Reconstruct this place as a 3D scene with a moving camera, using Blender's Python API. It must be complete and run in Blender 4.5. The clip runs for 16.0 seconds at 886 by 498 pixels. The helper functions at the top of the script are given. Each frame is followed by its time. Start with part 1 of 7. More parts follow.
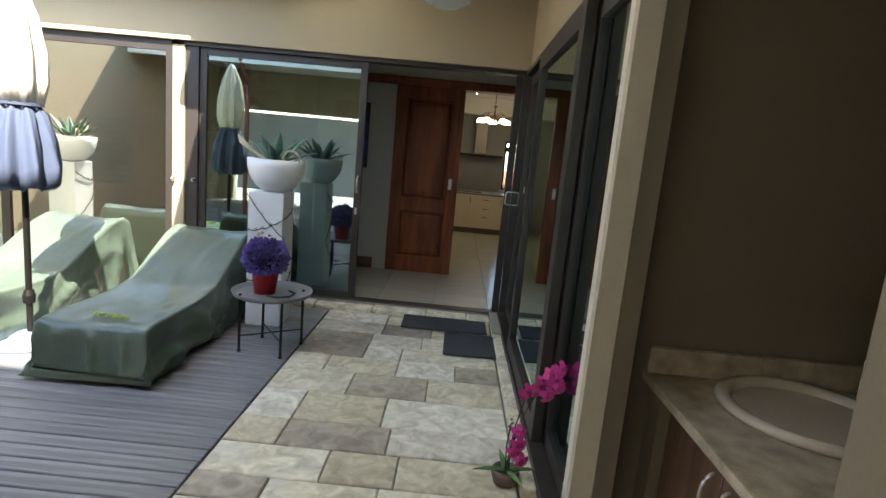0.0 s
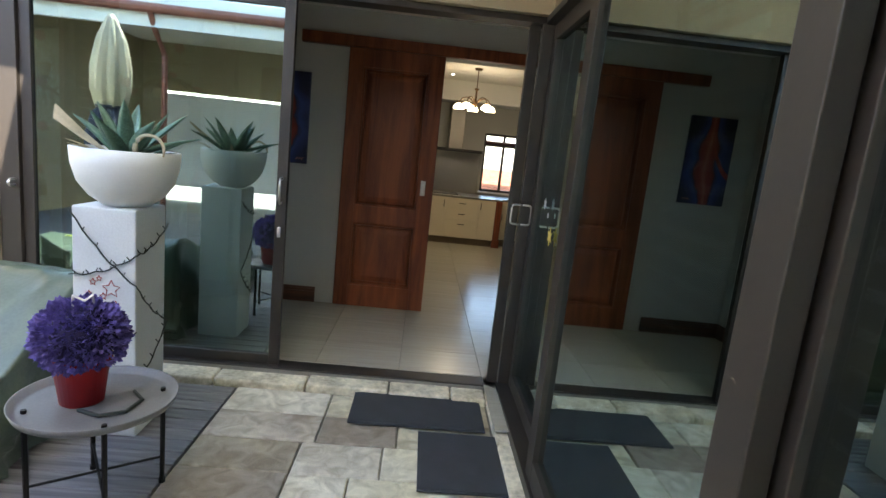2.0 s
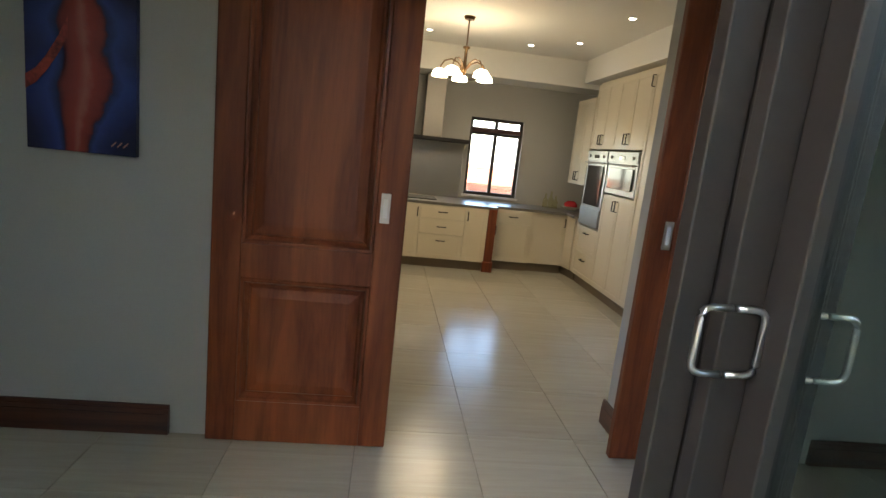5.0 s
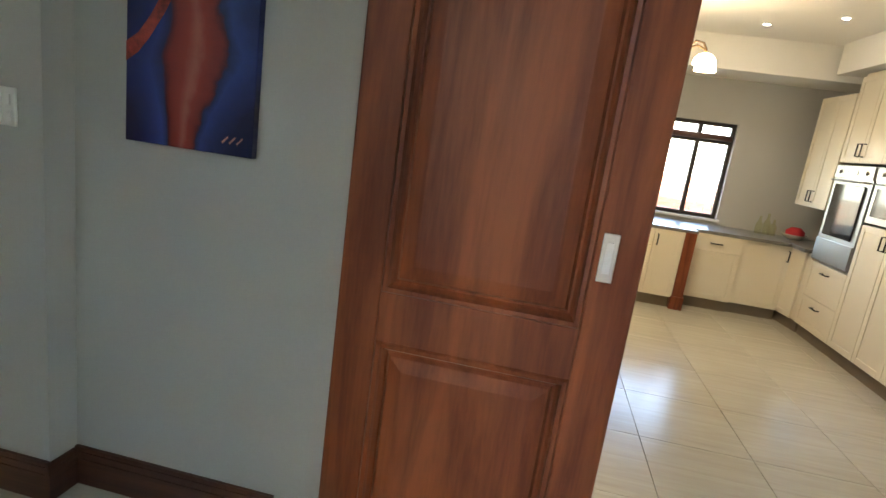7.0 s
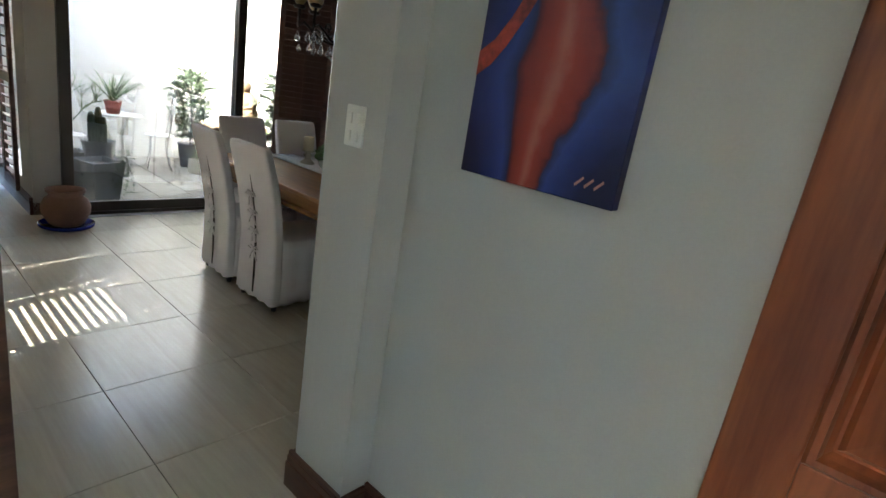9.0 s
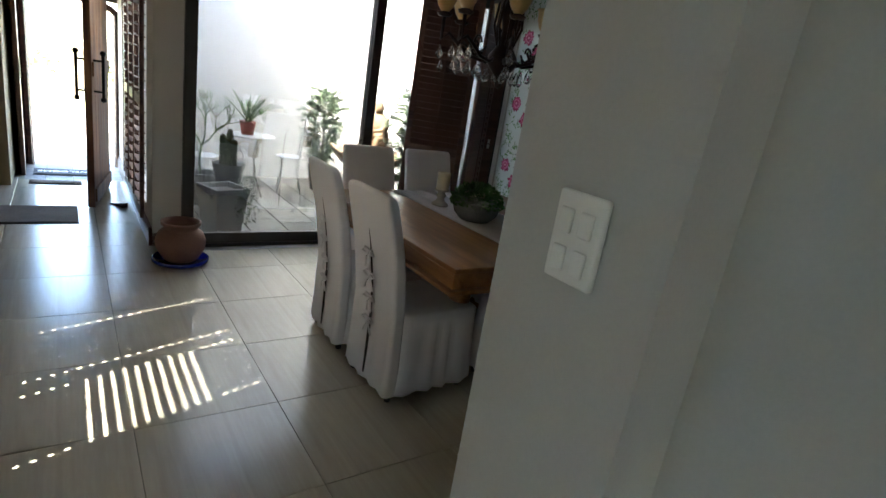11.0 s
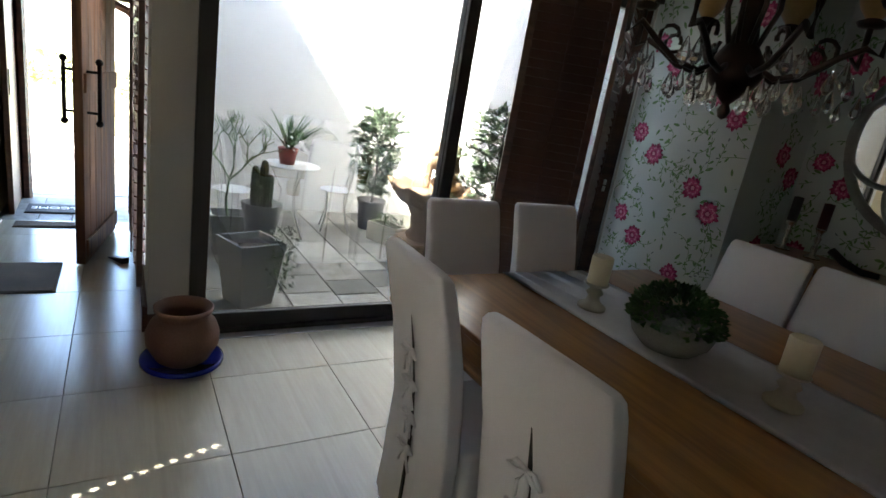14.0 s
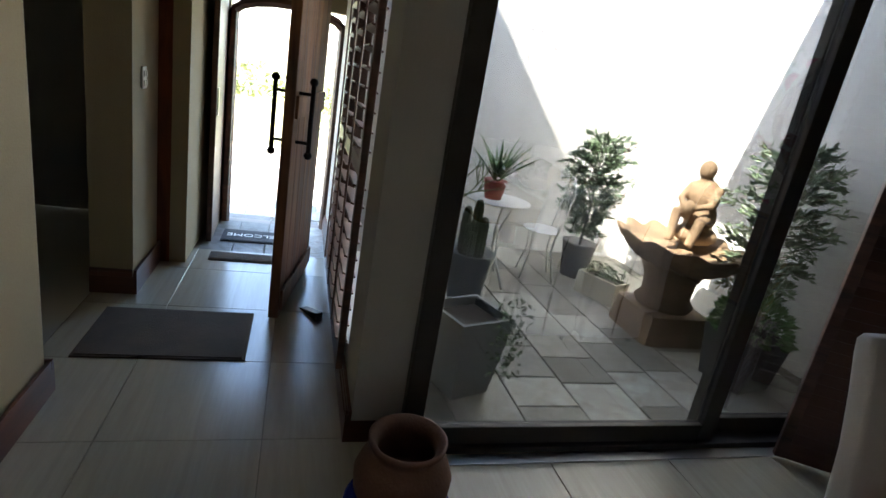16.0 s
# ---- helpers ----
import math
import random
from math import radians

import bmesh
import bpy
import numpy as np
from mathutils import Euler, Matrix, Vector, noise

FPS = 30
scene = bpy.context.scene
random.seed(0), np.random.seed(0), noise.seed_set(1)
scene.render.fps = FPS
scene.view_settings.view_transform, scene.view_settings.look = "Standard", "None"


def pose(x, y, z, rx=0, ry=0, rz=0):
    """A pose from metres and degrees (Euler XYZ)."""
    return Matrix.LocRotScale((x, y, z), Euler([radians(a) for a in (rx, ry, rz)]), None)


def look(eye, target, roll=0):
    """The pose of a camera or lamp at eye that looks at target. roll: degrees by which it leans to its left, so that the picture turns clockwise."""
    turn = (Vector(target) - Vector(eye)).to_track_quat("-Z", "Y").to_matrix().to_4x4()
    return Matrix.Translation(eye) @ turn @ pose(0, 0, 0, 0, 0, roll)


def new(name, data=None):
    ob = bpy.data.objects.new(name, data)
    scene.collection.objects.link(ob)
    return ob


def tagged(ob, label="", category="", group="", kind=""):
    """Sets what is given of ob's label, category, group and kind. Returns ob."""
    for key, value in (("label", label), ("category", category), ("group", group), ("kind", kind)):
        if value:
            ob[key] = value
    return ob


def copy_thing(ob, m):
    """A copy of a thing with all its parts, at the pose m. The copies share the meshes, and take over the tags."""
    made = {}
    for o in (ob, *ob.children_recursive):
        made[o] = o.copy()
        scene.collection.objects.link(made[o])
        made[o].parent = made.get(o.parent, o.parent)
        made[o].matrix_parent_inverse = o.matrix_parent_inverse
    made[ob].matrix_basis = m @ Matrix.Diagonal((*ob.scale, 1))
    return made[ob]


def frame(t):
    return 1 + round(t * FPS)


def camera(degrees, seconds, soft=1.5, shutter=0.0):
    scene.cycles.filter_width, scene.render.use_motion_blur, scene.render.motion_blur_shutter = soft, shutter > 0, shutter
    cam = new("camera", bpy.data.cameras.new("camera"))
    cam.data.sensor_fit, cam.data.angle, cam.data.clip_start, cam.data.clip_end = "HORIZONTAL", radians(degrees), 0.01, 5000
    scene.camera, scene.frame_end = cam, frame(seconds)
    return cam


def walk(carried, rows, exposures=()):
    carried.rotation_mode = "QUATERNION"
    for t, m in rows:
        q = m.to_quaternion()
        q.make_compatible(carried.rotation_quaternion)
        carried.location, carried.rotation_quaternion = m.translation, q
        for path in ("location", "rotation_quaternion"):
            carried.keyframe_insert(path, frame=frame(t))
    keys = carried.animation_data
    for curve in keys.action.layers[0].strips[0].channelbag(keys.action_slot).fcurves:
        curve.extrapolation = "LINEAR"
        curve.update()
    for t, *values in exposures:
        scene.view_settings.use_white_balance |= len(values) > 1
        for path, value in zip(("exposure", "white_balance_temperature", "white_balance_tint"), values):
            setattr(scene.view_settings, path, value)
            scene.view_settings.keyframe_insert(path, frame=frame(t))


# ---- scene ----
cam = camera(78.6, 16.0)
PATH = [
    (0, (0.396, -1.102, 1.589), (0.367, 0.868, 1.247), 5.3),
    (0.8, (0.362, -0.315, 1.583), (0.376, 1.653, 1.23), 5.3),
    (1.5, (0.341, 0.417, 1.551), (0.402, 2.386, 1.206), 5.8),
    (2, (0.297, 0.859, 1.562), (0.395, 2.827, 1.215), 6.0),
    (2.5, (0.285, 1.33, 1.556), (0.419, 3.294, 1.208), 5.9),
    (3.2, (0.303, 1.954, 1.55), (0.468, 3.916, 1.199), 5.9),
    (5.3, (0.306, 3.726, 1.508), (0.529, 5.68, 1.147), 6.3),
    (5.5, (0.29, 3.868, 1.51), (0.502, 5.823, 1.147), 6.5),
    (6, (0.268, 4.138, 1.505), (0.404, 6.097, 1.134), 6.8),
    (6.5, (0.202, 4.341, 1.497), (0.108, 6.298, 1.101), 7.4),
    (7, (0.088, 4.463, 1.497), (-0.226, 6.392, 1.074), 8.0),
    (7.5, (-0.017, 4.565, 1.498), (-0.543, 6.444, 1.056), 8.5),
    (8, (-0.126, 4.716, 1.509), (-0.936, 6.478, 1.02), 8.6),
    (8.5, (-0.203, 4.83, 1.512), (-1.253, 6.451, 0.992), 9.1),
    (9, (-0.305, 4.907, 1.523), (-1.556, 6.366, 0.97), 9.3),
    (9.5, (-0.478, 4.993, 1.534), (-1.857, 6.323, 0.962), 9.5),
    (10, (-0.718, 5.117, 1.546), (-2.181, 6.347, 0.959), 9.5),
    (12.5, (-1.774, 5.702, 1.521), (-3.353, 6.799, 0.971), 9.3),
    (13, (-2.025, 5.746, 1.51), (-3.607, 6.847, 0.974), 9.4),
    (13.5, (-2.311, 5.801, 1.511), (-3.907, 6.882, 0.977), 9.5),
    (14, (-2.611, 5.801, 1.506), (-4.243, 6.826, 0.97), 9.6),
    (14.6, (-2.959, 5.773, 1.497), (-4.647, 6.699, 0.955), 9.7),
    (15, (-3.227, 5.733, 1.501), (-4.959, 6.559, 0.94), 9.9),
    (15.5, (-3.52, 5.677, 1.511), (-5.311, 6.346, 0.926), 9.9),
    (16, (-3.831, 5.628, 1.479), (-5.663, 6.175, 0.892), 9.9),
]
walk(cam, [(t, look(eye, target, roll)) for t, eye, target, roll in PATH], [(0.0, 2.45), (1.5, 2.85), (3.0, 3.15), (5.3, 3.75), (6.0, 4.05), (7.0, 4.5), (8.0, 4.95), (9.0, 4.7), (9.5, 4.5), (10.2, 4.35), (12.3, 4.35), (13.5, 4.2), (15.0, 3.85), (16.0, 3.3)])

# ---- light ----
SUN_DIR = Vector((-0.238, 0.79, -1.0)).normalized()
world = bpy.data.worlds.new("sky")
scene.world = world
world.use_nodes = True
wn = world.node_tree
sky = wn.nodes.new("ShaderNodeTexSky")
sky.sky_type, sky.sun_disc = "NISHITA", False
sky.sun_elevation = math.asin(-SUN_DIR.z)
sky.sun_rotation = math.atan2(-SUN_DIR.x, -SUN_DIR.y)
wn.links.new(sky.outputs[0], wn.nodes["Background"].inputs[0])
wn.nodes["Background"].inputs[1].default_value = 0.22
sun = new("sun", bpy.data.lights.new("sun", "SUN"))
sun.data.energy, sun.data.angle, sun.data.color = 5.0, radians(0.6), (1.0, 0.95, 0.87)
sun.matrix_world = SUN_DIR.to_track_quat("-Z", "Y").to_matrix().to_4x4()


# ---- materials ----
def material(name, base, rough=0.6, metal=0.0, vary=0.12, scale=8.0, bump=0.05, fine=90.0, trans=0.0, second=None, island=0.0, coat=0.0):
    """A surface with two scales of colour change, grain relief and, on pieces, a tone of their own."""
    m = bpy.data.materials.new(name)
    m.use_nodes = True
    n, l = m.node_tree.nodes, m.node_tree.links
    b = n["Principled BSDF"]
    b.inputs["Roughness"].default_value = rough
    b.inputs["Metallic"].default_value = metal
    if trans:
        b.inputs["Transmission Weight"].default_value = trans
    if coat:
        b.inputs["Coat Weight"].default_value = coat
        b.inputs["Coat Roughness"].default_value = 0.15
    tc = n.new("ShaderNodeTexCoord")
    big = n.new("ShaderNodeTexNoise")
    big.inputs["Scale"].default_value, big.inputs["Detail"].default_value = scale * 0.2, 5
    small = n.new("ShaderNodeTexNoise")
    small.inputs["Scale"].default_value, small.inputs["Detail"].default_value = fine, 4
    for t in (big, small):
        l.new(tc.outputs["Object"], t.inputs["Vector"])
    ramp = n.new("ShaderNodeValToRGB")
    dark = [max(0, c * (1 - vary)) for c in base]
    light = [min(1, c * (1 + vary)) for c in (second or base)]
    ramp.color_ramp.elements[0].position, ramp.color_ramp.elements[1].position = 0.32, 0.68
    ramp.color_ramp.elements[0].color, ramp.color_ramp.elements[1].color = (*dark, 1), (*light, 1)
    mix = n.new("ShaderNodeMath")
    mix.operation = "MULTIPLY_ADD"
    mix.inputs[1].default_value, mix.inputs[2].default_value = 0.35, 0.0
    add = n.new("ShaderNodeMath")
    l.new(small.outputs[0], mix.inputs[0])
    mul = n.new("ShaderNodeMath")
    mul.operation, mul.inputs[1].default_value = "MULTIPLY", 0.65
    l.new(big.outputs[0], mul.inputs[0])
    l.new(mix.outputs[0], add.inputs[0])
    l.new(mul.outputs[0], add.inputs[1])
    l.new(add.outputs[0], ramp.inputs[0])
    col = ramp.outputs[0]
    if island:
        info = n.new("ShaderNodeObjectInfo")
        hsv = n.new("ShaderNodeHueSaturation")
        mr = n.new("ShaderNodeMapRange")
        mr.inputs["To Min"].default_value, mr.inputs["To Max"].default_value = 1 - island, 1 + island
        l.new(info.outputs["Random"], mr.inputs["Value"])
        l.new(mr.outputs[0], hsv.inputs["Value"])
        l.new(col, hsv.inputs["Color"])
        col = hsv.outputs[0]
    l.new(col, b.inputs["Base Color"])
    if bump:
        bp = n.new("ShaderNodeBump")
        bp.inputs["Strength"].default_value, bp.inputs["Distance"].default_value = bump, 0.01
        l.new(small.outputs[0], bp.inputs["Height"])
        l.new(bp.outputs[0], b.inputs["Normal"])
    return m


def wood(name, dark, light, grain=(1.0, 1.0, 0.06), scale=14.0, rough=0.35, coat=0.15, island=0.0):
    """Timber: long streaks along the axis with the small factor."""
    m = bpy.data.materials.new(name)
    m.use_nodes = True
    n, l = m.node_tree.nodes, m.node_tree.links
    b = n["Principled BSDF"]
    b.inputs["Roughness"].default_value = rough
    b.inputs["Coat Weight"].default_value = coat
    tc, mp = n.new("ShaderNodeTexCoord"), n.new("ShaderNodeMapping")
    mp.inputs["Scale"].default_value = grain
    l.new(tc.outputs["Object"], mp.inputs["Vector"])
    a, c = n.new("ShaderNodeTexNoise"), n.new("ShaderNodeTexNoise")
    a.inputs["Scale"].default_value, a.inputs["Detail"].default_value, a.inputs["Distortion"].default_value = scale, 6, 1.0
    c.inputs["Scale"].default_value, c.inputs["Detail"].default_value = scale * 9, 3
    l.new(mp.outputs[0], a.inputs["Vector"])
    l.new(mp.outputs[0], c.inputs["Vector"])
    mx = n.new("ShaderNodeMix")
    mx.inputs[0].default_value = 0.2
    l.new(a.outputs[0], mx.inputs[2])
    l.new(c.outputs[0], mx.inputs[3])
    r = n.new("ShaderNodeValToRGB")
    r.color_ramp.elements[0].position, r.color_ramp.elements[1].position = 0.36, 0.65
    r.color_ramp.elements[0].color, r.color_ramp.elements[1].color = (*dark, 1), (*light, 1)
    l.new(mx.outputs[0], r.inputs[0])
    col = r.outputs[0]
    if island:
        info, hsv, mr = n.new("ShaderNodeObjectInfo"), n.new("ShaderNodeHueSaturation"), n.new("ShaderNodeMapRange")
        mr.inputs["To Min"].default_value, mr.inputs["To Max"].default_value = 1 - island, 1 + island
        l.new(info.outputs["Random"], mr.inputs["Value"])
        l.new(mr.outputs[0], hsv.inputs["Value"])
        l.new(col, hsv.inputs["Color"])
        col = hsv.outputs[0]
    l.new(col, b.inputs["Base Color"])
    bp = n.new("ShaderNodeBump")
    bp.inputs["Strength"].default_value, bp.inputs["Distance"].default_value = 0.12, 0.004
    l.new(mx.outputs[0], bp.inputs["Height"])
    l.new(bp.outputs[0], b.inputs["Normal"])
    return m


def glass(name, tint=(0.97, 0.97, 0.95), gloss=0.05, sheen=(1, 1, 1)):
    m = bpy.data.materials.new(name)
    m.use_nodes = True
    n, l = m.node_tree.nodes, m.node_tree.links
    n.remove(n["Principled BSDF"])
    t, g, f, x = (n.new("ShaderNodeBsdfTransparent"), n.new("ShaderNodeBsdfGlossy"), n.new("ShaderNodeLayerWeight"), n.new("ShaderNodeMixShader"))
    t.inputs[0].default_value = (*tint, 1)
    g.inputs["Roughness"].default_value = 0.0
    g.inputs[0].default_value = (*sheen, 1)
    f.inputs["Blend"].default_value = 0.5
    pw, ma = n.new("ShaderNodeMath"), n.new("ShaderNodeMath")
    pw.operation, pw.inputs[1].default_value = "POWER", 3.5
    ma.operation, ma.inputs[1].default_value, ma.inputs[2].default_value = "MULTIPLY_ADD", 0.75, gloss
    l.new(f.outputs["Facing"], pw.inputs[0])
    l.new(pw.outputs[0], ma.inputs[0])
    l.new(ma.outputs[0], x.inputs[0])
    l.new(t.outputs[0], x.inputs[1])
    l.new(g.outputs[0], x.inputs[2])
    l.new(x.outputs[0], n["Material Output"].inputs[0])
    return m


def glow(name, colour, strength):
    m = bpy.data.materials.new(name)
    m.use_nodes = True
    b = m.node_tree.nodes["Principled BSDF"]
    b.inputs["Base Color"].default_value = (*colour, 1)
    b.inputs["Emission Color"].default_value = (*colour, 1)
    b.inputs["Emission Strength"].default_value = strength
    return m


def stone(name, tones, rough, vein, fine=30.0):
    """Natural stone: each slab takes a tone of its own from the ramp, with veins and flaky relief."""
    m = bpy.data.materials.new(name)
    m.use_nodes = True
    n, l = m.node_tree.nodes, m.node_tree.links
    b = n["Principled BSDF"]
    b.inputs["Roughness"].default_value = rough
    tc, info = n.new("ShaderNodeTexCoord"), n.new("ShaderNodeObjectInfo")
    shift = n.new("ShaderNodeVectorMath")
    shift.operation = "MULTIPLY_ADD"
    shift.inputs[1].default_value = (1, 1, 1)
    l.new(tc.outputs["Object"], shift.inputs[0])
    l.new(info.outputs["Random"], shift.inputs[2])
    a, c, d = (n.new("ShaderNodeTexNoise") for _ in range(3))
    for t, sc, ds in ((a, 1.6, 0.5), (c, 9.0, 1.2), (d, fine * 3, 0.0)):
        t.inputs["Scale"].default_value, t.inputs["Detail"].default_value, t.inputs["Distortion"].default_value = sc, 7, ds
        l.new(shift.outputs[0], t.inputs["Vector"])
    r = n.new("ShaderNodeValToRGB")
    r.color_ramp.elements.remove(r.color_ramp.elements[1])
    for k, t in enumerate(tones):
        e = r.color_ramp.elements[0] if k == 0 else r.color_ramp.elements.new(k / (len(tones) - 1))
        e.position, e.color = k / (len(tones) - 1), (*t, 1)
    mix = n.new("ShaderNodeMath")
    mix.operation = "MULTIPLY_ADD"
    mix.inputs[1].default_value = 0.5
    l.new(a.outputs[0], mix.inputs[0])
    off = n.new("ShaderNodeMath")
    off.operation, off.inputs[1].default_value = "SUBTRACT", 0.25
    l.new(info.outputs["Random"], off.inputs[0])
    l.new(off.outputs[0], mix.inputs[2])
    l.new(mix.outputs[0], r.inputs[0])
    vr = n.new("ShaderNodeValToRGB")
    vr.color_ramp.elements[0].position, vr.color_ramp.elements[1].position = 0.30, 0.72
    vr.color_ramp.elements[0].color, vr.color_ramp.elements[1].color = (0.42, 0.39, 0.31, 1), (*vein, 1)
    l.new(c.outputs[0], vr.inputs[0])
    mu = n.new("ShaderNodeMix")
    mu.data_type, mu.blend_type = "RGBA", "MULTIPLY"
    mu.inputs[0].default_value = 0.8
    l.new(r.outputs[0], mu.inputs[6])
    l.new(vr.outputs[0], mu.inputs[7])
    l.new(mu.outputs[2], b.inputs["Base Color"])
    bp, hs = n.new("ShaderNodeBump"), n.new("ShaderNodeMath")
    l.new(c.outputs[0], hs.inputs[0])
    l.new(d.outputs[0], hs.inputs[1])
    bp.inputs["Strength"].default_value, bp.inputs["Distance"].default_value = 0.35, 0.008
    l.new(hs.outputs[0], bp.inputs["Height"])
    l.new(bp.outputs[0], b.inputs["Normal"])
    return m


PLASTER = material("sage_grey_plaster", (0.45, 0.435, 0.39), 0.75, vary=0.05, scale=3, bump=0.08, fine=160)
# lighter copy of the cream plaster: daylight on the nib put into its colour
CREAM_LIT = material("lit_cream_plaster", (0.52, 0.455, 0.35), 0.85, vary=0.07, scale=4, bump=0.15, fine=120)
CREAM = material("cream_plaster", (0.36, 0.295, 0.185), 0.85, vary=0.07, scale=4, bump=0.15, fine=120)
# plaster round the wash counter, the niche's shade put into its darker colour
BEIGE_SHADED = material("shaded_beige_plaster", (0.17, 0.135, 0.088), 0.85, vary=0.07, scale=4, bump=0.15, fine=120)
WHITE_WALL = material("white_painted_wall", (0.70, 0.70, 0.69), 0.85, vary=0.05, scale=3, bump=0.12, fine=130)
CEILING = material("ceiling_paint", (0.80, 0.775, 0.71), 0.9, vary=0.03, scale=2, bump=0.02)
TILE = wood("floor_tile", (0.38, 0.345, 0.272), (0.49, 0.455, 0.365), (0.10, 1.0, 1.0), 7.0, 0.22, 0.0, 0.04)
GROUT = material("grout", (0.24, 0.215, 0.18), 0.9)
SLATE = stone("slate_paving", [(0.40, 0.34, 0.29), (0.60, 0.53, 0.38), (0.80, 0.73, 0.56), (0.88, 0.83, 0.72), (0.50, 0.43, 0.37)], 0.5, (1.0, 0.99, 0.94))
COURTSTONE = stone("courtyard_stone", [(0.13, 0.125, 0.11), (0.34, 0.33, 0.29), (0.66, 0.65, 0.60)], 0.6, (1.0, 1.0, 0.98))
MORTAR = material("paving_joint", (0.26, 0.235, 0.185), 0.95, vary=0.2)
KERB = material("stone_kerb", (0.46, 0.39, 0.26), 0.7, vary=0.3, scale=40, bump=0.4, fine=35, second=(0.72, 0.65, 0.50))
DECK = wood("grey_deck_board", (0.12, 0.112, 0.11), (0.23, 0.215, 0.21), (0.05, 1, 1), 30, 0.5, 0.0, 0.14)
BRONZE = material("bronze_aluminium", (0.034, 0.027, 0.021), 0.48, 0.1, vary=0.1, bump=0.02)
DOORWOOD = wood("red_brown_hardwood", (0.105, 0.025, 0.009), (0.24, 0.069, 0.024), (1, 1, 0.10), 9.0, 0.42, 0.0)
DOORWOOD.node_tree.nodes["Principled BSDF"].inputs["Specular IOR Level"].default_value = 0.28
SKIRT = wood("dark_skirting_wood", (0.055, 0.018, 0.009), (0.13, 0.045, 0.02), (0.06, 0.06, 1), 12, 0.35, 0.15)
SHUTWOOD = wood("dark_shutter_wood", (0.055, 0.024, 0.015), (0.125, 0.056, 0.034), (0.1, 0.1, 1), 14, 0.45, 0.05)
GLASS = glass("clear_glass")
TINTED = glass("tinted_glass", (0.54, 0.56, 0.53), 0.42, (0.76, 0.94, 0.91))
REFLECTIVE = glass("reflective_glass", (0.44, 0.48, 0.46), 0.52, (0.95, 0.95, 0.88))
DARKGLASS = glass("dark_tinted_glass", (0.34, 0.39, 0.38), 0.40, (0.78, 0.94, 0.92))
SMOKED = glass("pale_smoked_glass", (0.61, 0.61, 0.595), 0.10)
# translucent shader for an added sheet that spreads sunlight onto the paving
OPAL = bpy.data.materials.new("opal_light_sheet")
OPAL.use_nodes = True
on, ol = OPAL.node_tree.nodes, OPAL.node_tree.links
on.remove(on["Principled BSDF"])
o1, o2, o3 = on.new("ShaderNodeBsdfTranslucent"), on.new("ShaderNodeBsdfDiffuse"), on.new("ShaderNodeMixShader")
o1.inputs[0].default_value, o2.inputs[0].default_value, o3.inputs[0].default_value = (0.76, 0.74, 0.66, 1), (0.6, 0.58, 0.52, 1), 0.3
ol.new(o1.outputs[0], o3.inputs[1])
ol.new(o2.outputs[0], o3.inputs[2])
ol.new(o3.outputs[0], on["Material Output"].inputs[0])
CHROME = material("brushed_steel", (0.62, 0.61, 0.59), 0.28, 1.0, vary=0.05, bump=0.01)


# ---- builders ----
def box(bm, x0, x1, y0, y1, z0, z1, bevel=0.0, m=None):
    vs = bmesh.ops.create_cube(bm, size=1, matrix=(m or Matrix()) @ Matrix.Translation(((x0 + x1) / 2, (y0 + y1) / 2, (z0 + z1) / 2)) @ Matrix.Diagonal((abs(x1 - x0), abs(y1 - y0), abs(z1 - z0), 1)))["verts"]
    if bevel:
        es = {e for v in vs for e in v.link_edges}
        bmesh.ops.bevel(bm, geom=list(es), offset=bevel, segments=2, profile=0.5, affect="EDGES")
    return bm


def B(*boxes, bevel=0.0):
    bm = bmesh.new()
    for b in boxes:
        box(bm, *b, bevel=bevel)
    return bm


def finish(name, bm, mat, smooth=False):
    me = bpy.data.meshes.new(name)
    bm.normal_update()
    if smooth:
        for f in bm.faces:
            f.smooth = True
    bm.to_mesh(me)
    bm.free()
    me.materials.append(mat)
    return me


def part(name, bm, mat, parent, label="", smooth=False):
    ob = new(name, finish(name, bm, mat, smooth))
    ob.parent = parent
    if label:
        ob["label"] = label
    return ob


def thing(name, at, label, category, group="", kind=""):
    ob = new(name)
    ob.empty_display_size = 0.05
    ob.matrix_world = at if isinstance(at, Matrix) else Matrix.Translation(at)
    return tagged(ob, label, category, group, kind)


def solid(name, bm, mat, label, category="", kind="structure", smooth=False):
    return tagged(new(name, finish(name, bm, mat, smooth)), label, category, "", kind)


def lathe(profile, seg=24, m=None, bm=None):
    """A turned shape from (radius, height) pairs."""
    bm = bm or bmesh.new()
    m = m or Matrix()
    rings = []
    for r, z in profile:
        if r < 1e-5:
            rings.append([bm.verts.new(m @ Vector((0, 0, z)))])
        else:
            rings.append([bm.verts.new(m @ Vector((r * math.cos(2 * math.pi * k / seg), r * math.sin(2 * math.pi * k / seg), z))) for k in range(seg)])
    for a, b in zip(rings, rings[1:]):
        for k in range(seg):
            q = [a[k % len(a)], a[(k + 1) % len(a)], b[(k + 1) % len(b)], b[k % len(b)]]
            q = list(dict.fromkeys(q))
            if len(q) > 2:
                bm.faces.new(q)
    bmesh.ops.recalc_face_normals(bm, faces=bm.faces)
    return bm


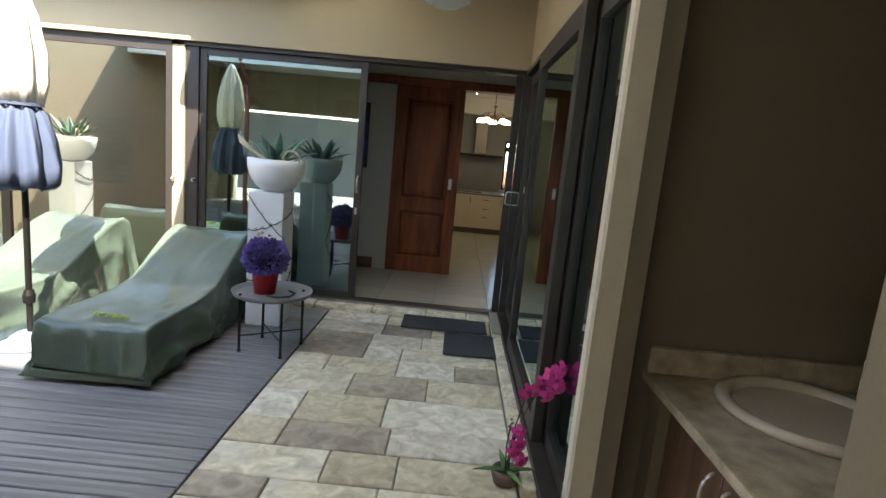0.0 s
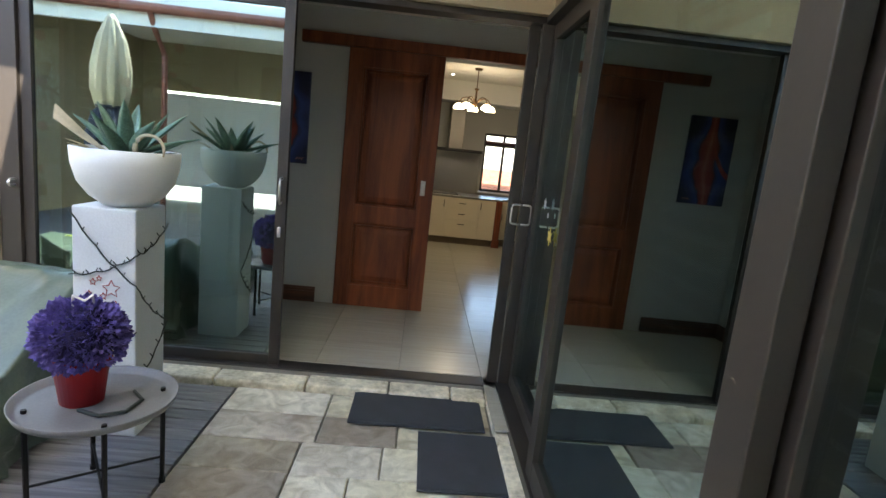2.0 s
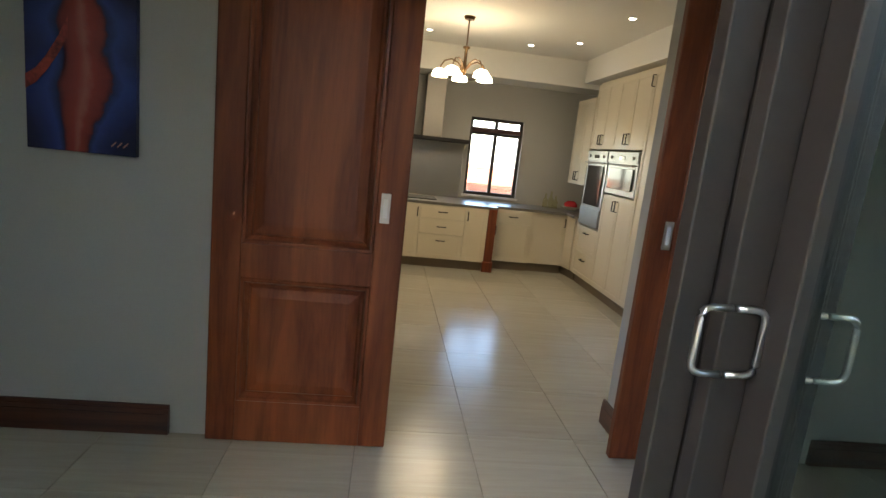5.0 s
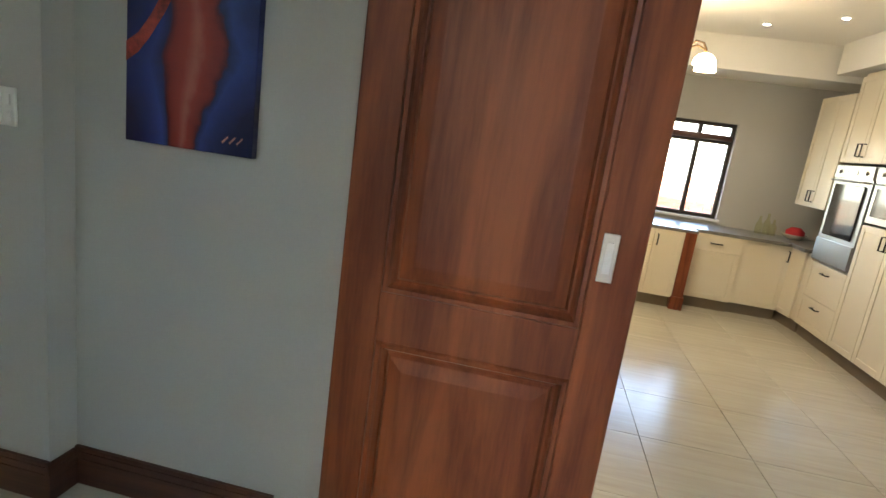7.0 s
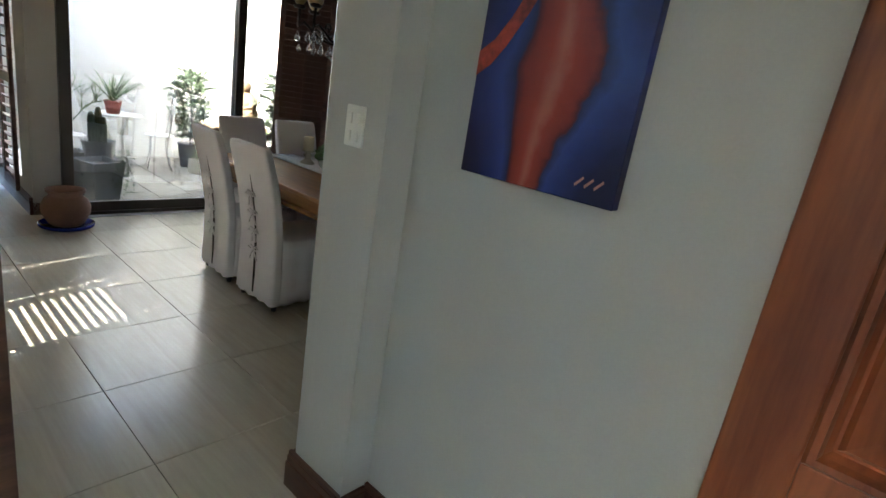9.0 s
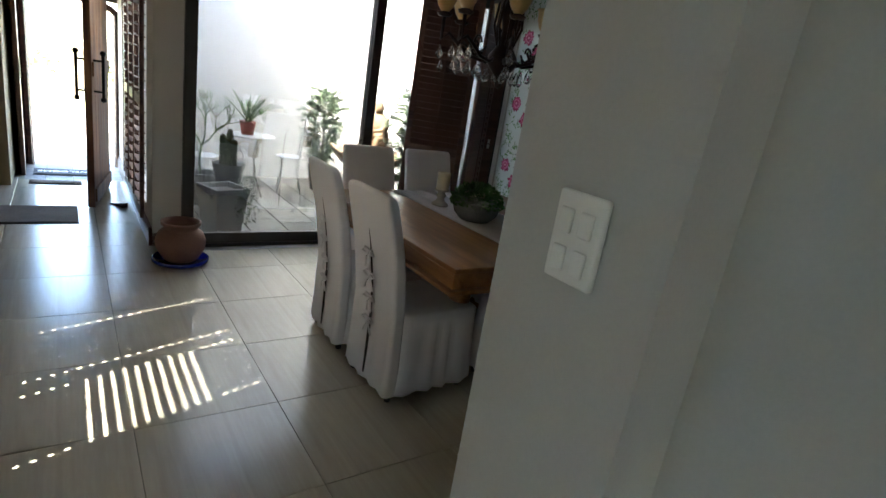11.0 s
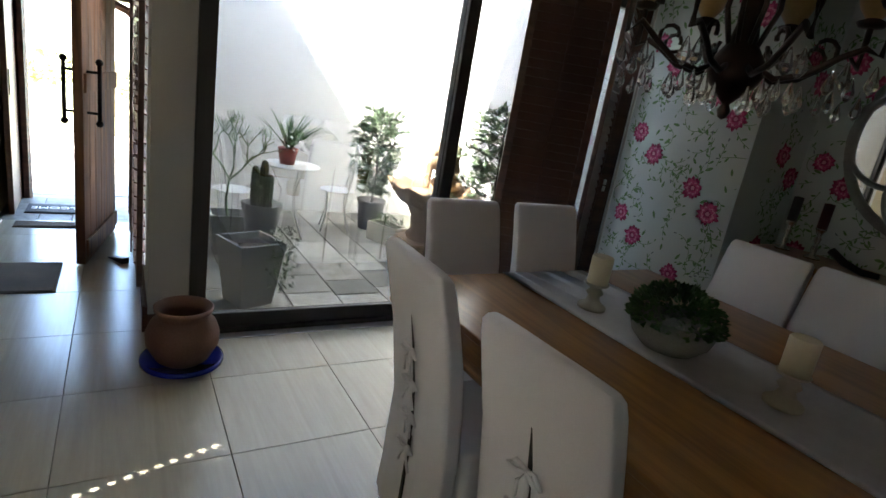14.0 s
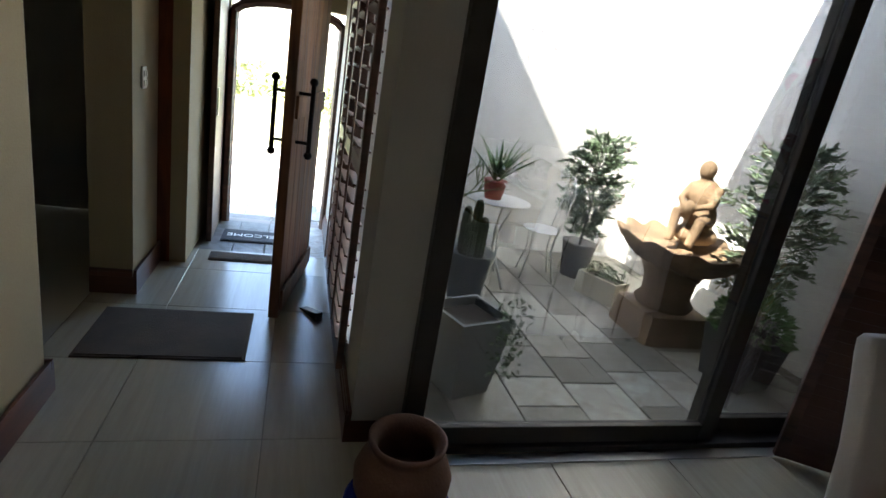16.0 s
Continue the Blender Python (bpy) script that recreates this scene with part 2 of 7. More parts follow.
def tube(points, radius, seg=8, bm=None, taper=1.0):
    """A round rod along points."""
    bm = bm or bmesh.new()
    ps = [Vector(p) for p in points]
    rings = []
    for i, p in enumerate(ps):
        d = (ps[min(i + 1, len(ps) - 1)] - ps[max(i - 1, 0)]).normalized()
        up = Vector((0, 0, 1)) if abs(d.z) < 0.9 else Vector((1, 0, 0))
        u = d.cross(up).normalized()
        w = d.cross(u)
        r = radius * (1 + (taper - 1) * i / max(1, len(ps) - 1))
        rings.append([bm.verts.new(p + (u * math.cos(2 * math.pi * k / seg) + w * math.sin(2 * math.pi * k / seg)) * r) for k in range(seg)])
    for a, b in zip(rings, rings[1:]):
        for k in range(seg):
            bm.faces.new((a[k], a[(k + 1) % seg], b[(k + 1) % seg], b[k]))
    bm.faces.new(rings[0][::-1])
    bm.faces.new(rings[-1])
    bmesh.ops.recalc_face_normals(bm, faces=bm.faces)
    return bm


def arc(c, r, a0, a1, n, u, w):
    """Points on an arc about c in the plane of u and w, angles in degrees."""
    c, u, w = Vector(c), Vector(u), Vector(w)
    return [c + u * r * math.cos(radians(a0 + (a1 - a0) * k / n)) + w * r * math.sin(radians(a0 + (a1 - a0) * k / n)) for k in range(n + 1)]


# ---- large structure ----
PZ = -0.075   # patio level
HEAD = 2.46   # door head of the patio facade
CEIL = 2.75
solid("ground", B((-60, 60, -60, 60, -0.6, -0.32)), MORTAR, "earth under and around the house", "ground")
solid("floor_slab", B((-7.95, -5.72, 4.4, 6.17, -0.3, -0.012), (-5.72, 5.0, 4.4, 12.0, -0.3, -0.012), (-8.95, -7.95, 4.6, 6.0, -0.3, -0.028)), GROUT, "dark grout bed under the floor tiles", "floor")
solid("patio_slab", B((-6.0, 5.0, -6.0, 4.4, -0.3, PZ - 0.02)), MORTAR, "concrete bed under deck and paving", "floor")

# patio facade: plaster over the sliding doors
solid("wall_facade_head", B((-6.0, 1.0, 4.36, 4.62, HEAD, 3.3)), CREAM, "cream plaster band above the sliding doors", "wall")
solid("wall_side_head", B((1.0, 1.16, 0.96, 4.62, 2.46, 3.3)), CREAM, "cream plaster band above the side sliding doors", "wall")
solid("wall_pillar_end", B((1.1, 4.55, 0.96, 1.4, -0.3, 3.3)), BEIGE_SHADED, "beige plaster wall end beside the wash counter, shade in its colour", "wall")
nib = bmesh.new()
foot = nib.faces.new([nib.verts.new((x, y, -0.3)) for x, y in ((0.89, 0.68), (0.90, 0.67), (0.98, 0.67), (0.995, 0.685), (1.0, 0.72), (1.098, 0.80), (1.098, 0.958), (1.07, 0.958), (1.06, 0.90), (1.03, 0.84), (0.96, 0.78), (0.90, 0.75), (0.89, 0.73))])
grown = bmesh.ops.extrude_face_region(nib, geom=[foot])["geom"]
bmesh.ops.translate(nib, verts=[v for v in grown if isinstance(v, bmesh.types.BMVert)], vec=(0, 0, 3.6))
bmesh.ops.recalc_face_normals(nib, faces=nib.faces)
solid("wall_pillar_nib", nib, CREAM_LIT, "cream plaster pillar at the end of the side doors", "wall")
solid("wall_niche_back", B((2.05, 2.2, -4.6, 0.96, -0.3, 3.3)), BEIGE_SHADED, "beige plaster wall behind the wash counter, shade in its colour", "wall")
solid("wall_patio_rear", B((-6.0, -5.6, -4.6, -4.42, -0.3, 3.3), (-1.3, 2.2, -4.6, -4.42, -0.3, 3.3), (-5.6, -1.3, -4.6, -4.42, 2.3, 3.3)), CREAM, "cream plaster wall closing the patio", "wall")
solid("wall_patio_west", B((-6.2, -6.0, -4.6, 4.6, -0.3, 3.3)), CREAM, "cream plaster side wall of the deck", "wall")
# pieces from x -2.1 to -1.2 are added out of view to block sun
solid("patio_roof", B((-0.35, 2.2, -4.6, 4.36, 3.3, 3.42), (-1.85, -1.2, 1.9, 4.36, 3.3, 3.42), (-2.1, -1.85, 3.25, 3.98, 3.3, 3.42), (-6.2, -1.2, 3.98, 4.36, 2.98, 3.3), (-6.2, -1.5, -4.6, -0.5, 3.3, 3.42)), CEILING, "plastered patio roof round the open deck, with unseen sun-blocking pieces", "roof")
# unseen diffuser over the paving, added only for its light
solid("patio_roof_sheet", B((-1.5, -0.35, -4.6, 1.9, 3.34, 3.36), (-1.2, -0.35, 1.9, 4.36, 3.34, 3.36)), OPAL, "unseen opal sheet added to brighten the paving", "roof")
PANTILE = material("terracotta_roof_tile", (0.42, 0.24, 0.16), 0.8, vary=0.25, scale=12, second=(0.55, 0.36, 0.26), bump=0.3)
rw = thing("roof_west", (-6.0, -4.6, 3.3), "pitched terracotta tile roof beyond the deck wall", "roof", kind="structure")
part("fascia", B((-0.12, 0.0, 0.0, 8.6, -0.02, 0.16), bevel=0.004), WHITE_WALL, rw, "white painted fascia board")
for k in range(9):
    part("tile_course", box(bmesh.new(), -0.37, 0.02, 0.0, 8.6, -0.015, 0.015, 0.006, pose(-0.30 * k - 0.02, 0, 0.19 + 0.16 * k, 0, 24, 0)), PANTILE, rw)
for k in range(5):
    solid("roof_beam", B((-1.2, 1.0, -3.6 + 1.6 * k, -3.5 + 1.6 * k, 3.2, 3.335)), SHUTWOOD, "dark timber beam under the patio roof", "beam")

# corridor and kitchen partition
solid("wall_kitchen", B((-1.47, -0.3, 6.06, 6.24, 0, CEIL), (-0.3, 1.72, 6.06, 6.24, 2.42, CEIL), (1.72, 5.0, 6.06, 6.40, 0, CEIL)), PLASTER, "sage grey plaster wall to the kitchen", "wall")
solid("wall_nib", B((-1.75, -1.47, 5.94, 6.24, 0, CEIL)), PLASTER, "sage grey plaster nib between passage and dining room", "wall")
solid("wall_dining_east", B((-1.75, -1.6, 6.24, 10.0, 0, CEIL)), PLASTER, "plain wall between dining room and kitchen", "wall")
solid("wall_corridor_east", B((4.4, 4.55, 4.62, 6.06, 0, CEIL)), PLASTER, "plain wall closing the passage", "wall")
solid("wall_lounge", B((4.4, 4.55, 1.4, 4.36, -0.3, 3.3)), PLASTER, "plain lounge wall", "wall")
solid("ceiling", B((-8.8, 5.0, 4.5, 6.24, CEIL, CEIL + 0.15), (-5.8, -1.6, 6.24, 10.1, CEIL, CEIL + 0.15), (1.0, 4.55, 1.3, 4.5, CEIL, CEIL + 0.15)), CEILING, "white painted ceiling of passage and dining room", "ceiling")
# unseen eaves and the notch over the courtyard are set to shape its sunlight
solid("roof", B((-8.95, -7.14, 4.1, 6.31, 3.3, 3.45), (-7.14, -6.25, 4.1, 5.85, 3.3, 3.45), (-6.25, 5.1, 4.1, 6.31, 3.3, 3.45), (-7.14, -6.25, 7.15, 10.4, 3.3, 3.45), (-6.25, -1.5, 6.31, 10.4, 3.3, 3.45), (-1.5, 4.0, 6.3, 12.2, 3.3, 3.45)), CEILING, "flat roof over the rooms", "roof")

# kitchen shell
solid("wall_kitchen_back", B((-1.6, 1.39, 11.3, 11.5, 0, 3), (2.16, 3.75, 11.3, 11.5, 0, 3), (1.39, 2.16, 11.3, 11.5, 0, 0.92), (1.39, 2.16, 11.3, 11.5, 2.02, 3)), PLASTER, "grey-green kitchen back wall", "wall")
solid("wall_kitchen_east", B((3.6, 3.75, 6.4, 11.3, 0, 3)), PLASTER, "kitchen side wall", "wall")
solid("wall_kitchen_west", B((-1.6, -1.45, 6.24, 11.3, 0, 3)), PLASTER, "kitchen side wall", "wall")
solid("ceiling_kitchen", B((-1.6, 3.75, 6.24, 11.5, 2.85, 3.0)), CEILING, "white kitchen ceiling", "ceiling")

# hall
for nm, bx in (("wall_hall_south", (-6.06, -4.6, 4.5, 4.72, 0, CEIL)), ("wall_hall_pier", (-7.65, -7.1, 4.55, 4.77, 0, CEIL)), ("wall_hall_entrance", (-8.8, -7.65, 4.6, 4.95, 0, CEIL))):
    solid(nm, B(bx), CREAM, "cream plaster wall beside the dark hall opening", "wall")
for nm, bx in (("wall_hall_north", (-8.8, -7.45, 5.93, 6.18, 0, CEIL)), ("wall_hall_corner", (-6.08, -5.72, 5.93, 6.18, 0, CEIL)), ("wall_hall_lintel", (-7.45, -6.08, 5.93, 6.18, 2.35, CEIL)), ("wall_hall_parapet", (-7.45, -6.08, 5.93, 6.18, 0, 0.25))):
    solid(nm, B(bx), PLASTER, "grey plaster wall between hall and courtyard", "wall")
solid("wall_hall_room", B((-8.8, -6.2, 2.6, 2.7, 0, CEIL), (-6.32, -6.22, 2.7, 4.5, 0, CEIL), (-8.8, -8.7, 2.7, 4.6, 0, CEIL), (-8.8, -6.2, 2.6, 4.5, CEIL, CEIL + 0.1), (-8.8, -6.2, 2.6, 4.55, -0.3, -0.01)), PLASTER, "dark side room off the hall", "wall")
solid("wall_front", B((-8.95, -8.8, 4.6, 5.03, -0.3, 3.3), (-8.95, -8.8, 5.95, 6.2, -0.3, 3.3), (-8.95, -8.8, 5.03, 5.95, 1.86, 3.3)), CREAM, "cream front wall with arched doorway", "wall")

# dining room
for nm, bx in (("wall_dining_north", (-5.68, -4.66, 9.25, 9.5, 0, CEIL)), ("wall_niche_rear", (-4.8, -2.6, 9.9, 10.05, 0, CEIL)), ("wall_dining_north_east", (-2.85, -1.75, 9.25, 9.5, 0, CEIL)), ("wall_niche_lintel", (-4.66, -2.85, 9.25, 9.5, 2.45, CEIL)), ("wall_niche_west", (-4.8, -4.66, 9.5, 9.9, 0, CEIL)), ("wall_niche_east", (-2.85, -2.7, 9.5, 9.9, 0, CEIL))):
    solid(nm, B(bx), WHITE_WALL, "dining wall papered with pink flowers and green vines", "wall")
solid("wall_dining_west", B((-5.76, -5.6, 6.18, 9.25, 2.45, CEIL), (-5.76, -5.685, 9.242, 9.25, 0, 2.45)), PLASTER, "wall over the courtyard doors", "wall")
solid("wall_courtyard_west", B((-9.2, -9.0, 6.2, 9.2, -0.3, 4.2)), WHITE_WALL, "white courtyard wall", "wall")
solid("wall_courtyard_north", B((-9.2, -5.7, 9.2, 9.4, -0.3, 4.2)), WHITE_WALL, "white courtyard wall", "wall")
solid("courtyard_floor", B((-9.0, -5.7, 6.18, 9.2, -0.3, -0.128)), MORTAR, "stone bed of the courtyard", "floor")
solid("entrance_paving", B((-30.0, -8.95, -6.0, 16.0, -0.3, -0.115)), KERB, "stone paving before the front door", "pavement")

# ---- sliding doors of the patio ----
def leaf(parent, x0, x1, z0, z1, w=0.07, d=0.045, y=0.0, pane_mat=GLASS):
    """A framed glass leaf in the plane of x and z, its members mitred end to end."""
    for nm, bx in (("stile", (x0, x0 + w, y - d / 2, y + d / 2, z0, z1)), ("stile", (x1 - w, x1, y - d / 2, y + d / 2, z0, z1)),
                   ("rail", (x0 + w, x1 - w, y - d / 2, y + d / 2, z0, z0 + w)), ("rail", (x0 + w, x1 - w, y - d / 2, y + d / 2, z1 - w, z1))):
        part(nm, B(bx, bevel=0.004), BRONZE, parent)
    p = part("pane", B((x0 + w - 0.01, x1 - w + 0.01, y - 0.003, y + 0.003, z0 + w - 0.01, z1 - w + 0.01)), pane_mat, parent)
    p.visible_shadow = pane_mat == DARKGLASS
    return p


def pull(parent, x, y, z, h=0.16, out=0.055, side=-1):
    part("pull_handle", tube([(x, y, z - h / 2), (x, y + side * out * 0.7, z - h / 2), (x, y + side * out, z - h / 2 + 0.02), (x, y + side * out, z + h / 2 - 0.02), (x, y + side * out * 0.7, z + h / 2), (x, y, z + h / 2)], 0.008), CHROME, parent, "brushed steel pull handle", True)


front = thing("sliding_door", (0, 4.48, 0), "bronze aluminium sliding glass doors, one leaf open", "sliding door", kind="structure")
front.name = "door_1"
leaf(front, -2.27, -0.585, 0.0, HEAD - 0.04, pane_mat=TINTED)
leaf(front, -4.3, -2.52, 0.0, HEAD - 0.04, y=-0.05, pane_mat=REFLECTIVE)
leaf(front, -6.0, -4.3, 0.0, HEAD - 0.04, y=0.0, pane_mat=TINTED)
part("post", B((-2.54, -2.40, -0.07, 0.05, -0.02, HEAD), bevel=0.006), CREAM, front, "cream post between the doors")
part("post", B((-2.398, -2.27, -0.05, 0.05, -0.02, HEAD - 0.04), bevel=0.004), BRONZE, front)
part("track", B((-6.0, 1.0, -0.07, 0.07, -0.03, 0.0), bevel=0.003), BRONZE, front)
part("head_rail", B((-6.0, 1.0, -0.07, 0.07, HEAD - 0.04, HEAD - 0.002)), BRONZE, front)
part("lock", B((-0.635, -0.612, -0.032, -0.022, 0.90, 0.97), bevel=0.004), CHROME, front)
pull(front, -0.62, -0.022, 1.21)
pull(front, -2.30, -0.05, 1.10, 0.04, 0.06)
pull(front, -2.50, -0.07, 1.10, 0.04, 0.06)
# open leaf beside the corner post
part("stile", B((0.885, 0.955, -0.01, 0.035, 0.0, HEAD - 0.04), bevel=0.004), BRONZE, front)
part("stile", B((0.955, 1.03, -0.06, -0.015, 0.0, HEAD - 0.04), bevel=0.004), BRONZE, front)
for sx, px in ((-1, 0.957), (1, 0.968)):
    part("pull_handle", tube([(px, -0.075, 1.15), (px + sx * 0.038, -0.075, 1.15), (px + sx * 0.05, -0.075, 1.153), (px + sx * 0.057, -0.075, 1.16), (px + sx * 0.06, -0.075, 1.172), (px + sx * 0.06, -0.075, 1.258), (px + sx * 0.057, -0.075, 1.27), (px + sx * 0.05, -0.075, 1.277), (px + sx * 0.038, -0.075, 1.28), (px, -0.075, 1.28)], 0.007), CHROME, front, "brushed steel pull handle", True)

side = thing("door_2", pose(1.06, 4.44, 0, 0, 0, -90), "bronze aluminium side sliding doors with dark glass", "sliding door", kind="structure")
leaf(side, 0.0, 1.34, 0.02, HEAD - 0.04, 0.095, 0.06, pane_mat=DARKGLASS)
leaf(side, 1.08, 2.66, 0.02, HEAD - 0.04, 0.12, 0.06, y=-0.075, pane_mat=DARKGLASS)
leaf(side, 2.59, 3.47, 0.02, HEAD - 0.04, 0.095, 0.06, pane_mat=DARKGLASS)
part("track", B((0.0, 3.47, -0.12, 0.038, -0.05, 0.02), bevel=0.003), BRONZE, side)
part("head_rail", B((0.0, 3.47, -0.09, 0.038, HEAD - 0.04, HEAD - 0.002)), BRONZE, side)
part("corner_post", B((-0.05, 0.0, -0.1, 0.06, -0.03, HEAD)), BRONZE, side)
star = material("straw_ornament", (0.55, 0.43, 0.10), 0.8)
for k, (zz, r, col) in enumerate(((1.33, 0.034, WHITE_WALL), (1.27, 0.016, WHITE_WALL), (1.16, 0.055, star))):
    o = thing("hanging_ornament", pose(1.035 + 0.004 * k, 4.05 - 0.09 * k, zz, 0, 0, 90), "small star ornament hung on the glass door", "ornament", "ornaments on the door")
    bm = bmesh.new()
    pts = [bm.verts.new(((r if j % 2 == 0 else r * 0.42) * math.sin(j * math.pi / 6), 0, (r if j % 2 == 0 else r * 0.42) * math.cos(j * math.pi / 6))) for j in range(12)]
    f = bm.faces.new(pts)
    e = bmesh.ops.extrude_face_region(bm, geom=[f])["geom"]
    bmesh.ops.translate(bm, verts=[v for v in e if isinstance(v, bmesh.types.BMVert)], vec=(0, 0.004, 0))
    bmesh.ops.recalc_face_normals(bm, faces=bm.faces)
    part("star", bm, col, o)

# stone ledges
kerb = thing("kerb_facade", (0, 0, 0), "weathered cream stone ledge under the sliding doors", "kerb", kind="structure")
xs = [-6.0, -5.2, -4.4, -3.7, -2.9, -2.2, -1.5, -0.95, -0.35, 0.2, 0.62, 0.86]
for a, b in zip(xs, xs[1:]):
    part("kerb_stone", B((a + 0.004, b - 0.004, 4.24 + random.uniform(-0.012, 0.012), 4.41, PZ - 0.02, -0.03 + random.uniform(-0.008, 0.004)), bevel=0.012), KERB, kerb)
kerb2 = thing("kerb_side", (0, 0, 0), "weathered cream stone ledge along the side doors", "kerb", kind="structure")
ys = [1.4, 2.0, 2.55, 3.15, 3.7, 4.41]
for a, b in zip(ys, ys[1:]):
    part("kerb_stone", B((0.865, 0.99, a + 0.004, b - 0.004, PZ - 0.02, -0.03 + random.uniform(-0.008, 0.004)), bevel=0.012), KERB, kerb2)

# ---- wooden sliding doors to the kitchen ----
def panel_frame(w, h, d, panels, stile):
    """Stiles and rails of a panelled door leaf as separate meshes, x 0..w, z 0..h."""
    out = [("stile", B((0, stile, 0, d, 0, h), bevel=0.006)), ("stile", B((w - stile, w, 0, d, 0, h), bevel=0.006))]
    zs = [0.0] + [z for p in panels for z in p] + [h]
    for k in range(0, len(zs), 2):
        out.append(("rail", B((stile - 0.001, w - stile + 0.001, 0.001, d - 0.001, zs[k], zs[k + 1]), bevel=0.004)))
    return out


def panel(w, z0, z1, x0):
    """A raised field with a sloping border and a moulding round it."""
    bm = bmesh.new()
    def ring(i, y):
        return [bm.verts.new((x, y, z)) for x, z in ((x0 + i, z0 + i), (x0 + w - i, z0 + i), (x0 + w - i, z1 - i), (x0 + i, z1 - i))]
    rs = [ring(i, y) for i, y in ((-0.002, 0.004), (0.006, -0.005), (0.018, -0.003), (0.024, 0.014), (0.034, 0.027), (0.040, 0.027), (0.050, 0.016), (0.088, 0.008), (0.094, 0.007))]
    for a, b in zip(rs, rs[1:]):
        for k in range(4):
            bm.faces.new((a[k], a[(k + 1) % 4], b[(k + 1) % 4], b[k]))
    bm.faces.new(rs[-1])
    bmesh.ops.recalc_face_normals(bm, faces=bm.faces)
    if sum(f.normal.y for f in bm.faces) > 0:
        bmesh.ops.reverse_faces(bm, faces=bm.faces)
    return bm


def wooden_door(x, y, w, handle_x, label):
    d = thing("wooden_sliding_door", (x, y, 0.01), label, "sliding door", "sliding kitchen doors")
    for nm, bm in panel_frame(w, 2.41, 0.045, [(0.21, 0.825), (0.985, 2.25)], 0.135):
        part(nm, bm, DOORWOOD, d)
    for z0, z1 in ((0.21, 0.825), (0.985, 2.25)):
        part("raised_panel", panel(w - 0.27, z0, z1, 0.135), DOORWOOD, d)
    part("backing", B((0.13, w - 0.13, 0.031, 0.042, 0.2, 2.3)), DOORWOOD, d)
    plate = part("pull_plate", B((handle_x, handle_x + 0.045, -0.004, 0.002, 1.135, 1.275), bevel=0.003), CHROME, d, "brushed steel flush pull")
    part("recess", B((handle_x + 0.012, handle_x + 0.033, -0.006, -0.003, 1.16, 1.25), bevel=0.001), WHITE_WALL, plate)
    return d


wooden_door(-0.47, 6.0, 0.87, 0.75, "red-brown panelled hardwood sliding door, half open")
wooden_door(1.585, 6.0, 0.87, 0.075, "red-brown panelled hardwood sliding door, slid aside")
part("track_cover", B((-0.9, 2.6, 5.985, 6.055, 2.42, 2.52), bevel=0.004), DOORWOOD, thing("door_track", (0, 0, 0), "dark wooden pelmet over the sliding doors", "door track", kind="structure"))

# ---- skirting, switch, painting ----
def skirting(name, runs):
    t = thing(name, (0, 0, 0), "dark red-brown wooden skirting board", "skirting", kind="structure")
    for x0, x1, y0, y1 in runs:
        bm = B((x0, x1, y0, y1, 0.0, 0.105))
        if abs(x1 - x0) > abs(y1 - y0):
            yy = (y0 + 0.008, y1) if t.name.endswith("s") else (y0 + 0.006, y1)
            box(bm, x0, x1, *yy, 0.105, 0.13)
            box(bm, x0, x1, yy[0] + 0.005, yy[1], 0.13, 0.148)
        else:
            box(bm, x0 + 0.003, x1 - 0.003, y0, y1, 0.105, 0.13)
            box(bm, x0 + 0.006, x1 - 0.006, y0, y1, 0.13, 0.148)
        part("board", bm, SKIRT, t)
    return t


skirting("baseboard_passage", [(-1.47, -0.655, 6.036, 6.06), (-1.47, -1.446, 5.916, 6.036), (-1.774, -1.47, 5.916, 5.94), (-1.774, -1.75, 5.94, 6.24), (1.62, 1.72, 6.036, 6.06), (1.696, 1.72, 6.06, 6.42)])
skirting("baseboard_dining", [(-2.85, -1.75, 9.226, 9.25), (-5.6, -4.66, 9.226, 9.25), (-5.744, -5.72, 5.905, 6.2), (-8.7, -5.72, 5.905, 5.93)])
skirting("baseboard_hall", [(-6.06, -4.6, 4.72, 4.745), (-6.085, -6.06, 4.5, 4.745), (-7.65, -7.076, 4.77, 4.795), (-7.1, -7.076, 4.55, 4.77)])
WHITE_PLASTIC = material("white_plastic", (0.74, 0.72, 0.66), 0.35, vary=0.03, bump=0.0)
def switch(at, label):
    s = thing("light_switch", at, label, "light switch")
    part("plate", B((-0.04, 0.04, 0, 0.012, -0.06, 0.06), bevel=0.004), WHITE_PLASTIC, s)
    for dx in (-0.017, 0.017):
        for dz in (-0.028, 0.022):
            part("rocker", B((dx - 0.011, dx + 0.011, 0.012, 0.019, dz - 0.017, dz + 0.017), bevel=0.003), WHITE_PLASTIC, s)
    return s
switch(pose(-1.60, 5.94, 1.385, 0, 0, 180), "white four-rocker light switch on the plaster nib")
switch(pose(-7.3, 4.77, 1.22), "white light switch on the hall wall")

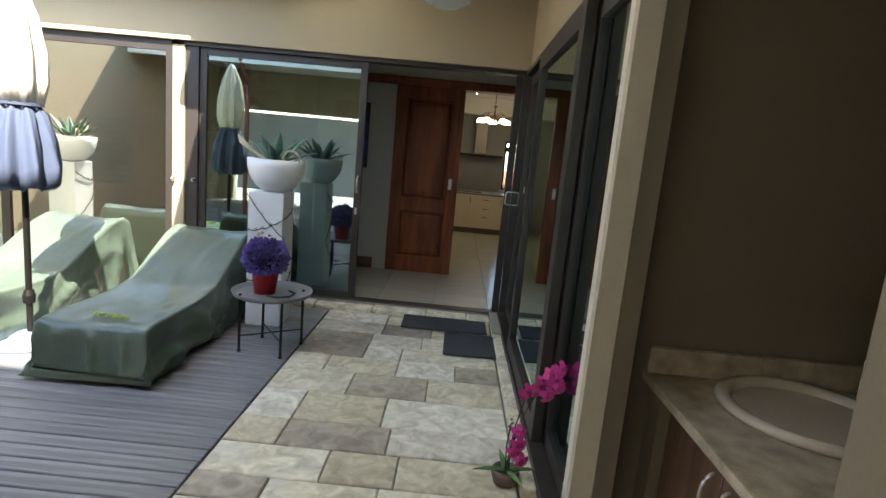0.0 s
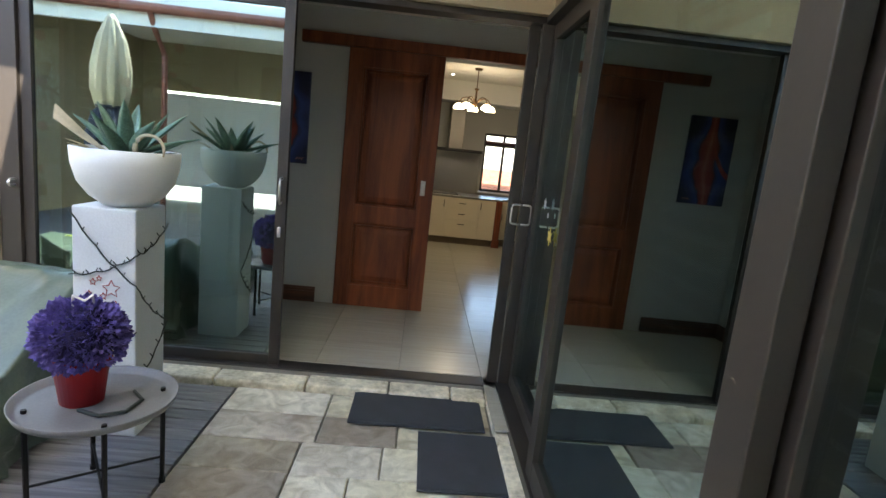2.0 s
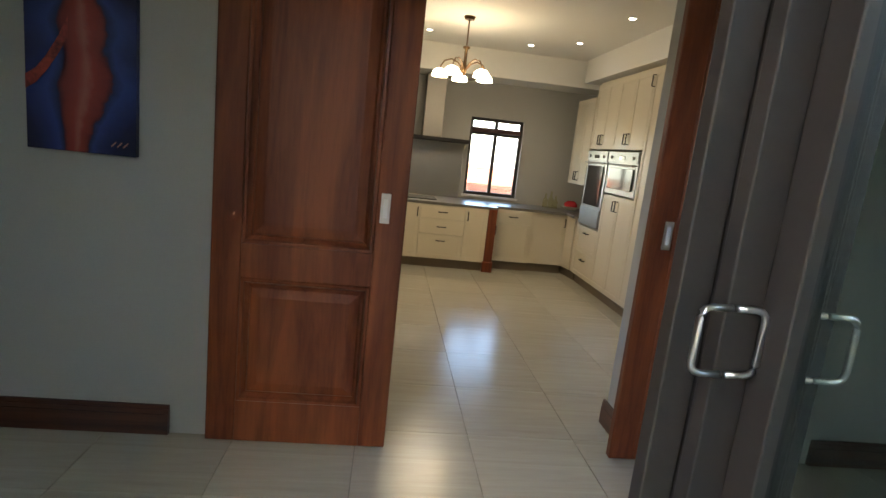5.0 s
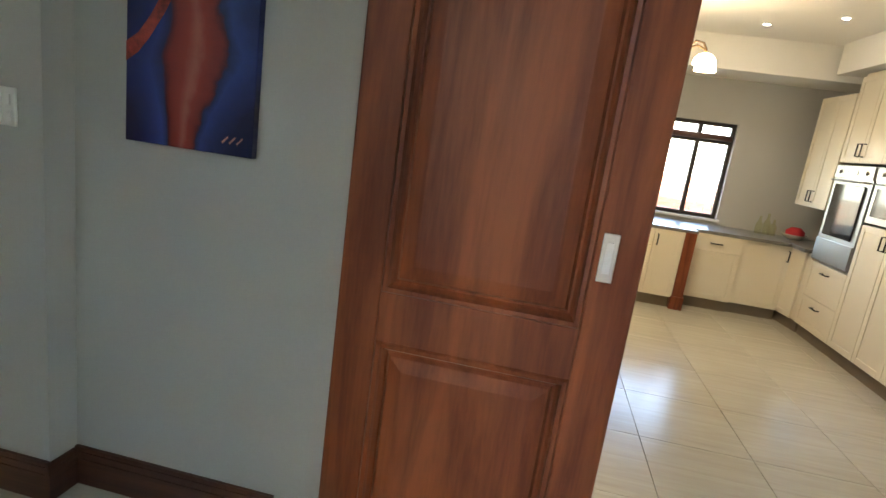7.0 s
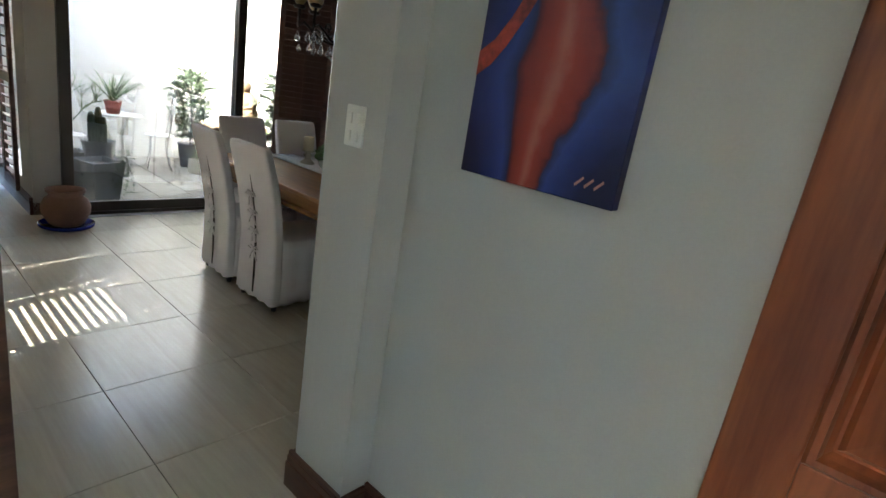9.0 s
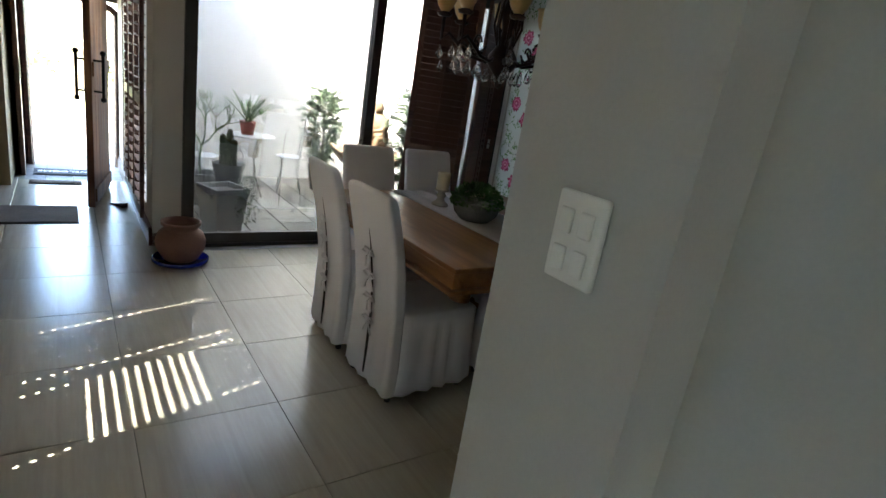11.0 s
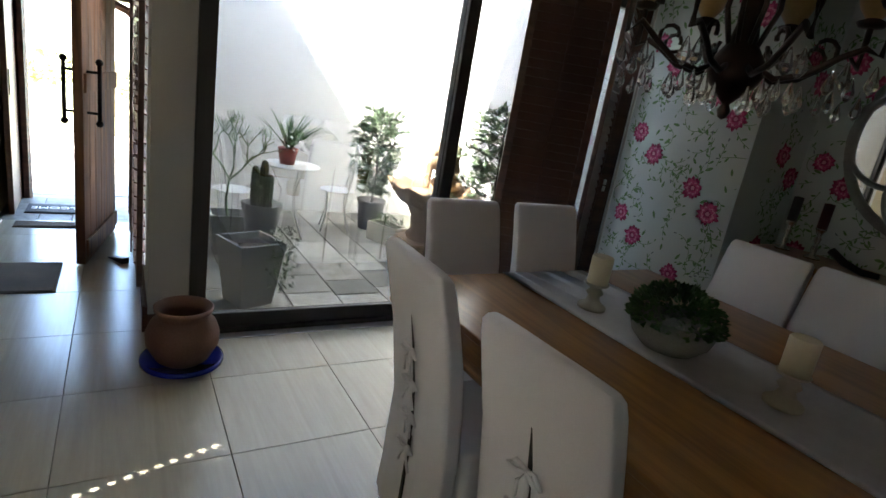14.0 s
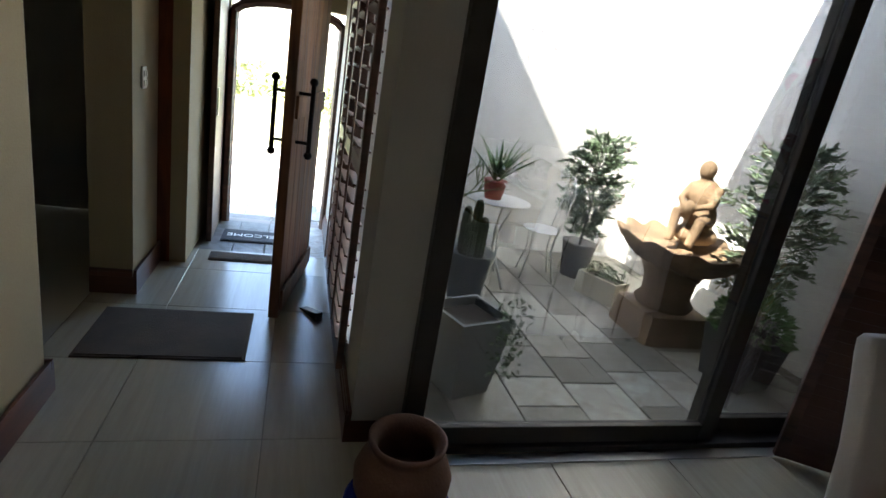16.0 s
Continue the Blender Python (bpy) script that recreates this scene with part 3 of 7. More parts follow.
def painting():
    p = thing("painting", (-1.028, 6.06, 1.745), "dark blue canvas painting of an abstract red shape", "painting")
    # one abstract canvas: tones spread out from a wavering upright band
    canvas = bpy.data.materials.new("oil_paint")
    canvas.use_nodes = True
    n, l = canvas.node_tree.nodes, canvas.node_tree.links
    bs = n["Principled BSDF"]
    bs.inputs["Roughness"].default_value = 0.4
    tc, sp, mr = n.new("ShaderNodeTexCoord"), n.new("ShaderNodeSeparateXYZ"), n.new("ShaderNodeMapRange")
    l.new(tc.outputs["Object"], sp.inputs[0])
    mr.inputs["From Min"].default_value, mr.inputs["From Max"].default_value = -0.415, 0.415
    l.new(sp.outputs["Z"], mr.inputs["Value"])
    def ramp(stops, src, ease="B_SPLINE"):
        r = n.new("ShaderNodeValToRGB")
        r.color_ramp.interpolation = ease
        r.color_ramp.elements.remove(r.color_ramp.elements[1])
        for k, (q, c) in enumerate(stops):
            e = r.color_ramp.elements[0] if k == 0 else r.color_ramp.elements.new(q)
            e.position, e.color = q, ((c, c, c, 1) if isinstance(c, float) else (*c, 1))
        l.new(src, r.inputs[0])
        return r.outputs[0]
    def calc(op, a, v):
        q = n.new("ShaderNodeMath")
        q.operation = op
        for i, w in enumerate((a, v)):
            if isinstance(w, (int, float)):
                q.inputs[i].default_value = w
            else:
                l.new(w, q.inputs[i])
        return q.outputs[0]
    centre = ramp([(0.0, 0.36), (0.2, 0.44), (0.34, 0.66), (0.5, 0.62), (0.65, 0.52), (1.0, 0.45)], mr.outputs[0])
    width = ramp([(0.0, 0.34), (0.15, 0.46), (0.29, 0.84), (0.38, 0.80), (0.50, 0.52), (0.62, 0.80), (0.7, 0.72), (0.8, 0.3), (1.0, 0.28)], mr.outputs[0])
    nz = n.new("ShaderNodeTexNoise")
    nz.inputs["Scale"].default_value, nz.inputs["Detail"].default_value = 16, 5
    l.new(tc.outputs["Object"], nz.inputs["Vector"])
    off = calc("SUBTRACT", sp.outputs["X"], calc("MULTIPLY", calc("SUBTRACT", centre, 0.5), 0.16))
    dist = calc("DIVIDE", calc("ABSOLUTE", calc("ADD", off, calc("MULTIPLY", calc("SUBTRACT", nz.outputs[0], 0.5), 0.02)), 0), calc("MULTIPLY", width, 0.13))
    tone = calc("MULTIPLY", calc("ADD", dist, calc("MULTIPLY", calc("SUBTRACT", nz.outputs[0], 0.5), 0.5)), 0.25)
    col = ramp([(0.0, (0.40, 0.12, 0.08)), (0.08, (0.32, 0.045, 0.027)), (0.20, (0.23, 0.024, 0.016)), (0.245, (0.10, 0.012, 0.02)), (0.27, (0.02, 0.025, 0.10)), (0.36, (0.032, 0.062, 0.24)), (0.52, (0.02, 0.03, 0.15)), (0.78, (0.008, 0.010, 0.055)), (1.0, (0.006, 0.007, 0.04))], tone, "LINEAR")
    l.new(col, bs.inputs["Base Color"])
    red = material("painted_red", (0.10, 0.010, 0.008), 0.4, vary=0.4, scale=70, second=(0.42, 0.055, 0.03), bump=0.2, fine=60)
    pale = material("painted_highlight", (0.55, 0.24, 0.18), 0.4, vary=0.3, scale=20)
    part("canvas", B((-0.223, 0.223, -0.032, 0, -0.415, 0.415), bevel=0.003), canvas, p)
    def blob(outline, mat, name, y):
        bm = bmesh.new()
        vs = [bm.verts.new((x, y, z)) for x, z in outline]
        f = bm.faces.new(vs)
        bmesh.ops.triangulate(bm, faces=[f])
        bmesh.ops.recalc_face_normals(bm, faces=bm.faces)
        part(name, bm, mat, p)
    bm = bmesh.new()
    arm = [(-0.05, 0.10, 0.04), (-0.09, 0.02, 0.036), (-0.14, -0.06, 0.032), (-0.18, -0.11, 0.03), (-0.222, -0.14, 0.03)]
    vs = [[bm.verts.new((x, -0.0334, z + w * s_)) for s_ in (-1, 1)] for x, z, w in arm]
    for a_, b_ in zip(vs, vs[1:]):
        bm.faces.new((a_[0], a_[1], b_[1], b_[0]))
    part("red_stroke", bm, red, p)
    for k in range(3):
        blob([(0.12 + 0.025 * k, -0.375), (0.14 + 0.025 * k, -0.355), (0.143 + 0.025 * k, -0.36), (0.123 + 0.025 * k, -0.381)], pale, "signature_stroke", -0.0345)
painting()

# ---- kitchen ----
CAB = material("ivory_cabinet_paint", (0.68, 0.60, 0.45), 0.35, vary=0.03, scale=3, bump=0.01)
BLACK = material("black_iron", (0.018, 0.015, 0.013), 0.45, 0.6, vary=0.1)
WORKTOP = material("grey_stone_worktop", (0.17, 0.155, 0.13), 0.3, vary=0.4, scale=60, fine=150, bump=0.01)
PLINTH = material("brown_plinth", (0.16, 0.12, 0.075), 0.5, vary=0.1)
def bar(parent, x, z, along="z", y=0.0, l=0.11):
    a, b = ((x, y, z - l / 2), (x, y, z + l / 2)) if along == "z" else ((x - l / 2, y, z), (x + l / 2, y, z))
    o = Vector((0, -0.032, 0))
    a, b = Vector(a), Vector(b)
    part("handle", tube([a, a + o, b + o, b], 0.007, 6), BLACK, parent, "black iron handle", True)

def front_panel(parent, x0, x1, z0, z1, name="door", frame_w=0.055):
    bm = B((x0 + 0.002, x1 - 0.002, -0.02, 0, z0 + 0.002, z1 - 0.002), bevel=0.002)
    d = part(name, bm, CAB, parent)
    if z1 - z0 > 0.28 and x1 - x0 > 0.2:
        w = frame_w
        for bx in ((x0 + 0.002, x0 + w, z0 + 0.002, z1 - 0.002), (x1 - w, x1 - 0.002, z0 + 0.002, z1 - 0.002), (x0 + w, x1 - w, z0 + 0.002, z0 + w), (x0 + w, x1 - w, z1 - w, z1 - 0.002)):
            part("frame_strip", B((bx[0], bx[1], -0.026, -0.019, bx[2], bx[3]), bevel=0.002), CAB, d)
    return d

def unit(at, w, d, z0, z1, fronts, label, name="kitchen_cabinet"):
    """A cabinet carcass, x 0..w, front at y 0, with its fronts: (x0, x1, z0, z1, handle)."""
    u = thing(name, at, label, "cabinet", "kitchen cabinets")
    part("carcass", B((0.001, w - 0.001, 0.001, d, z0, z1)), CAB, u)
    if z0 < 0.2:
        part("plinth", B((0, w, 0.03, d, 0.0, z0)), PLINTH, u)
    for x0, x1, a, b, h in fronts:
        f = front_panel(u, x0, x1, a, b, "drawer_front" if h == "x" else "door")
        if h == "x":
            bar(f, (x0 + x1) / 2, (a + b) / 2 if b - a < 0.3 else b - 0.08, "x", -0.02)
        elif h:
            hx = x1 - 0.035 if h[0] == "r" else x0 + 0.035
            bar(f, hx, b - 0.11 if h[1] == "t" else a + 0.11, "z", -0.026)
    return u

KY = 10.36
PL = 0.12
unit((0.12, KY, 0), 0.62, 0.6, PL, 0.82, [(0, 0.62, PL, 0.82, "rt")], "ivory base cabinet with a shaker door")
unit((0.74, KY, 0), 0.58, 0.6, PL, 0.82, [(0, 0.58, PL, 0.44, "x"), (0, 0.58, 0.44, 0.64, "x"), (0, 0.58, 0.64, 0.82, "x")], "ivory cabinet with three drawers and black handles")
unit((1.32, KY, 0), 0.30, 0.6, PL, 0.82, [(0, 0.3, PL, 0.82, "lt")], "narrow ivory base cabinet with a black handle")
post = thing("corner_post", (1.62, KY - 0.04, 0), "red-brown wooden post between the kitchen cabinets", "post")
part("shaft", B((0, 0.11, 0, 0.14, 0.0, 0.825), bevel=0.008), DOORWOOD, post)
part("base_block", B((-0.012, 0.122, -0.012, 0.14, 0.0, 0.14), bevel=0.006), DOORWOOD, post)
unit((1.74, KY + 0.22, 0), 0.52, 0.6, PL, 0.82, [(0, 0.52, PL, 0.64, "lt"), (0, 0.52, 0.64, 0.82, "x")], "ivory base cabinet with drawer and door")
unit((2.26, KY + 0.26, 0), 0.50, 0.5, PL, 0.82, [(0, 0.50, PL, 0.82, "rt")], "ivory corner base cabinet with a black handle")
unit(pose(2.72, 10.97, 0, 0, 0, -82), 0.68, 0.55, PL, 0.82, [(0, 0.62, PL, 0.82, "lt")], "ivory angled base cabinet beside the ovens")
RX = 2.82
rot = lambda y, x=RX: pose(x, y, 0, 0, 0, -90)
unit(rot(10.27), 0.67, 0.76, PL, 0.76, [(0, 0.67, PL, 0.42, "x"), (0, 0.67, 0.42, 0.76, "x")], "ivory drawer unit under the oven")
unit(rot(10.27), 0.67, 0.76, 1.72, 2.53, [(0, 0.335, 1.72, 2.50, "rb"), (0.335, 0.67, 1.72, 2.50, "lb")], "ivory tall cupboard above the oven")
unit(rot(9.60), 0.80, 0.76, PL, 1.21, [(0, 0.40, PL, 1.21, "rt"), (0.40, 0.80, PL, 1.21, "lt")], "ivory cupboard under the microwave")
unit(rot(9.60), 0.80, 0.76, 1.72, 2.53, [(0, 0.40, 1.72, 2.50, "rb"), (0.40, 0.80, 1.72, 2.50, "lb")], "ivory tall cupboard above the microwave")
unit(rot(8.80), 0.75, 0.76, PL, 2.53, [(0, 0.75, PL, 2.50, "lt")], "tall ivory pantry cupboard")
unit(rot(8.05), 0.60, 0.76, PL, 0.82, [(0, 0.60, PL, 0.64, "rt"), (0, 0.60, 0.64, 0.82, "x")], "ivory base cabinet beside the door")
unit(rot(10.95, 2.82), 0.66, 0.77, 1.25, 2.36, [(0, 0.33, 1.25, 2.36, "rb"), (0.33, 0.66, 1.25, 2.36, "lb")], "ivory wall cupboard in the corner")
OVENSTEEL = material("brushed_oven_steel", (0.36, 0.34, 0.31), 0.38, 1.0, vary=0.06, bump=0.01)
for k, (y0, w) in enumerate(((10.27, 0.67), (9.60, 0.80))):
    z0, z1 = ((0.78, 1.70), (1.23, 1.70))[k]
    ov = thing("built_in_oven" if k == 0 else "microwave_oven", rot(y0), "stainless steel built-in oven with dark glass door" if k == 0 else "stainless steel built-in microwave with dark glass", "oven")
    part("body", B((0.015, w - 0.015, -0.03, 0.6, z0, z1), bevel=0.004), OVENSTEEL, ov)
    part("control_panel", B((0.02, w - 0.02, -0.042, -0.03, z1 - 0.12, z1 - 0.005), bevel=0.003), OVENSTEEL, ov)
    dk = material("oven_glass", (0.02, 0.02, 0.022), 0.08, vary=0.05, bump=0)
    part("window", B((0.09, w - 0.09, -0.046, -0.03, z0 + (0.26 if k == 0 else 0.06), z1 - 0.18), bevel=0.004), dk, ov, "dark glass window")
    part("display", B((w / 2 - 0.07, w / 2 + 0.07, -0.048, -0.04, z1 - 0.09, z1 - 0.05)), dk, ov)
    for kx in (0.12, w - 0.12):
        part("knob", lathe([(0, 0), (0.018, 0), (0.016, 0.02), (0, 0.02)], 12, pose(kx, -0.04, z1 - 0.065, 90, 0, 0)), OVENSTEEL, ov)
    part("oven_handle", tube([(0.06, -0.03, z1 - 0.145), (0.06, -0.075, z1 - 0.145), (w - 0.06, -0.075, z1 - 0.145), (w - 0.06, -0.03, z1 - 0.145)], 0.008), OVENSTEEL, ov)
    if k == 0:
        part("warming_drawer", B((0.02, w - 0.02, -0.044, -0.028, z0 + 0.005, z0 + 0.22), bevel=0.004), OVENSTEEL, ov)
top = thing("worktop", (0, 0, 0.82), "grey stone kitchen worktop", "worktop")
part("slab", B((0.12, 1.74, KY - 0.03, 11.3, 0, 0.035), bevel=0.004), WORKTOP, top)
part("slab", B((1.742, 2.72, KY + 0.2, 11.3, 0, 0.035), bevel=0.004), WORKTOP, top)
part("slab", B((2.722, 3.6, 10.28, 11.3, 0, 0.035), bevel=0.004), WORKTOP, top)
hob = thing("gas_hob", (0.67, 10.75, 0.855), "black gas hob on the worktop", "hob")
part("plate", B((-0.28, 0.28, -0.22, 0.22, 0, 0.012), bevel=0.004), BLACK, hob)
hood = thing("cooker_hood", (0.72, 11.02, 1.62), "stainless steel cooker hood with chimney", "cooker hood")
part("canopy", B((-0.6, 0.6, -0.28, 0.27, 0, 0.05), bevel=0.006), BLACK, hood)
part("chimney", B((-0.02, 0.24, -0.12, 0.27, 0.05, 0.86), bevel=0.004), material("dull_steel", (0.22, 0.20, 0.17), 0.45, 0.8, vary=0.1), hood)
part("splashback", B((0.12, 1.32, 11.288, 11.3, 0.86, 1.62)), CHROME, thing("splashback_panel", (0, 0, 0), "steel splashback behind the hob", "splashback"))
bowl = thing("fruit_bowl", (2.93, 11.06, 0.855), "white bowl with red contents on the worktop", "bowl")
part("dish", lathe([(0, 0), (0.06, 0), (0.13, 0.05), (0.135, 0.055), (0.06, 0.012), (0, 0.012)], 20), WHITE_PLASTIC, bowl, "", True)
part("contents", lathe([(0, 0.012), (0.09, 0.03), (0.095, 0.09), (0.05, 0.13), (0, 0.135)], 14), material("red_fabric", (0.45, 0.015, 0.02), 0.7, vary=0.3), bowl, "bright red heap", True)
YG = glass("bottle_glass", (0.93, 0.93, 0.78))
for k, (bx, h) in enumerate(((2.56, 0.2), (2.64, 0.24), (2.71, 0.18))):
    jar = thing("glass_bottle", (bx, 11.1, 0.855), "clear glass bottle of pale oil on the worktop", "bottle", "bottles on the worktop")
    part("body", lathe([(0, 0), (0.035, 0), (0.037, h * 0.55), (0.014, h * 0.75), (0.014, h), (0, h)], 14), YG, jar, "", True)

kw = thing("window_1", (1.39, 11.36, 0.92), "dark framed kitchen window with rolled blind", "window", kind="structure")
for bx in ((0, 0.045, 0, 1.1), (0.725, 0.77, 0, 1.1), (0.36, 0.41, 0.045, 1.055)):
    part("window_frame", B((bx[0], bx[1], 0, 0.05, bx[2], bx[3]), bevel=0.004), BRONZE, kw)
for bx in ((0.045, 0.725, 0, 0.045), (0.045, 0.725, 1.055, 1.1), (0.045, 0.36, 0.86, 0.91), (0.41, 0.725, 0.86, 0.91)):
    part("window_frame", B((bx[0], bx[1], 0.002, 0.048, bx[2], bx[3]), bevel=0.004), BRONZE, kw)
for x0, x1 in ((0.045, 0.36), (0.41, 0.725)):
    p = part("pane", B((x0, x1, 0.022, 0.028, 0.045, 1.055)), GLASS, kw)
    p.visible_shadow = False
part("window_sill", B((-0.03, 0.80, -0.09, 0.0, -0.03, 0.0), bevel=0.005), WHITE_PLASTIC, kw)
part("rolled_blind", lathe([(0, 0), (0.035, 0), (0.035, 0.70), (0, 0.70)], 14, pose(0.035, -0.03, 0.93, 0, 90, 0)), SHUTWOOD, kw, "dark rolled-up blind", True)
BRICK = material("red_brick", (0.42, 0.17, 0.10), 0.85, vary=0.3, scale=30, bump=0.3, island=0.15)
bw = thing("brick_wall", (0, 14.2, 0), "red brick garden wall beyond the kitchen window", "wall")
part("mortar", B((-0.6, 5.0, 0.012, 0.2, -0.3, 1.30)), MORTAR, bw)
me_full = finish("brick", B((0.004, 0.216, 0, 0.03, 0.004, 0.071)), BRICK)
for r in range(12):
    for c in range(14):
        o = new("brick", me_full)
        o.parent, o.location = bw, (0.7 + 0.22 * c + (0.11 if r % 2 else 0), -0.01, 0.40 + 0.075 * r)

# bulkhead, cornice and lamps
solid("bulkhead_kitchen", B((-1.45, 3.6, 10.75, 11.3, 2.5, 2.85), (-1.45, 3.6, 10.68, 10.76, 2.5, 2.56)), CEILING, "lowered ceiling edge over the kitchen back wall", "ceiling")
solid("bulkhead_side", B((2.74, 3.6, 7.2, 10.68, 2.56, 2.85)), CEILING, "lowered ceiling edge over the tall cupboards", "ceiling")
LAMP = glow("warm_lamp", (1.0, 0.80, 0.5), 1.8)
SPOT = glow("downlight_glow", (1.0, 0.92, 0.8), 5.0)
for k, (x, y) in enumerate(((0.62, 10.1), (1.85, 10.2), (2.3, 9.75), (2.35, 8.5), (0.6, 8.4), (0.6, 7.0), (2.2, 7.0))):
    d = thing("downlight", (x, y, 2.85), "small round recessed ceiling downlight, lit", "ceiling light", "kitchen downlights")
    part("ring", lathe([(0.028, 0.0), (0.045, 0.0), (0.045, -0.006), (0.03, -0.006)], 20), WHITE_PLASTIC, d)
    part("bulb", lathe([(0, -0.004), (0.028, -0.004)], 20), SPOT, d, "glowing bulb")
    if k in (1, 4, 5):
        L = new("downlight_lamp", bpy.data.lights.new("downlight_lamp", "SPOT"))
        L.data.energy, L.data.spot_size, L.data.color, L.data.shadow_soft_size = 0.75, radians(110), (1, 0.93, 0.82), 0.05
        L.location = (x, y, 2.83)
        L.parent = None
BRASS = material("aged_bronze", (0.13, 0.075, 0.035), 0.35, 0.85, vary=0.15)
ch = thing("kitchen_chandelier", (0.97, 9.24, 0), "bronze five-arm chandelier with lit glass shades", "chandelier")
part("chain", tube([(0, 0, 2.85), (0, 0, 2.56)], 0.008, 6), BRASS, ch)
part("rose", lathe([(0, 2.85), (0.06, 2.85), (0.05, 2.82), (0, 2.82)], 16), BRASS, ch)
part("stem", lathe([(0, 2.57), (0.035, 2.56), (0.035, 2.545), (0.014, 2.53), (0.016, 2.40), (0.03, 2.34), (0.015, 2.28), (0, 2.26)], 14), BRASS, ch, "", True)
for k in range(5):
    a = radians(72 * k + 20)
    u = Vector((math.cos(a), math.sin(a), 0))
    pts = [u * r + Vector((0, 0, z)) for r, z in ((0.015, 2.33), (0.07, 2.40), (0.14, 2.43), (0.21, 2.41), (0.245, 2.36), (0.25, 2.33))]
    arm = part("arm", tube(pts, 0.008, 6), BRASS, ch, "", True)
    sh = part("shade", lathe([(0.02, 0.07), (0.05, 0.06), (0.075, 0.03), (0.085, -0.01), (0.083, -0.012), (0.07, 0.025), (0.04, 0.05), (0.018, 0.06)], 18, Matrix.Translation(u * 0.25 + Vector((0, 0, 2.26)))), LAMP, ch, "glowing frosted glass shade", True)
CL = new("chandelier_lamp", bpy.data.lights.new("chandelier_lamp", "POINT"))
CL.data.energy, CL.data.color, CL.data.shadow_soft_size, CL.location = 1.2, (1, 0.90, 0.75), 0.22, (0.97, 9.24, 2.12)
# ---- soft things ----
CLOTH = material("white_slipcover_cotton", (0.80, 0.80, 0.83), 0.9, vary=0.05, scale=5, bump=0.12, fine=220)
BLACKWOOD = material("black_stained_wood", (0.015, 0.012, 0.01), 0.5)
# near-black colour that stands in for shade inside the slipcover slits
SLIT_SHADE = material("slit_shade", (0.05, 0.05, 0.055), 0.95)

def loft(rings, cap=True, bm=None):
    bm = bm or bmesh.new()
    rs = [[bm.verts.new(p) for p in r] for r in rings]
    n = len(rs[0])
    for a, b in zip(rs, rs[1:]):
        for k in range(n):
            bm.faces.new((a[k], a[(k + 1) % n], b[(k + 1) % n], b[k]))
    if cap:
        bm.faces.new(rs[0][::-1])
        bm.faces.new(rs[-1])
    bmesh.ops.recalc_face_normals(bm, faces=bm.faces)
    return bm

def rrect(w, d, n=48, p=7.0):
    """A rounded rectangle of half sizes w and d as n points."""
    out = []
    for k in range(n):
        a = 2 * math.pi * k / n
        c, s = math.cos(a), math.sin(a)
        r = (abs(c) ** p + abs(s) ** p) ** (-1 / p)
        out.append((w * c * r, d * s * r))
    return out

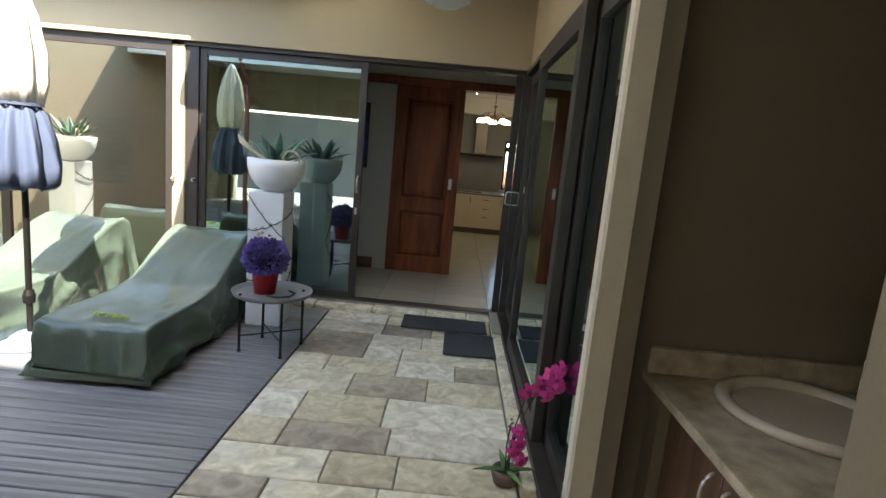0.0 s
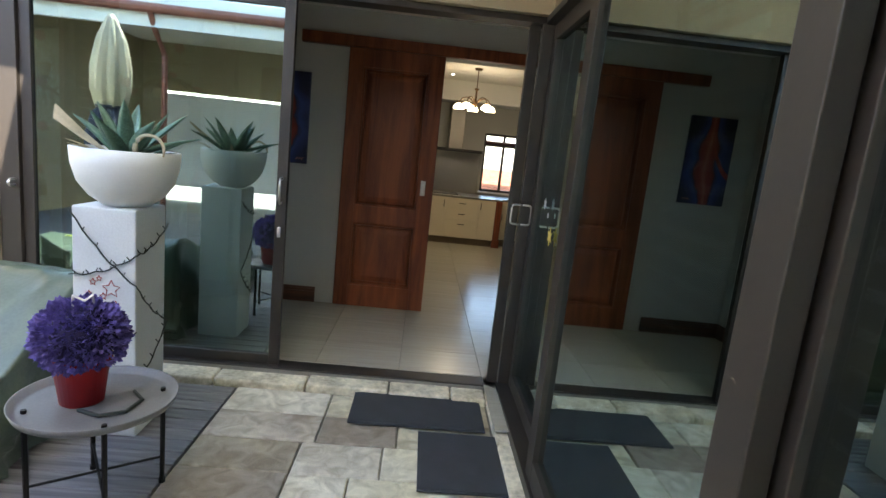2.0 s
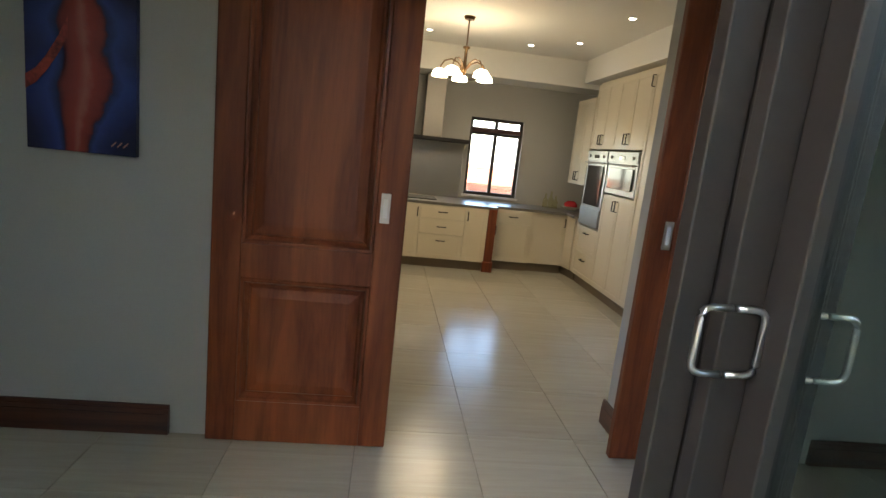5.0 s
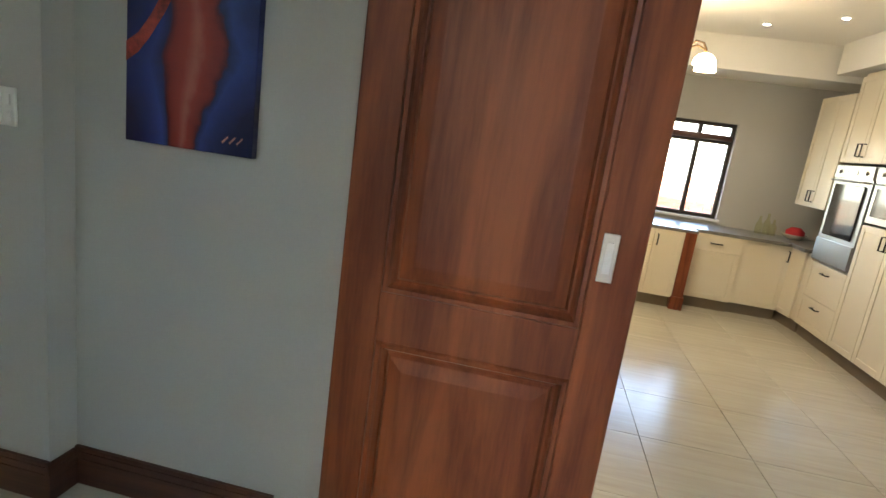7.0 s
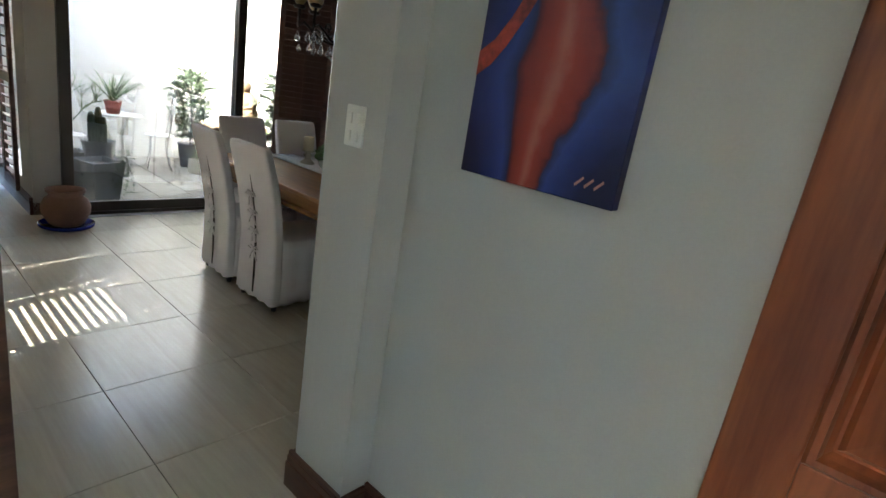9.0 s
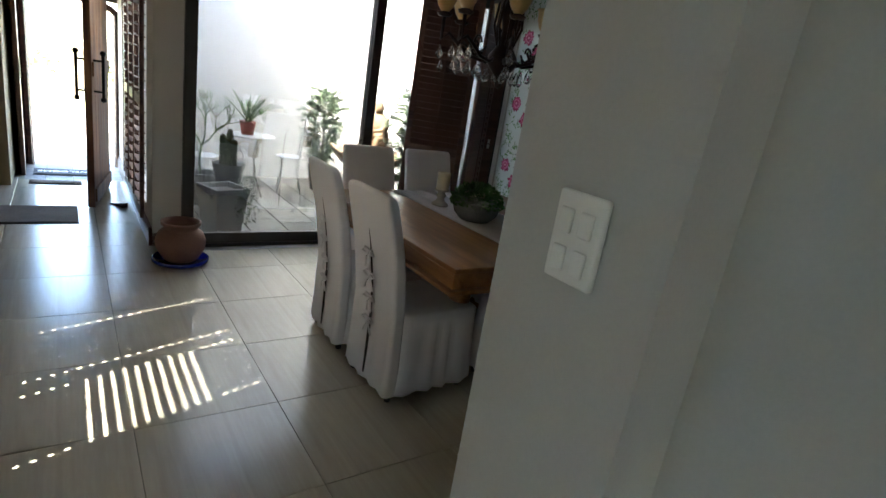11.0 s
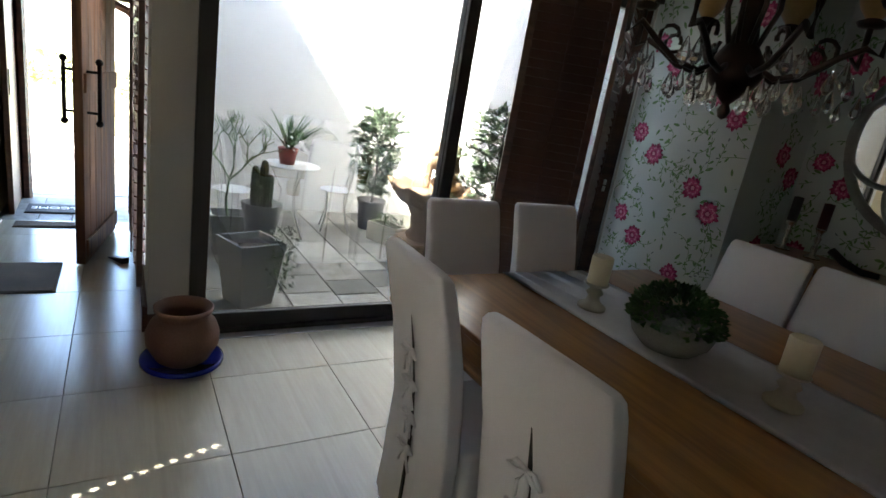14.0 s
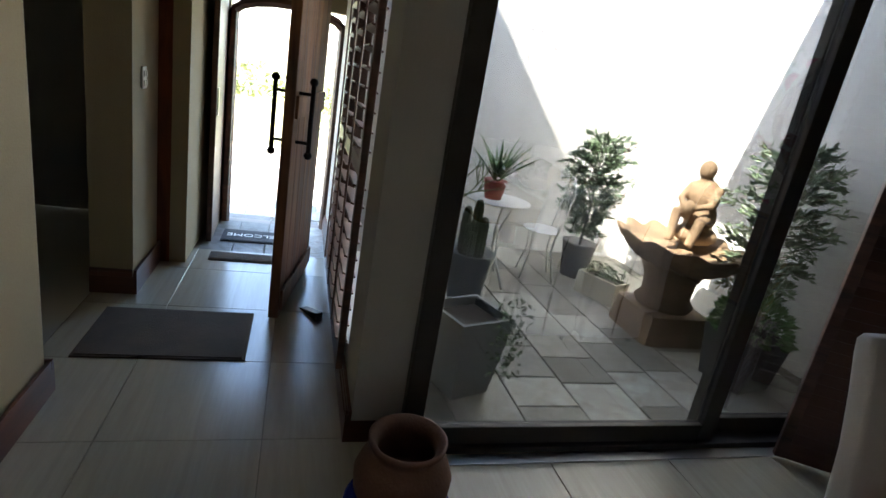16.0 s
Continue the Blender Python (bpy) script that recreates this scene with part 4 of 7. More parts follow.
def dining_chair():
    c = thing("dining_chair", (0, 0, 0), "dining chair in a white cotton slipcover with bows", "chair", "chairs round the dining table")
    back = []
    for z, y, w, d in ((0.05, -0.235, 0.228, 0.038), (0.2, -0.232, 0.222, 0.036), (0.34, -0.232, 0.214, 0.034), (0.48, -0.235, 0.208, 0.034), (0.62, -0.25, 0.205, 0.036), (0.76, -0.275, 0.203, 0.036), (0.9, -0.31, 0.201, 0.034), (1.0, -0.337, 0.199, 0.032), (1.035, -0.347, 0.196, 0.028), (1.05, -0.35, 0.186, 0.018)):
        ring = []
        for k, (x, yy) in enumerate(rrect(w, d)):
            f = 0.009 * (0.55 - z) / 0.5 if z < 0.55 else 0.0
            wob = noise.noise(Vector((x * 7, yy * 9, z * 5))) * 0.008 + f * math.sin(x * 55)
            ring.append((x, y + yy + (wob if yy < 0 else wob * 0.4), z))
        back.append(ring)
    part("back_cover", loft(back), CLOTH, c, "", True)
    sk = []
    for z, g, f in ((0.055, 0.028, 0.014), (0.16, 0.02, 0.011), (0.3, 0.01, 0.006), (0.42, 0.002, 0.002), (0.462, 0.0, 0.0), (0.475, -0.02, 0.0), (0.482, -0.09, 0.0)):
        ring = []
        for k, (x, yy) in enumerate(rrect(0.215 + g, 0.235 + g, 72, 9)):
            a = 2 * math.pi * k / 72
            q = 1 + f * 4 * math.sin(a * 13 + math.sin(a * 3) * 2)
            ring.append((x * q, 0.035 + yy * q, z + noise.noise(Vector((x * 6, yy * 6, 3))) * 0.006))
        sk.append(ring)
    part("seat_skirt", loft(sk), CLOTH, c, "", True)
    # flat dark strips laid on the cover as the shade of its slits
    part("pleat_slit", B((-0.006, 0.006, -0.276, -0.268, 0.08, 0.42)), SLIT_SHADE, c)
    slit = bmesh.new()
    lv = [(0.30, -0.270, 0.004), (0.48, -0.274, 0.010), (0.62, -0.290, 0.010), (0.76, -0.315, 0.008), (0.86, -0.338, 0.002)]
    L = [slit.verts.new((-w, y - 0.001, z)) for z, y, w in lv]
    R = [slit.verts.new((w, y - 0.001, z)) for z, y, w in lv]
    for k in range(len(lv) - 1):
        slit.faces.new((L[k], R[k], R[k + 1], L[k + 1]))
    part("back_opening", slit, SLIT_SHADE, c)
    for j, (z, y) in enumerate(((0.74, -0.316), (0.62, -0.295), (0.50, -0.280), (0.38, -0.275))):
        bow = bmesh.new()
        s = 1 if j % 2 else -1
        for sx in (-1, 1):
            tube([(0, y, z), (sx * 0.03, y - 0.015, z + 0.018), (sx * 0.055, y - 0.014, z + 0.006 * s), (sx * 0.03, y - 0.012, z - 0.01), (0, y - 0.004, z)], 0.0055, 5, bow)
            tube([(0, y - 0.006, z), (sx * 0.018, y - 0.012, z - 0.03), (sx * (0.028 + 0.01 * s), y - 0.008, z - 0.075)], 0.005, 5, bow)
        part("bow", bow, CLOTH, c, "tied cotton bow", True)
    for x, y in ((-0.18, -0.225), (0.18, -0.225), (-0.18, 0.22), (0.18, 0.22)):
        part("leg", lathe([(0, 0), (0.016, 0), (0.024, 0.09), (0, 0.09)], 10, Matrix.Translation((x, y, 0))), BLACKWOOD, c)
    return c

ch0 = dining_chair()
ch0.matrix_world = pose(-3.365, 6.90, 0, 0, 0, 3)
for x, y, r in ((-3.925, 6.90, -2), (-4.405, 7.225, -90), (-4.40, 7.73, -91), (-3.975, 8.17, 180), (-3.575, 8.19, 178), (-3.06, 7.50, 92), (-3.07, 7.97, 89)):
    copy_thing(ch0, pose(x, y, 0, 0, 0, r))

OAK = wood("honey_oak", (0.20, 0.085, 0.022), (0.36, 0.175, 0.055), (0.08, 1, 1), 16, 0.3, 0.3)
t = thing("dining_table", (-3.665, 7.505, 0), "honey oak dining table with deep apron", "table")
part("tabletop", B((-0.755, 0.755, -0.735, 0.735, 0.775, 0.80), bevel=0.005), OAK, t)
for bx in ((-0.753, 0.753, -0.733, -0.70), (-0.753, 0.753, 0.70, 0.733), (-0.753, -0.72, -0.70, 0.70), (0.72, 0.753, -0.70, 0.70)):
    part("apron", B((*bx, 0.705, 0.775), bevel=0.003), OAK, t)
for bx in ((-0.785, 0.785, -0.765, -0.70), (-0.785, 0.785, 0.70, 0.765), (-0.785, -0.72, -0.70, 0.70), (0.72, 0.785, -0.70, 0.70)):
    part("moulding", B((*bx, 0.685, 0.705), bevel=0.006), OAK, t)
for x in (-0.40, 0.40):
    for y in (-0.40, 0.40):
        part("leg", lathe([(0, 0), (0.045, 0), (0.05, 0.05), (0.035, 0.1), (0.055, 0.35), (0.06, 0.55), (0.05, 0.6), (0.06, 0.7), (0, 0.7)], 14, Matrix.Translation((x, y, 0))), OAK, t, "", True)
RUN = material("white_embroidered_linen", (0.82, 0.82, 0.83), 0.9, vary=0.06, scale=60, bump=0.10, fine=130)
r = thing("table_runner", (-3.665, 7.505, 0.801), "white embroidered table runner hanging over the end", "table runner")
bm = bmesh.new()
prof = [(-0.745, 0.001), (-0.4, 0.003), (0.0, 0.002), (0.4, 0.003), (0.74, 0.002), (0.765, -0.004), (0.785, -0.03), (0.79, -0.1), (0.795, -0.2), (0.80, -0.27)]
rows = [[(x, -0.245 + 0.49 * k / 12, z + (0.003 + 0.002 * math.sin(k * 1.3) if z > -0.01 else 0)) if z > -0.02 else (x + 0.012 * math.sin(k * 1.1), -0.245 + 0.49 * k / 12, z) for k in range(13)] for x, z in prof]
vs = [[bm.verts.new(p) for p in row] for row in rows]
for a, b in zip(vs, vs[1:]):
    for k in range(12):
        bm.faces.new((a[k], b[k], b[k + 1], a[k + 1]))
bmesh.ops.solidify(bm, geom=bm.faces[:], thickness=0.003)
part("cloth", bm, RUN, r, "", True)
WAX = material("ivory_wax", (0.66, 0.60, 0.44), 0.5, vary=0.05)
HOLDER = material("painted_holder", (0.50, 0.47, 0.37), 0.5, vary=0.1)
for x, y in ((-4.0, 7.40), (-3.28, 7.47)):
    cd = thing("candle", (x, y, 0.806), "thick ivory candle on a turned cream holder", "candle", "candles on the table")
    part("holder", lathe([(0, 0), (0.055, 0), (0.055, 0.012), (0.03, 0.03), (0.022, 0.05), (0.034, 0.065), (0.02, 0.085), (0.045, 0.098), (0.048, 0.105), (0, 0.105)], 18), HOLDER, cd, "", True)
    part("candle_body", lathe([(0, 0.105), (0.041, 0.105), (0.042, 0.21), (0.038, 0.215), (0.03, 0.208), (0, 0.206)], 18), WAX, cd, "", True)

LEAF = material("green_leaf", (0.045, 0.10, 0.03), 0.5, vary=0.5, scale=30, second=(0.10, 0.20, 0.06), bump=0.05)
def leaves(bm, pts, size, dirs=None, seed=1, wide=0.45):
    rnd = random.Random(seed)
    for i, p in enumerate(pts):
        d = Vector(dirs[i]) if dirs else Vector((rnd.uniform(-1, 1), rnd.uniform(-1, 1), rnd.uniform(-0.3, 1)))
        d.normalize()
        s = d.cross(Vector((rnd.uniform(-1, 1), rnd.uniform(-1, 1), rnd.uniform(-1, 1)))).normalized()
        l = size * rnd.uniform(0.7, 1.3)
        p = Vector(p)
        q = p + d * l
        m = p + d * l * 0.5
        n = d.cross(s) * l * 0.12
        v = [bm.verts.new(c) for c in (p, m + s * l * wide * 0.5 + n, q, m - s * l * wide * 0.5 + n)]
        bm.faces.new((v[0], v[1], v[2]))
        bm.faces.new((v[0], v[2], v[3]))
    return bm

def ball_points(n, rad, c, seed, squash=1.0, low=-0.2):
    rnd = random.Random(seed)
    out, ds = [], []
    while len(out) < n:
        v = Vector((rnd.gauss(0, 1), rnd.gauss(0, 1), rnd.gauss(0, 1))).normalized()
        if v.z < low:
            continue
        rr = rad * (1 + 0.10 * noise.noise(v * 3)) * rnd.uniform(0.86, 1.0)
        out.append(Vector(c) + Vector((v.x * rr, v.y * rr, v.z * rr * squash)))
        ds.append(v)
    return out, ds

pl = thing("planter_bowl", (-3.66, 7.43, 0.806), "grey stone bowl with small flowering plant", "planter")
part("bowl", lathe([(0, 0), (0.09, 0), (0.13, 0.04), (0.145, 0.085), (0.14, 0.115), (0.13, 0.115), (0.125, 0.09), (0, 0.09)], 26), material("grey_stone_bowl", (0.20, 0.21, 0.19), 0.8, vary=0.3, scale=30, bump=0.3), pl, "", True)
pts, ds = ball_points(900, 0.145, (0, 0, 0.10), 3, 0.75, -0.05)
part("leaves", leaves(bmesh.new(), pts, 0.028, ds, 4, 0.7), LEAF, pl)
pts, ds = ball_points(70, 0.152, (0, 0, 0.10), 9, 0.75, 0.05)
part("blossoms", leaves(bmesh.new(), pts, 0.012, ds, 5, 1.0), material("pale_blossom", (0.55, 0.48, 0.36), 0.7), pl)

# ---- wallpaper ----
PAPER = material("mint_white_paper", (0.62, 0.69, 0.665), 0.6, vary=0.03, scale=6, bump=0.05, fine=200)
PEONY_DARK = material("peony_shadow_ink", (0.33, 0.018, 0.095), 0.6, vary=0.2, scale=60, bump=0.0)
PEONY = material("peony_pink_ink", (0.55, 0.07, 0.20), 0.6, vary=0.2, scale=60, bump=0.0)
PEONY_PALE = material("peony_pale_ink", (0.72, 0.30, 0.42), 0.6, vary=0.15, scale=60, bump=0.0)
VINE = material("vine_green_ink", (0.15, 0.29, 0.12), 0.6, vary=0.25, scale=40, bump=0.0)
BUD = material("grey_bud_ink", (0.20, 0.25, 0.25), 0.6, vary=0.2, scale=40, bump=0.0)
def print_shape(bm, at, u, w, n, c, d, length, width, lift):
    """A flat pointed petal or leaf printed on the wall, from c along d."""
    e = (-d[1], d[0])
    pts = [(c[0], c[1])]
    side_b = []
    for q, k in ((0.25, 0.62), (0.55, 1.0), (0.82, 0.72)):
        pts.append((c[0] + d[0] * length * q + e[0] * width * k / 2, c[1] + d[1] * length * q + e[1] * width * k / 2))
        side_b.append((c[0] + d[0] * length * q - e[0] * width * k / 2, c[1] + d[1] * length * q - e[1] * width * k / 2))
    pts += [(c[0] + d[0] * length, c[1] + d[1] * length)] + side_b[::-1]
    bm.faces.new([bm.verts.new(at + u * x + w * z + n * lift) for x, z in pts])

def paper_print(wall, at, u, n, length, height, seed, skip=None):
    """Half-drop repeat of paired peonies, leaf sprays and curling stems on one wall face."""
    wall.data.materials[0] = PAPER
    at, u, n, w = Vector(at), Vector(u), Vector(n), Vector((0, 0, 1))
    rnd = random.Random(seed)
    inks = {k: bmesh.new() for k in ("dark", "pink", "pale", "vine", "bud")}
    ok = lambda x, z, m: m < x < length - m and m < z < height - m
    def bloom(cx, cz, rad):
        if not ok(cx, cz, rad):
            return
        for ring_n, rr, ln, wd, ink, lift in ((15, 0.0, 1.0, 0.42, "dark", 0.0012), (13, 0.12, 0.82, 0.34, "pink", 0.0016), (11, 0.1, 0.62, 0.30, "pale", 0.0020), (10, 0.05, 0.52, 0.26, "pink", 0.0024), (8, 0.0, 0.34, 0.22, "dark", 0.0028), (6, 0.0, 0.2, 0.16, "pale", 0.0032)):
            a0 = rnd.uniform(0, 6.28)
            for k in range(ring_n):
                a = a0 + 2 * math.pi * k / ring_n + rnd.uniform(-0.14, 0.14)
                d = (math.cos(a), math.sin(a))
                print_shape(inks[ink], at, u, w, n, (cx + d[0] * rr * rad, cz + d[1] * rr * rad), d, rad * (ln - rr) * rnd.uniform(0.8, 1.12), rad * wd, lift + 0.00003 * k)
    def leaf_at(cx, cz, a, ln, ink="vine"):
        if ok(cx, cz, ln):
            print_shape(inks[ink], at, u, w, n, (cx, cz), (math.cos(a), math.sin(a)), ln, ln * 0.36, 0.0008 + rnd.uniform(0, 0.0003))
    def stem(cx, cz, a, turn, ln, twigs):
        pts = []
        for k in range(15):
            pts.append((cx, cz, a))
            cx, cz, a = cx + math.cos(a) * ln / 14, cz + math.sin(a) * ln / 14, a + turn / 14
        for k, (p, q) in enumerate(zip(pts, pts[1:])):
            if ok(p[0], p[1], 0.01) and ok(q[0], q[1], 0.01):
                ex, ez = -math.sin(p[2]) * 0.0022, math.cos(p[2]) * 0.0022
                inks["vine"].faces.new([inks["vine"].verts.new(at + u * x + w * z + n * 0.0006) for x, z in ((p[0] + ex, p[1] + ez), (q[0] + ex, q[1] + ez), (q[0] - ex, q[1] - ez), (p[0] - ex, p[1] - ez))])
            if twigs and k % 3 == 2:
                leaf_at(p[0], p[1], p[2] + (1 if k % 2 else -1) * rnd.uniform(0.6, 1.1), rnd.uniform(0.028, 0.048))
        leaf_at(cx, cz, a, 0.03, "bud" if rnd.random() < 0.5 else "vine")
    stepx, stepz = 0.56, 0.64
    for i in range(-1, int(length / stepx) + 2):
        for j in range(-1, int(height / stepz) + 2):
            bx, bz = 0.13 + i * stepx, 0.216 + j * stepz + (stepz / 2 if i % 2 else 0)
            bloom(bx, bz, 0.08 * rnd.uniform(0.93, 1.08))
            bloom(bx + 0.165, bz - 0.145, 0.085 * rnd.uniform(0.93, 1.08))
            for k in range(17):
                a = rnd.uniform(0, 6.28)
                q = rnd.uniform(0.10, 0.26)
                stem(bx + 0.08 + q * math.cos(a), bz - 0.07 + q * math.sin(a), a, rnd.uniform(-4.2, 4.2), rnd.uniform(0.13, 0.24), True)
            for k in range(14):
                leaf_at(bx + rnd.uniform(-0.2, 0.36), bz + rnd.uniform(-0.32, 0.32), rnd.uniform(0, 6.28), rnd.uniform(0.04, 0.065))
    for key, ink in (("dark", PEONY_DARK), ("pink", PEONY), ("pale", PEONY_PALE), ("vine", VINE), ("bud", BUD)):
        part("printed_flowers" if key in ("dark", "pink", "pale") else "printed_vines", inks[key], ink, wall)
for nm, at, u, n, ln, hh in (("wall_dining_north", (-5.68, 9.25, 0), (1, 0, 0), (0, -1, 0), 1.02, CEIL), ("wall_niche_rear", (-4.66, 9.9, 0), (1, 0, 0), (0, -1, 0), 1.81, 2.45), ("wall_dining_north_east", (-2.85, 9.25, 0), (1, 0, 0), (0, -1, 0), 1.1, CEIL), ("wall_niche_lintel", (-4.66, 9.25, 2.45), (1, 0, 0), (0, -1, 0), 1.81, 0.3), ("wall_niche_west", (-4.66, 9.5, 0), (0, 1, 0), (1, 0, 0), 0.4, 2.45), ("wall_niche_east", (-2.85, 9.9, 0), (0, -1, 0), (-1, 0, 0), 0.4, 2.45)):
    paper_print(bpy.data.objects[nm], at, u, n, ln, hh, len(nm))

# ---- mirror, sideboard ----
MIRROR = material("mirror_silver", (0.86, 0.87, 0.86), 0.0, 1.0, vary=0.0, bump=0)
GREYPAINT = material("grey_green_painted_wood", (0.27, 0.28, 0.26), 0.6, vary=0.25, scale=20, bump=0.15)
mi = thing("round_mirror", (-3.83, 9.90, 1.69), "round mirror in a grey interlaced ring frame", "mirror")
part("glass_disc", lathe([(0, 0.012), (0.56, 0.012), (0.56, 0.0), (0, 0.0)], 64, pose(0, 0, 0, 90, 0, 0)), MIRROR, mi)
ring = lambda c, rad, a0, a1, w: tube(arc((c[0], -0.022, c[1]), rad, a0, a1, 40, (1, 0, 0), (0, 0, 1)), w, 8)
part("outer_ring", ring((0, 0), 0.575, 0, 360, 0.03), GREYPAINT, mi, "", True)
for k in range(4):
    a = radians(90 * k)
    part("inner_arc", ring((0.30 * math.cos(a), 0.30 * math.sin(a)), 0.29, 90 * k - 115, 90 * k + 115, 0.018), GREYPAINT, mi, "", True)
sb = thing("sideboard", (-3.78, 9.62, 0), "dark reddish wooden sideboard in the niche", "sideboard")
part("body", B((-0.80, 0.80, -0.26, 0.26, 0.06, 0.86), bevel=0.006), SKIRT, sb)
part("top", B((-0.83, 0.83, -0.29, 0.27, 0.86, 0.89), bevel=0.006), OAK, sb)
for k in range(4):
    d = part("door", B((-0.79 + 0.395 * k + 0.006, -0.79 + 0.395 * (k + 1) - 0.006, -0.278, -0.26, 0.1, 0.62), bevel=0.004), OAK, sb)
    part("knob", lathe([(0, 0), (0.012, 0), (0.014, 0.02), (0, 0.024)], 10, pose(-0.79 + 0.395 * k + (0.35 if k % 2 == 0 else 0.05), -0.278, 0.4, 90, 0, 0)), BRASS, d)
    part("drawer_front", B((-0.79 + 0.395 * k + 0.006, -0.79 + 0.395 * (k + 1) - 0.006, -0.278, -0.26, 0.64, 0.84), bevel=0.004), OAK, sb)
SILVER = material("silver_plate", (0.5, 0.48, 0.45), 0.2, 1.0, vary=0.1)
GREYWAX = material("dark_wax", (0.045, 0.042, 0.05), 0.5)
for x, y, col in ((-4.50, 9.68, GREYWAX), (-4.30, 9.66, material("dark_red_wax", (0.09, 0.01, 0.015), 0.5))):
    cs = thing("candlestick", (x, y, 0.89), "silver candlestick with a dark candle on the sideboard", "candlestick", "candlesticks on the sideboard")
    part("stick", lathe([(0, 0), (0.05, 0), (0.045, 0.012), (0.014, 0.03), (0.022, 0.07), (0.012, 0.09), (0.022, 0.13), (0.012, 0.15), (0.03, 0.19), (0.033, 0.2), (0, 0.2)], 16), SILVER, cs, "", True)
    part("candle_body", lathe([(0, 0.2), (0.03, 0.2), (0.03, 0.36), (0, 0.365)], 14), col, cs, "", True)
shoe = thing("black_ornament", (-4.02, 9.55, 0.89), "low black curved ornament on the sideboard", "ornament")
part("body", tube([(-0.14, 0, 0.10), (-0.05, 0, 0.05), (0.05, 0, 0.025), (0.14, 0, 0.03)], 0.025, 10, taper=0.7), BLACK, shoe, "", True)
va = thing("rose_vase", (-3.22, 9.58, 0.89), "mosaic vase filled with dark red roses", "vase")
part("vase", lathe([(0, 0), (0.075, 0), (0.10, 0.1), (0.09, 0.25), (0.06, 0.36), (0.075, 0.42), (0.065, 0.42), (0, 0.3)], 24), material("mosaic_glaze", (0.12, 0.055, 0.03), 0.4, vary=0.8, scale=120, second=(0.3, 0.2, 0.1), bump=0.4, fine=60), va, "", True)
ROSE = material("dark_red_petals", (0.10, 0.006, 0.012), 0.7, vary=0.5, scale=60, second=(0.24, 0.015, 0.03))
rnd = random.Random(5)
for k in range(16):
    a, rr = k * 2.4, 0.07 + 0.17 * math.sqrt(k / 16)
    c = Vector((rr * math.cos(a), rr * 0.8 * math.sin(a), 0.60 - rr * 0.7 + rnd.uniform(-0.02, 0.04)))
    pts, ds = ball_points(60, 0.06, c, 50 + k, 0.85, -0.6)
    part("rose", leaves(bmesh.new(), pts, 0.04, ds, k, 1.0), ROSE, va)
part("stems", leaves(bmesh.new(), *[[Vector((rnd.uniform(-.12, .12), rnd.uniform(-.1, .1), rnd.uniform(.38, .5))) for _ in range(60)]], 0.06, None, 7), LEAF, va)

# ---- dining chandelier ----
IRON = material("dark_bronze_iron", (0.03, 0.018, 0.012), 0.4, 0.7, vary=0.2)
AMBER = material("amber_glass_shade", (0.50, 0.32, 0.12), 0.35, vary=0.2, scale=12, trans=0.3)
CRYSTAL = bpy.data.materials.new("crystal")
CRYSTAL.use_nodes = True
cb = CRYSTAL.node_tree.nodes["Principled BSDF"]
cb.inputs["Base Color"].default_value, cb.inputs["Roughness"].default_value, cb.inputs["Transmission Weight"].default_value, cb.inputs["IOR"].default_value = (0.95, 0.96, 0.97, 1), 0.03, 0.95, 1.6
dc = thing("dining_chandelier", (-3.76, 7.51, 0), "dark bronze scroll chandelier with amber shades and crystals", "chandelier")
part("chain", tube([(0, 0, CEIL), (0, 0, 2.2)], 0.01, 6), IRON, dc)
part("rose", lathe([(0, CEIL), (0.08, CEIL), (0.06, CEIL - 0.03), (0, CEIL - 0.04)], 16), IRON, dc)
part("stem", lathe([(0, 2.22), (0.03, 2.2), (0.02, 2.1), (0.05, 2.0), (0.03, 1.9), (0.045, 1.82), (0.085, 1.76), (0.09, 1.72), (0.07, 1.69), (0.03, 1.65), (0.012, 1.63), (0.022, 1.61), (0.014, 1.588), (0, 1.58)], 18), IRON, dc, "", True)
drop = lathe([(0, 0), (0.004, -0.004), (0.018, -0.045), (0.02, -0.058), (0.008, -0.075), (0, -0.08)], 6)
drop_me = finish("crystal_drop", drop, CRYSTAL)
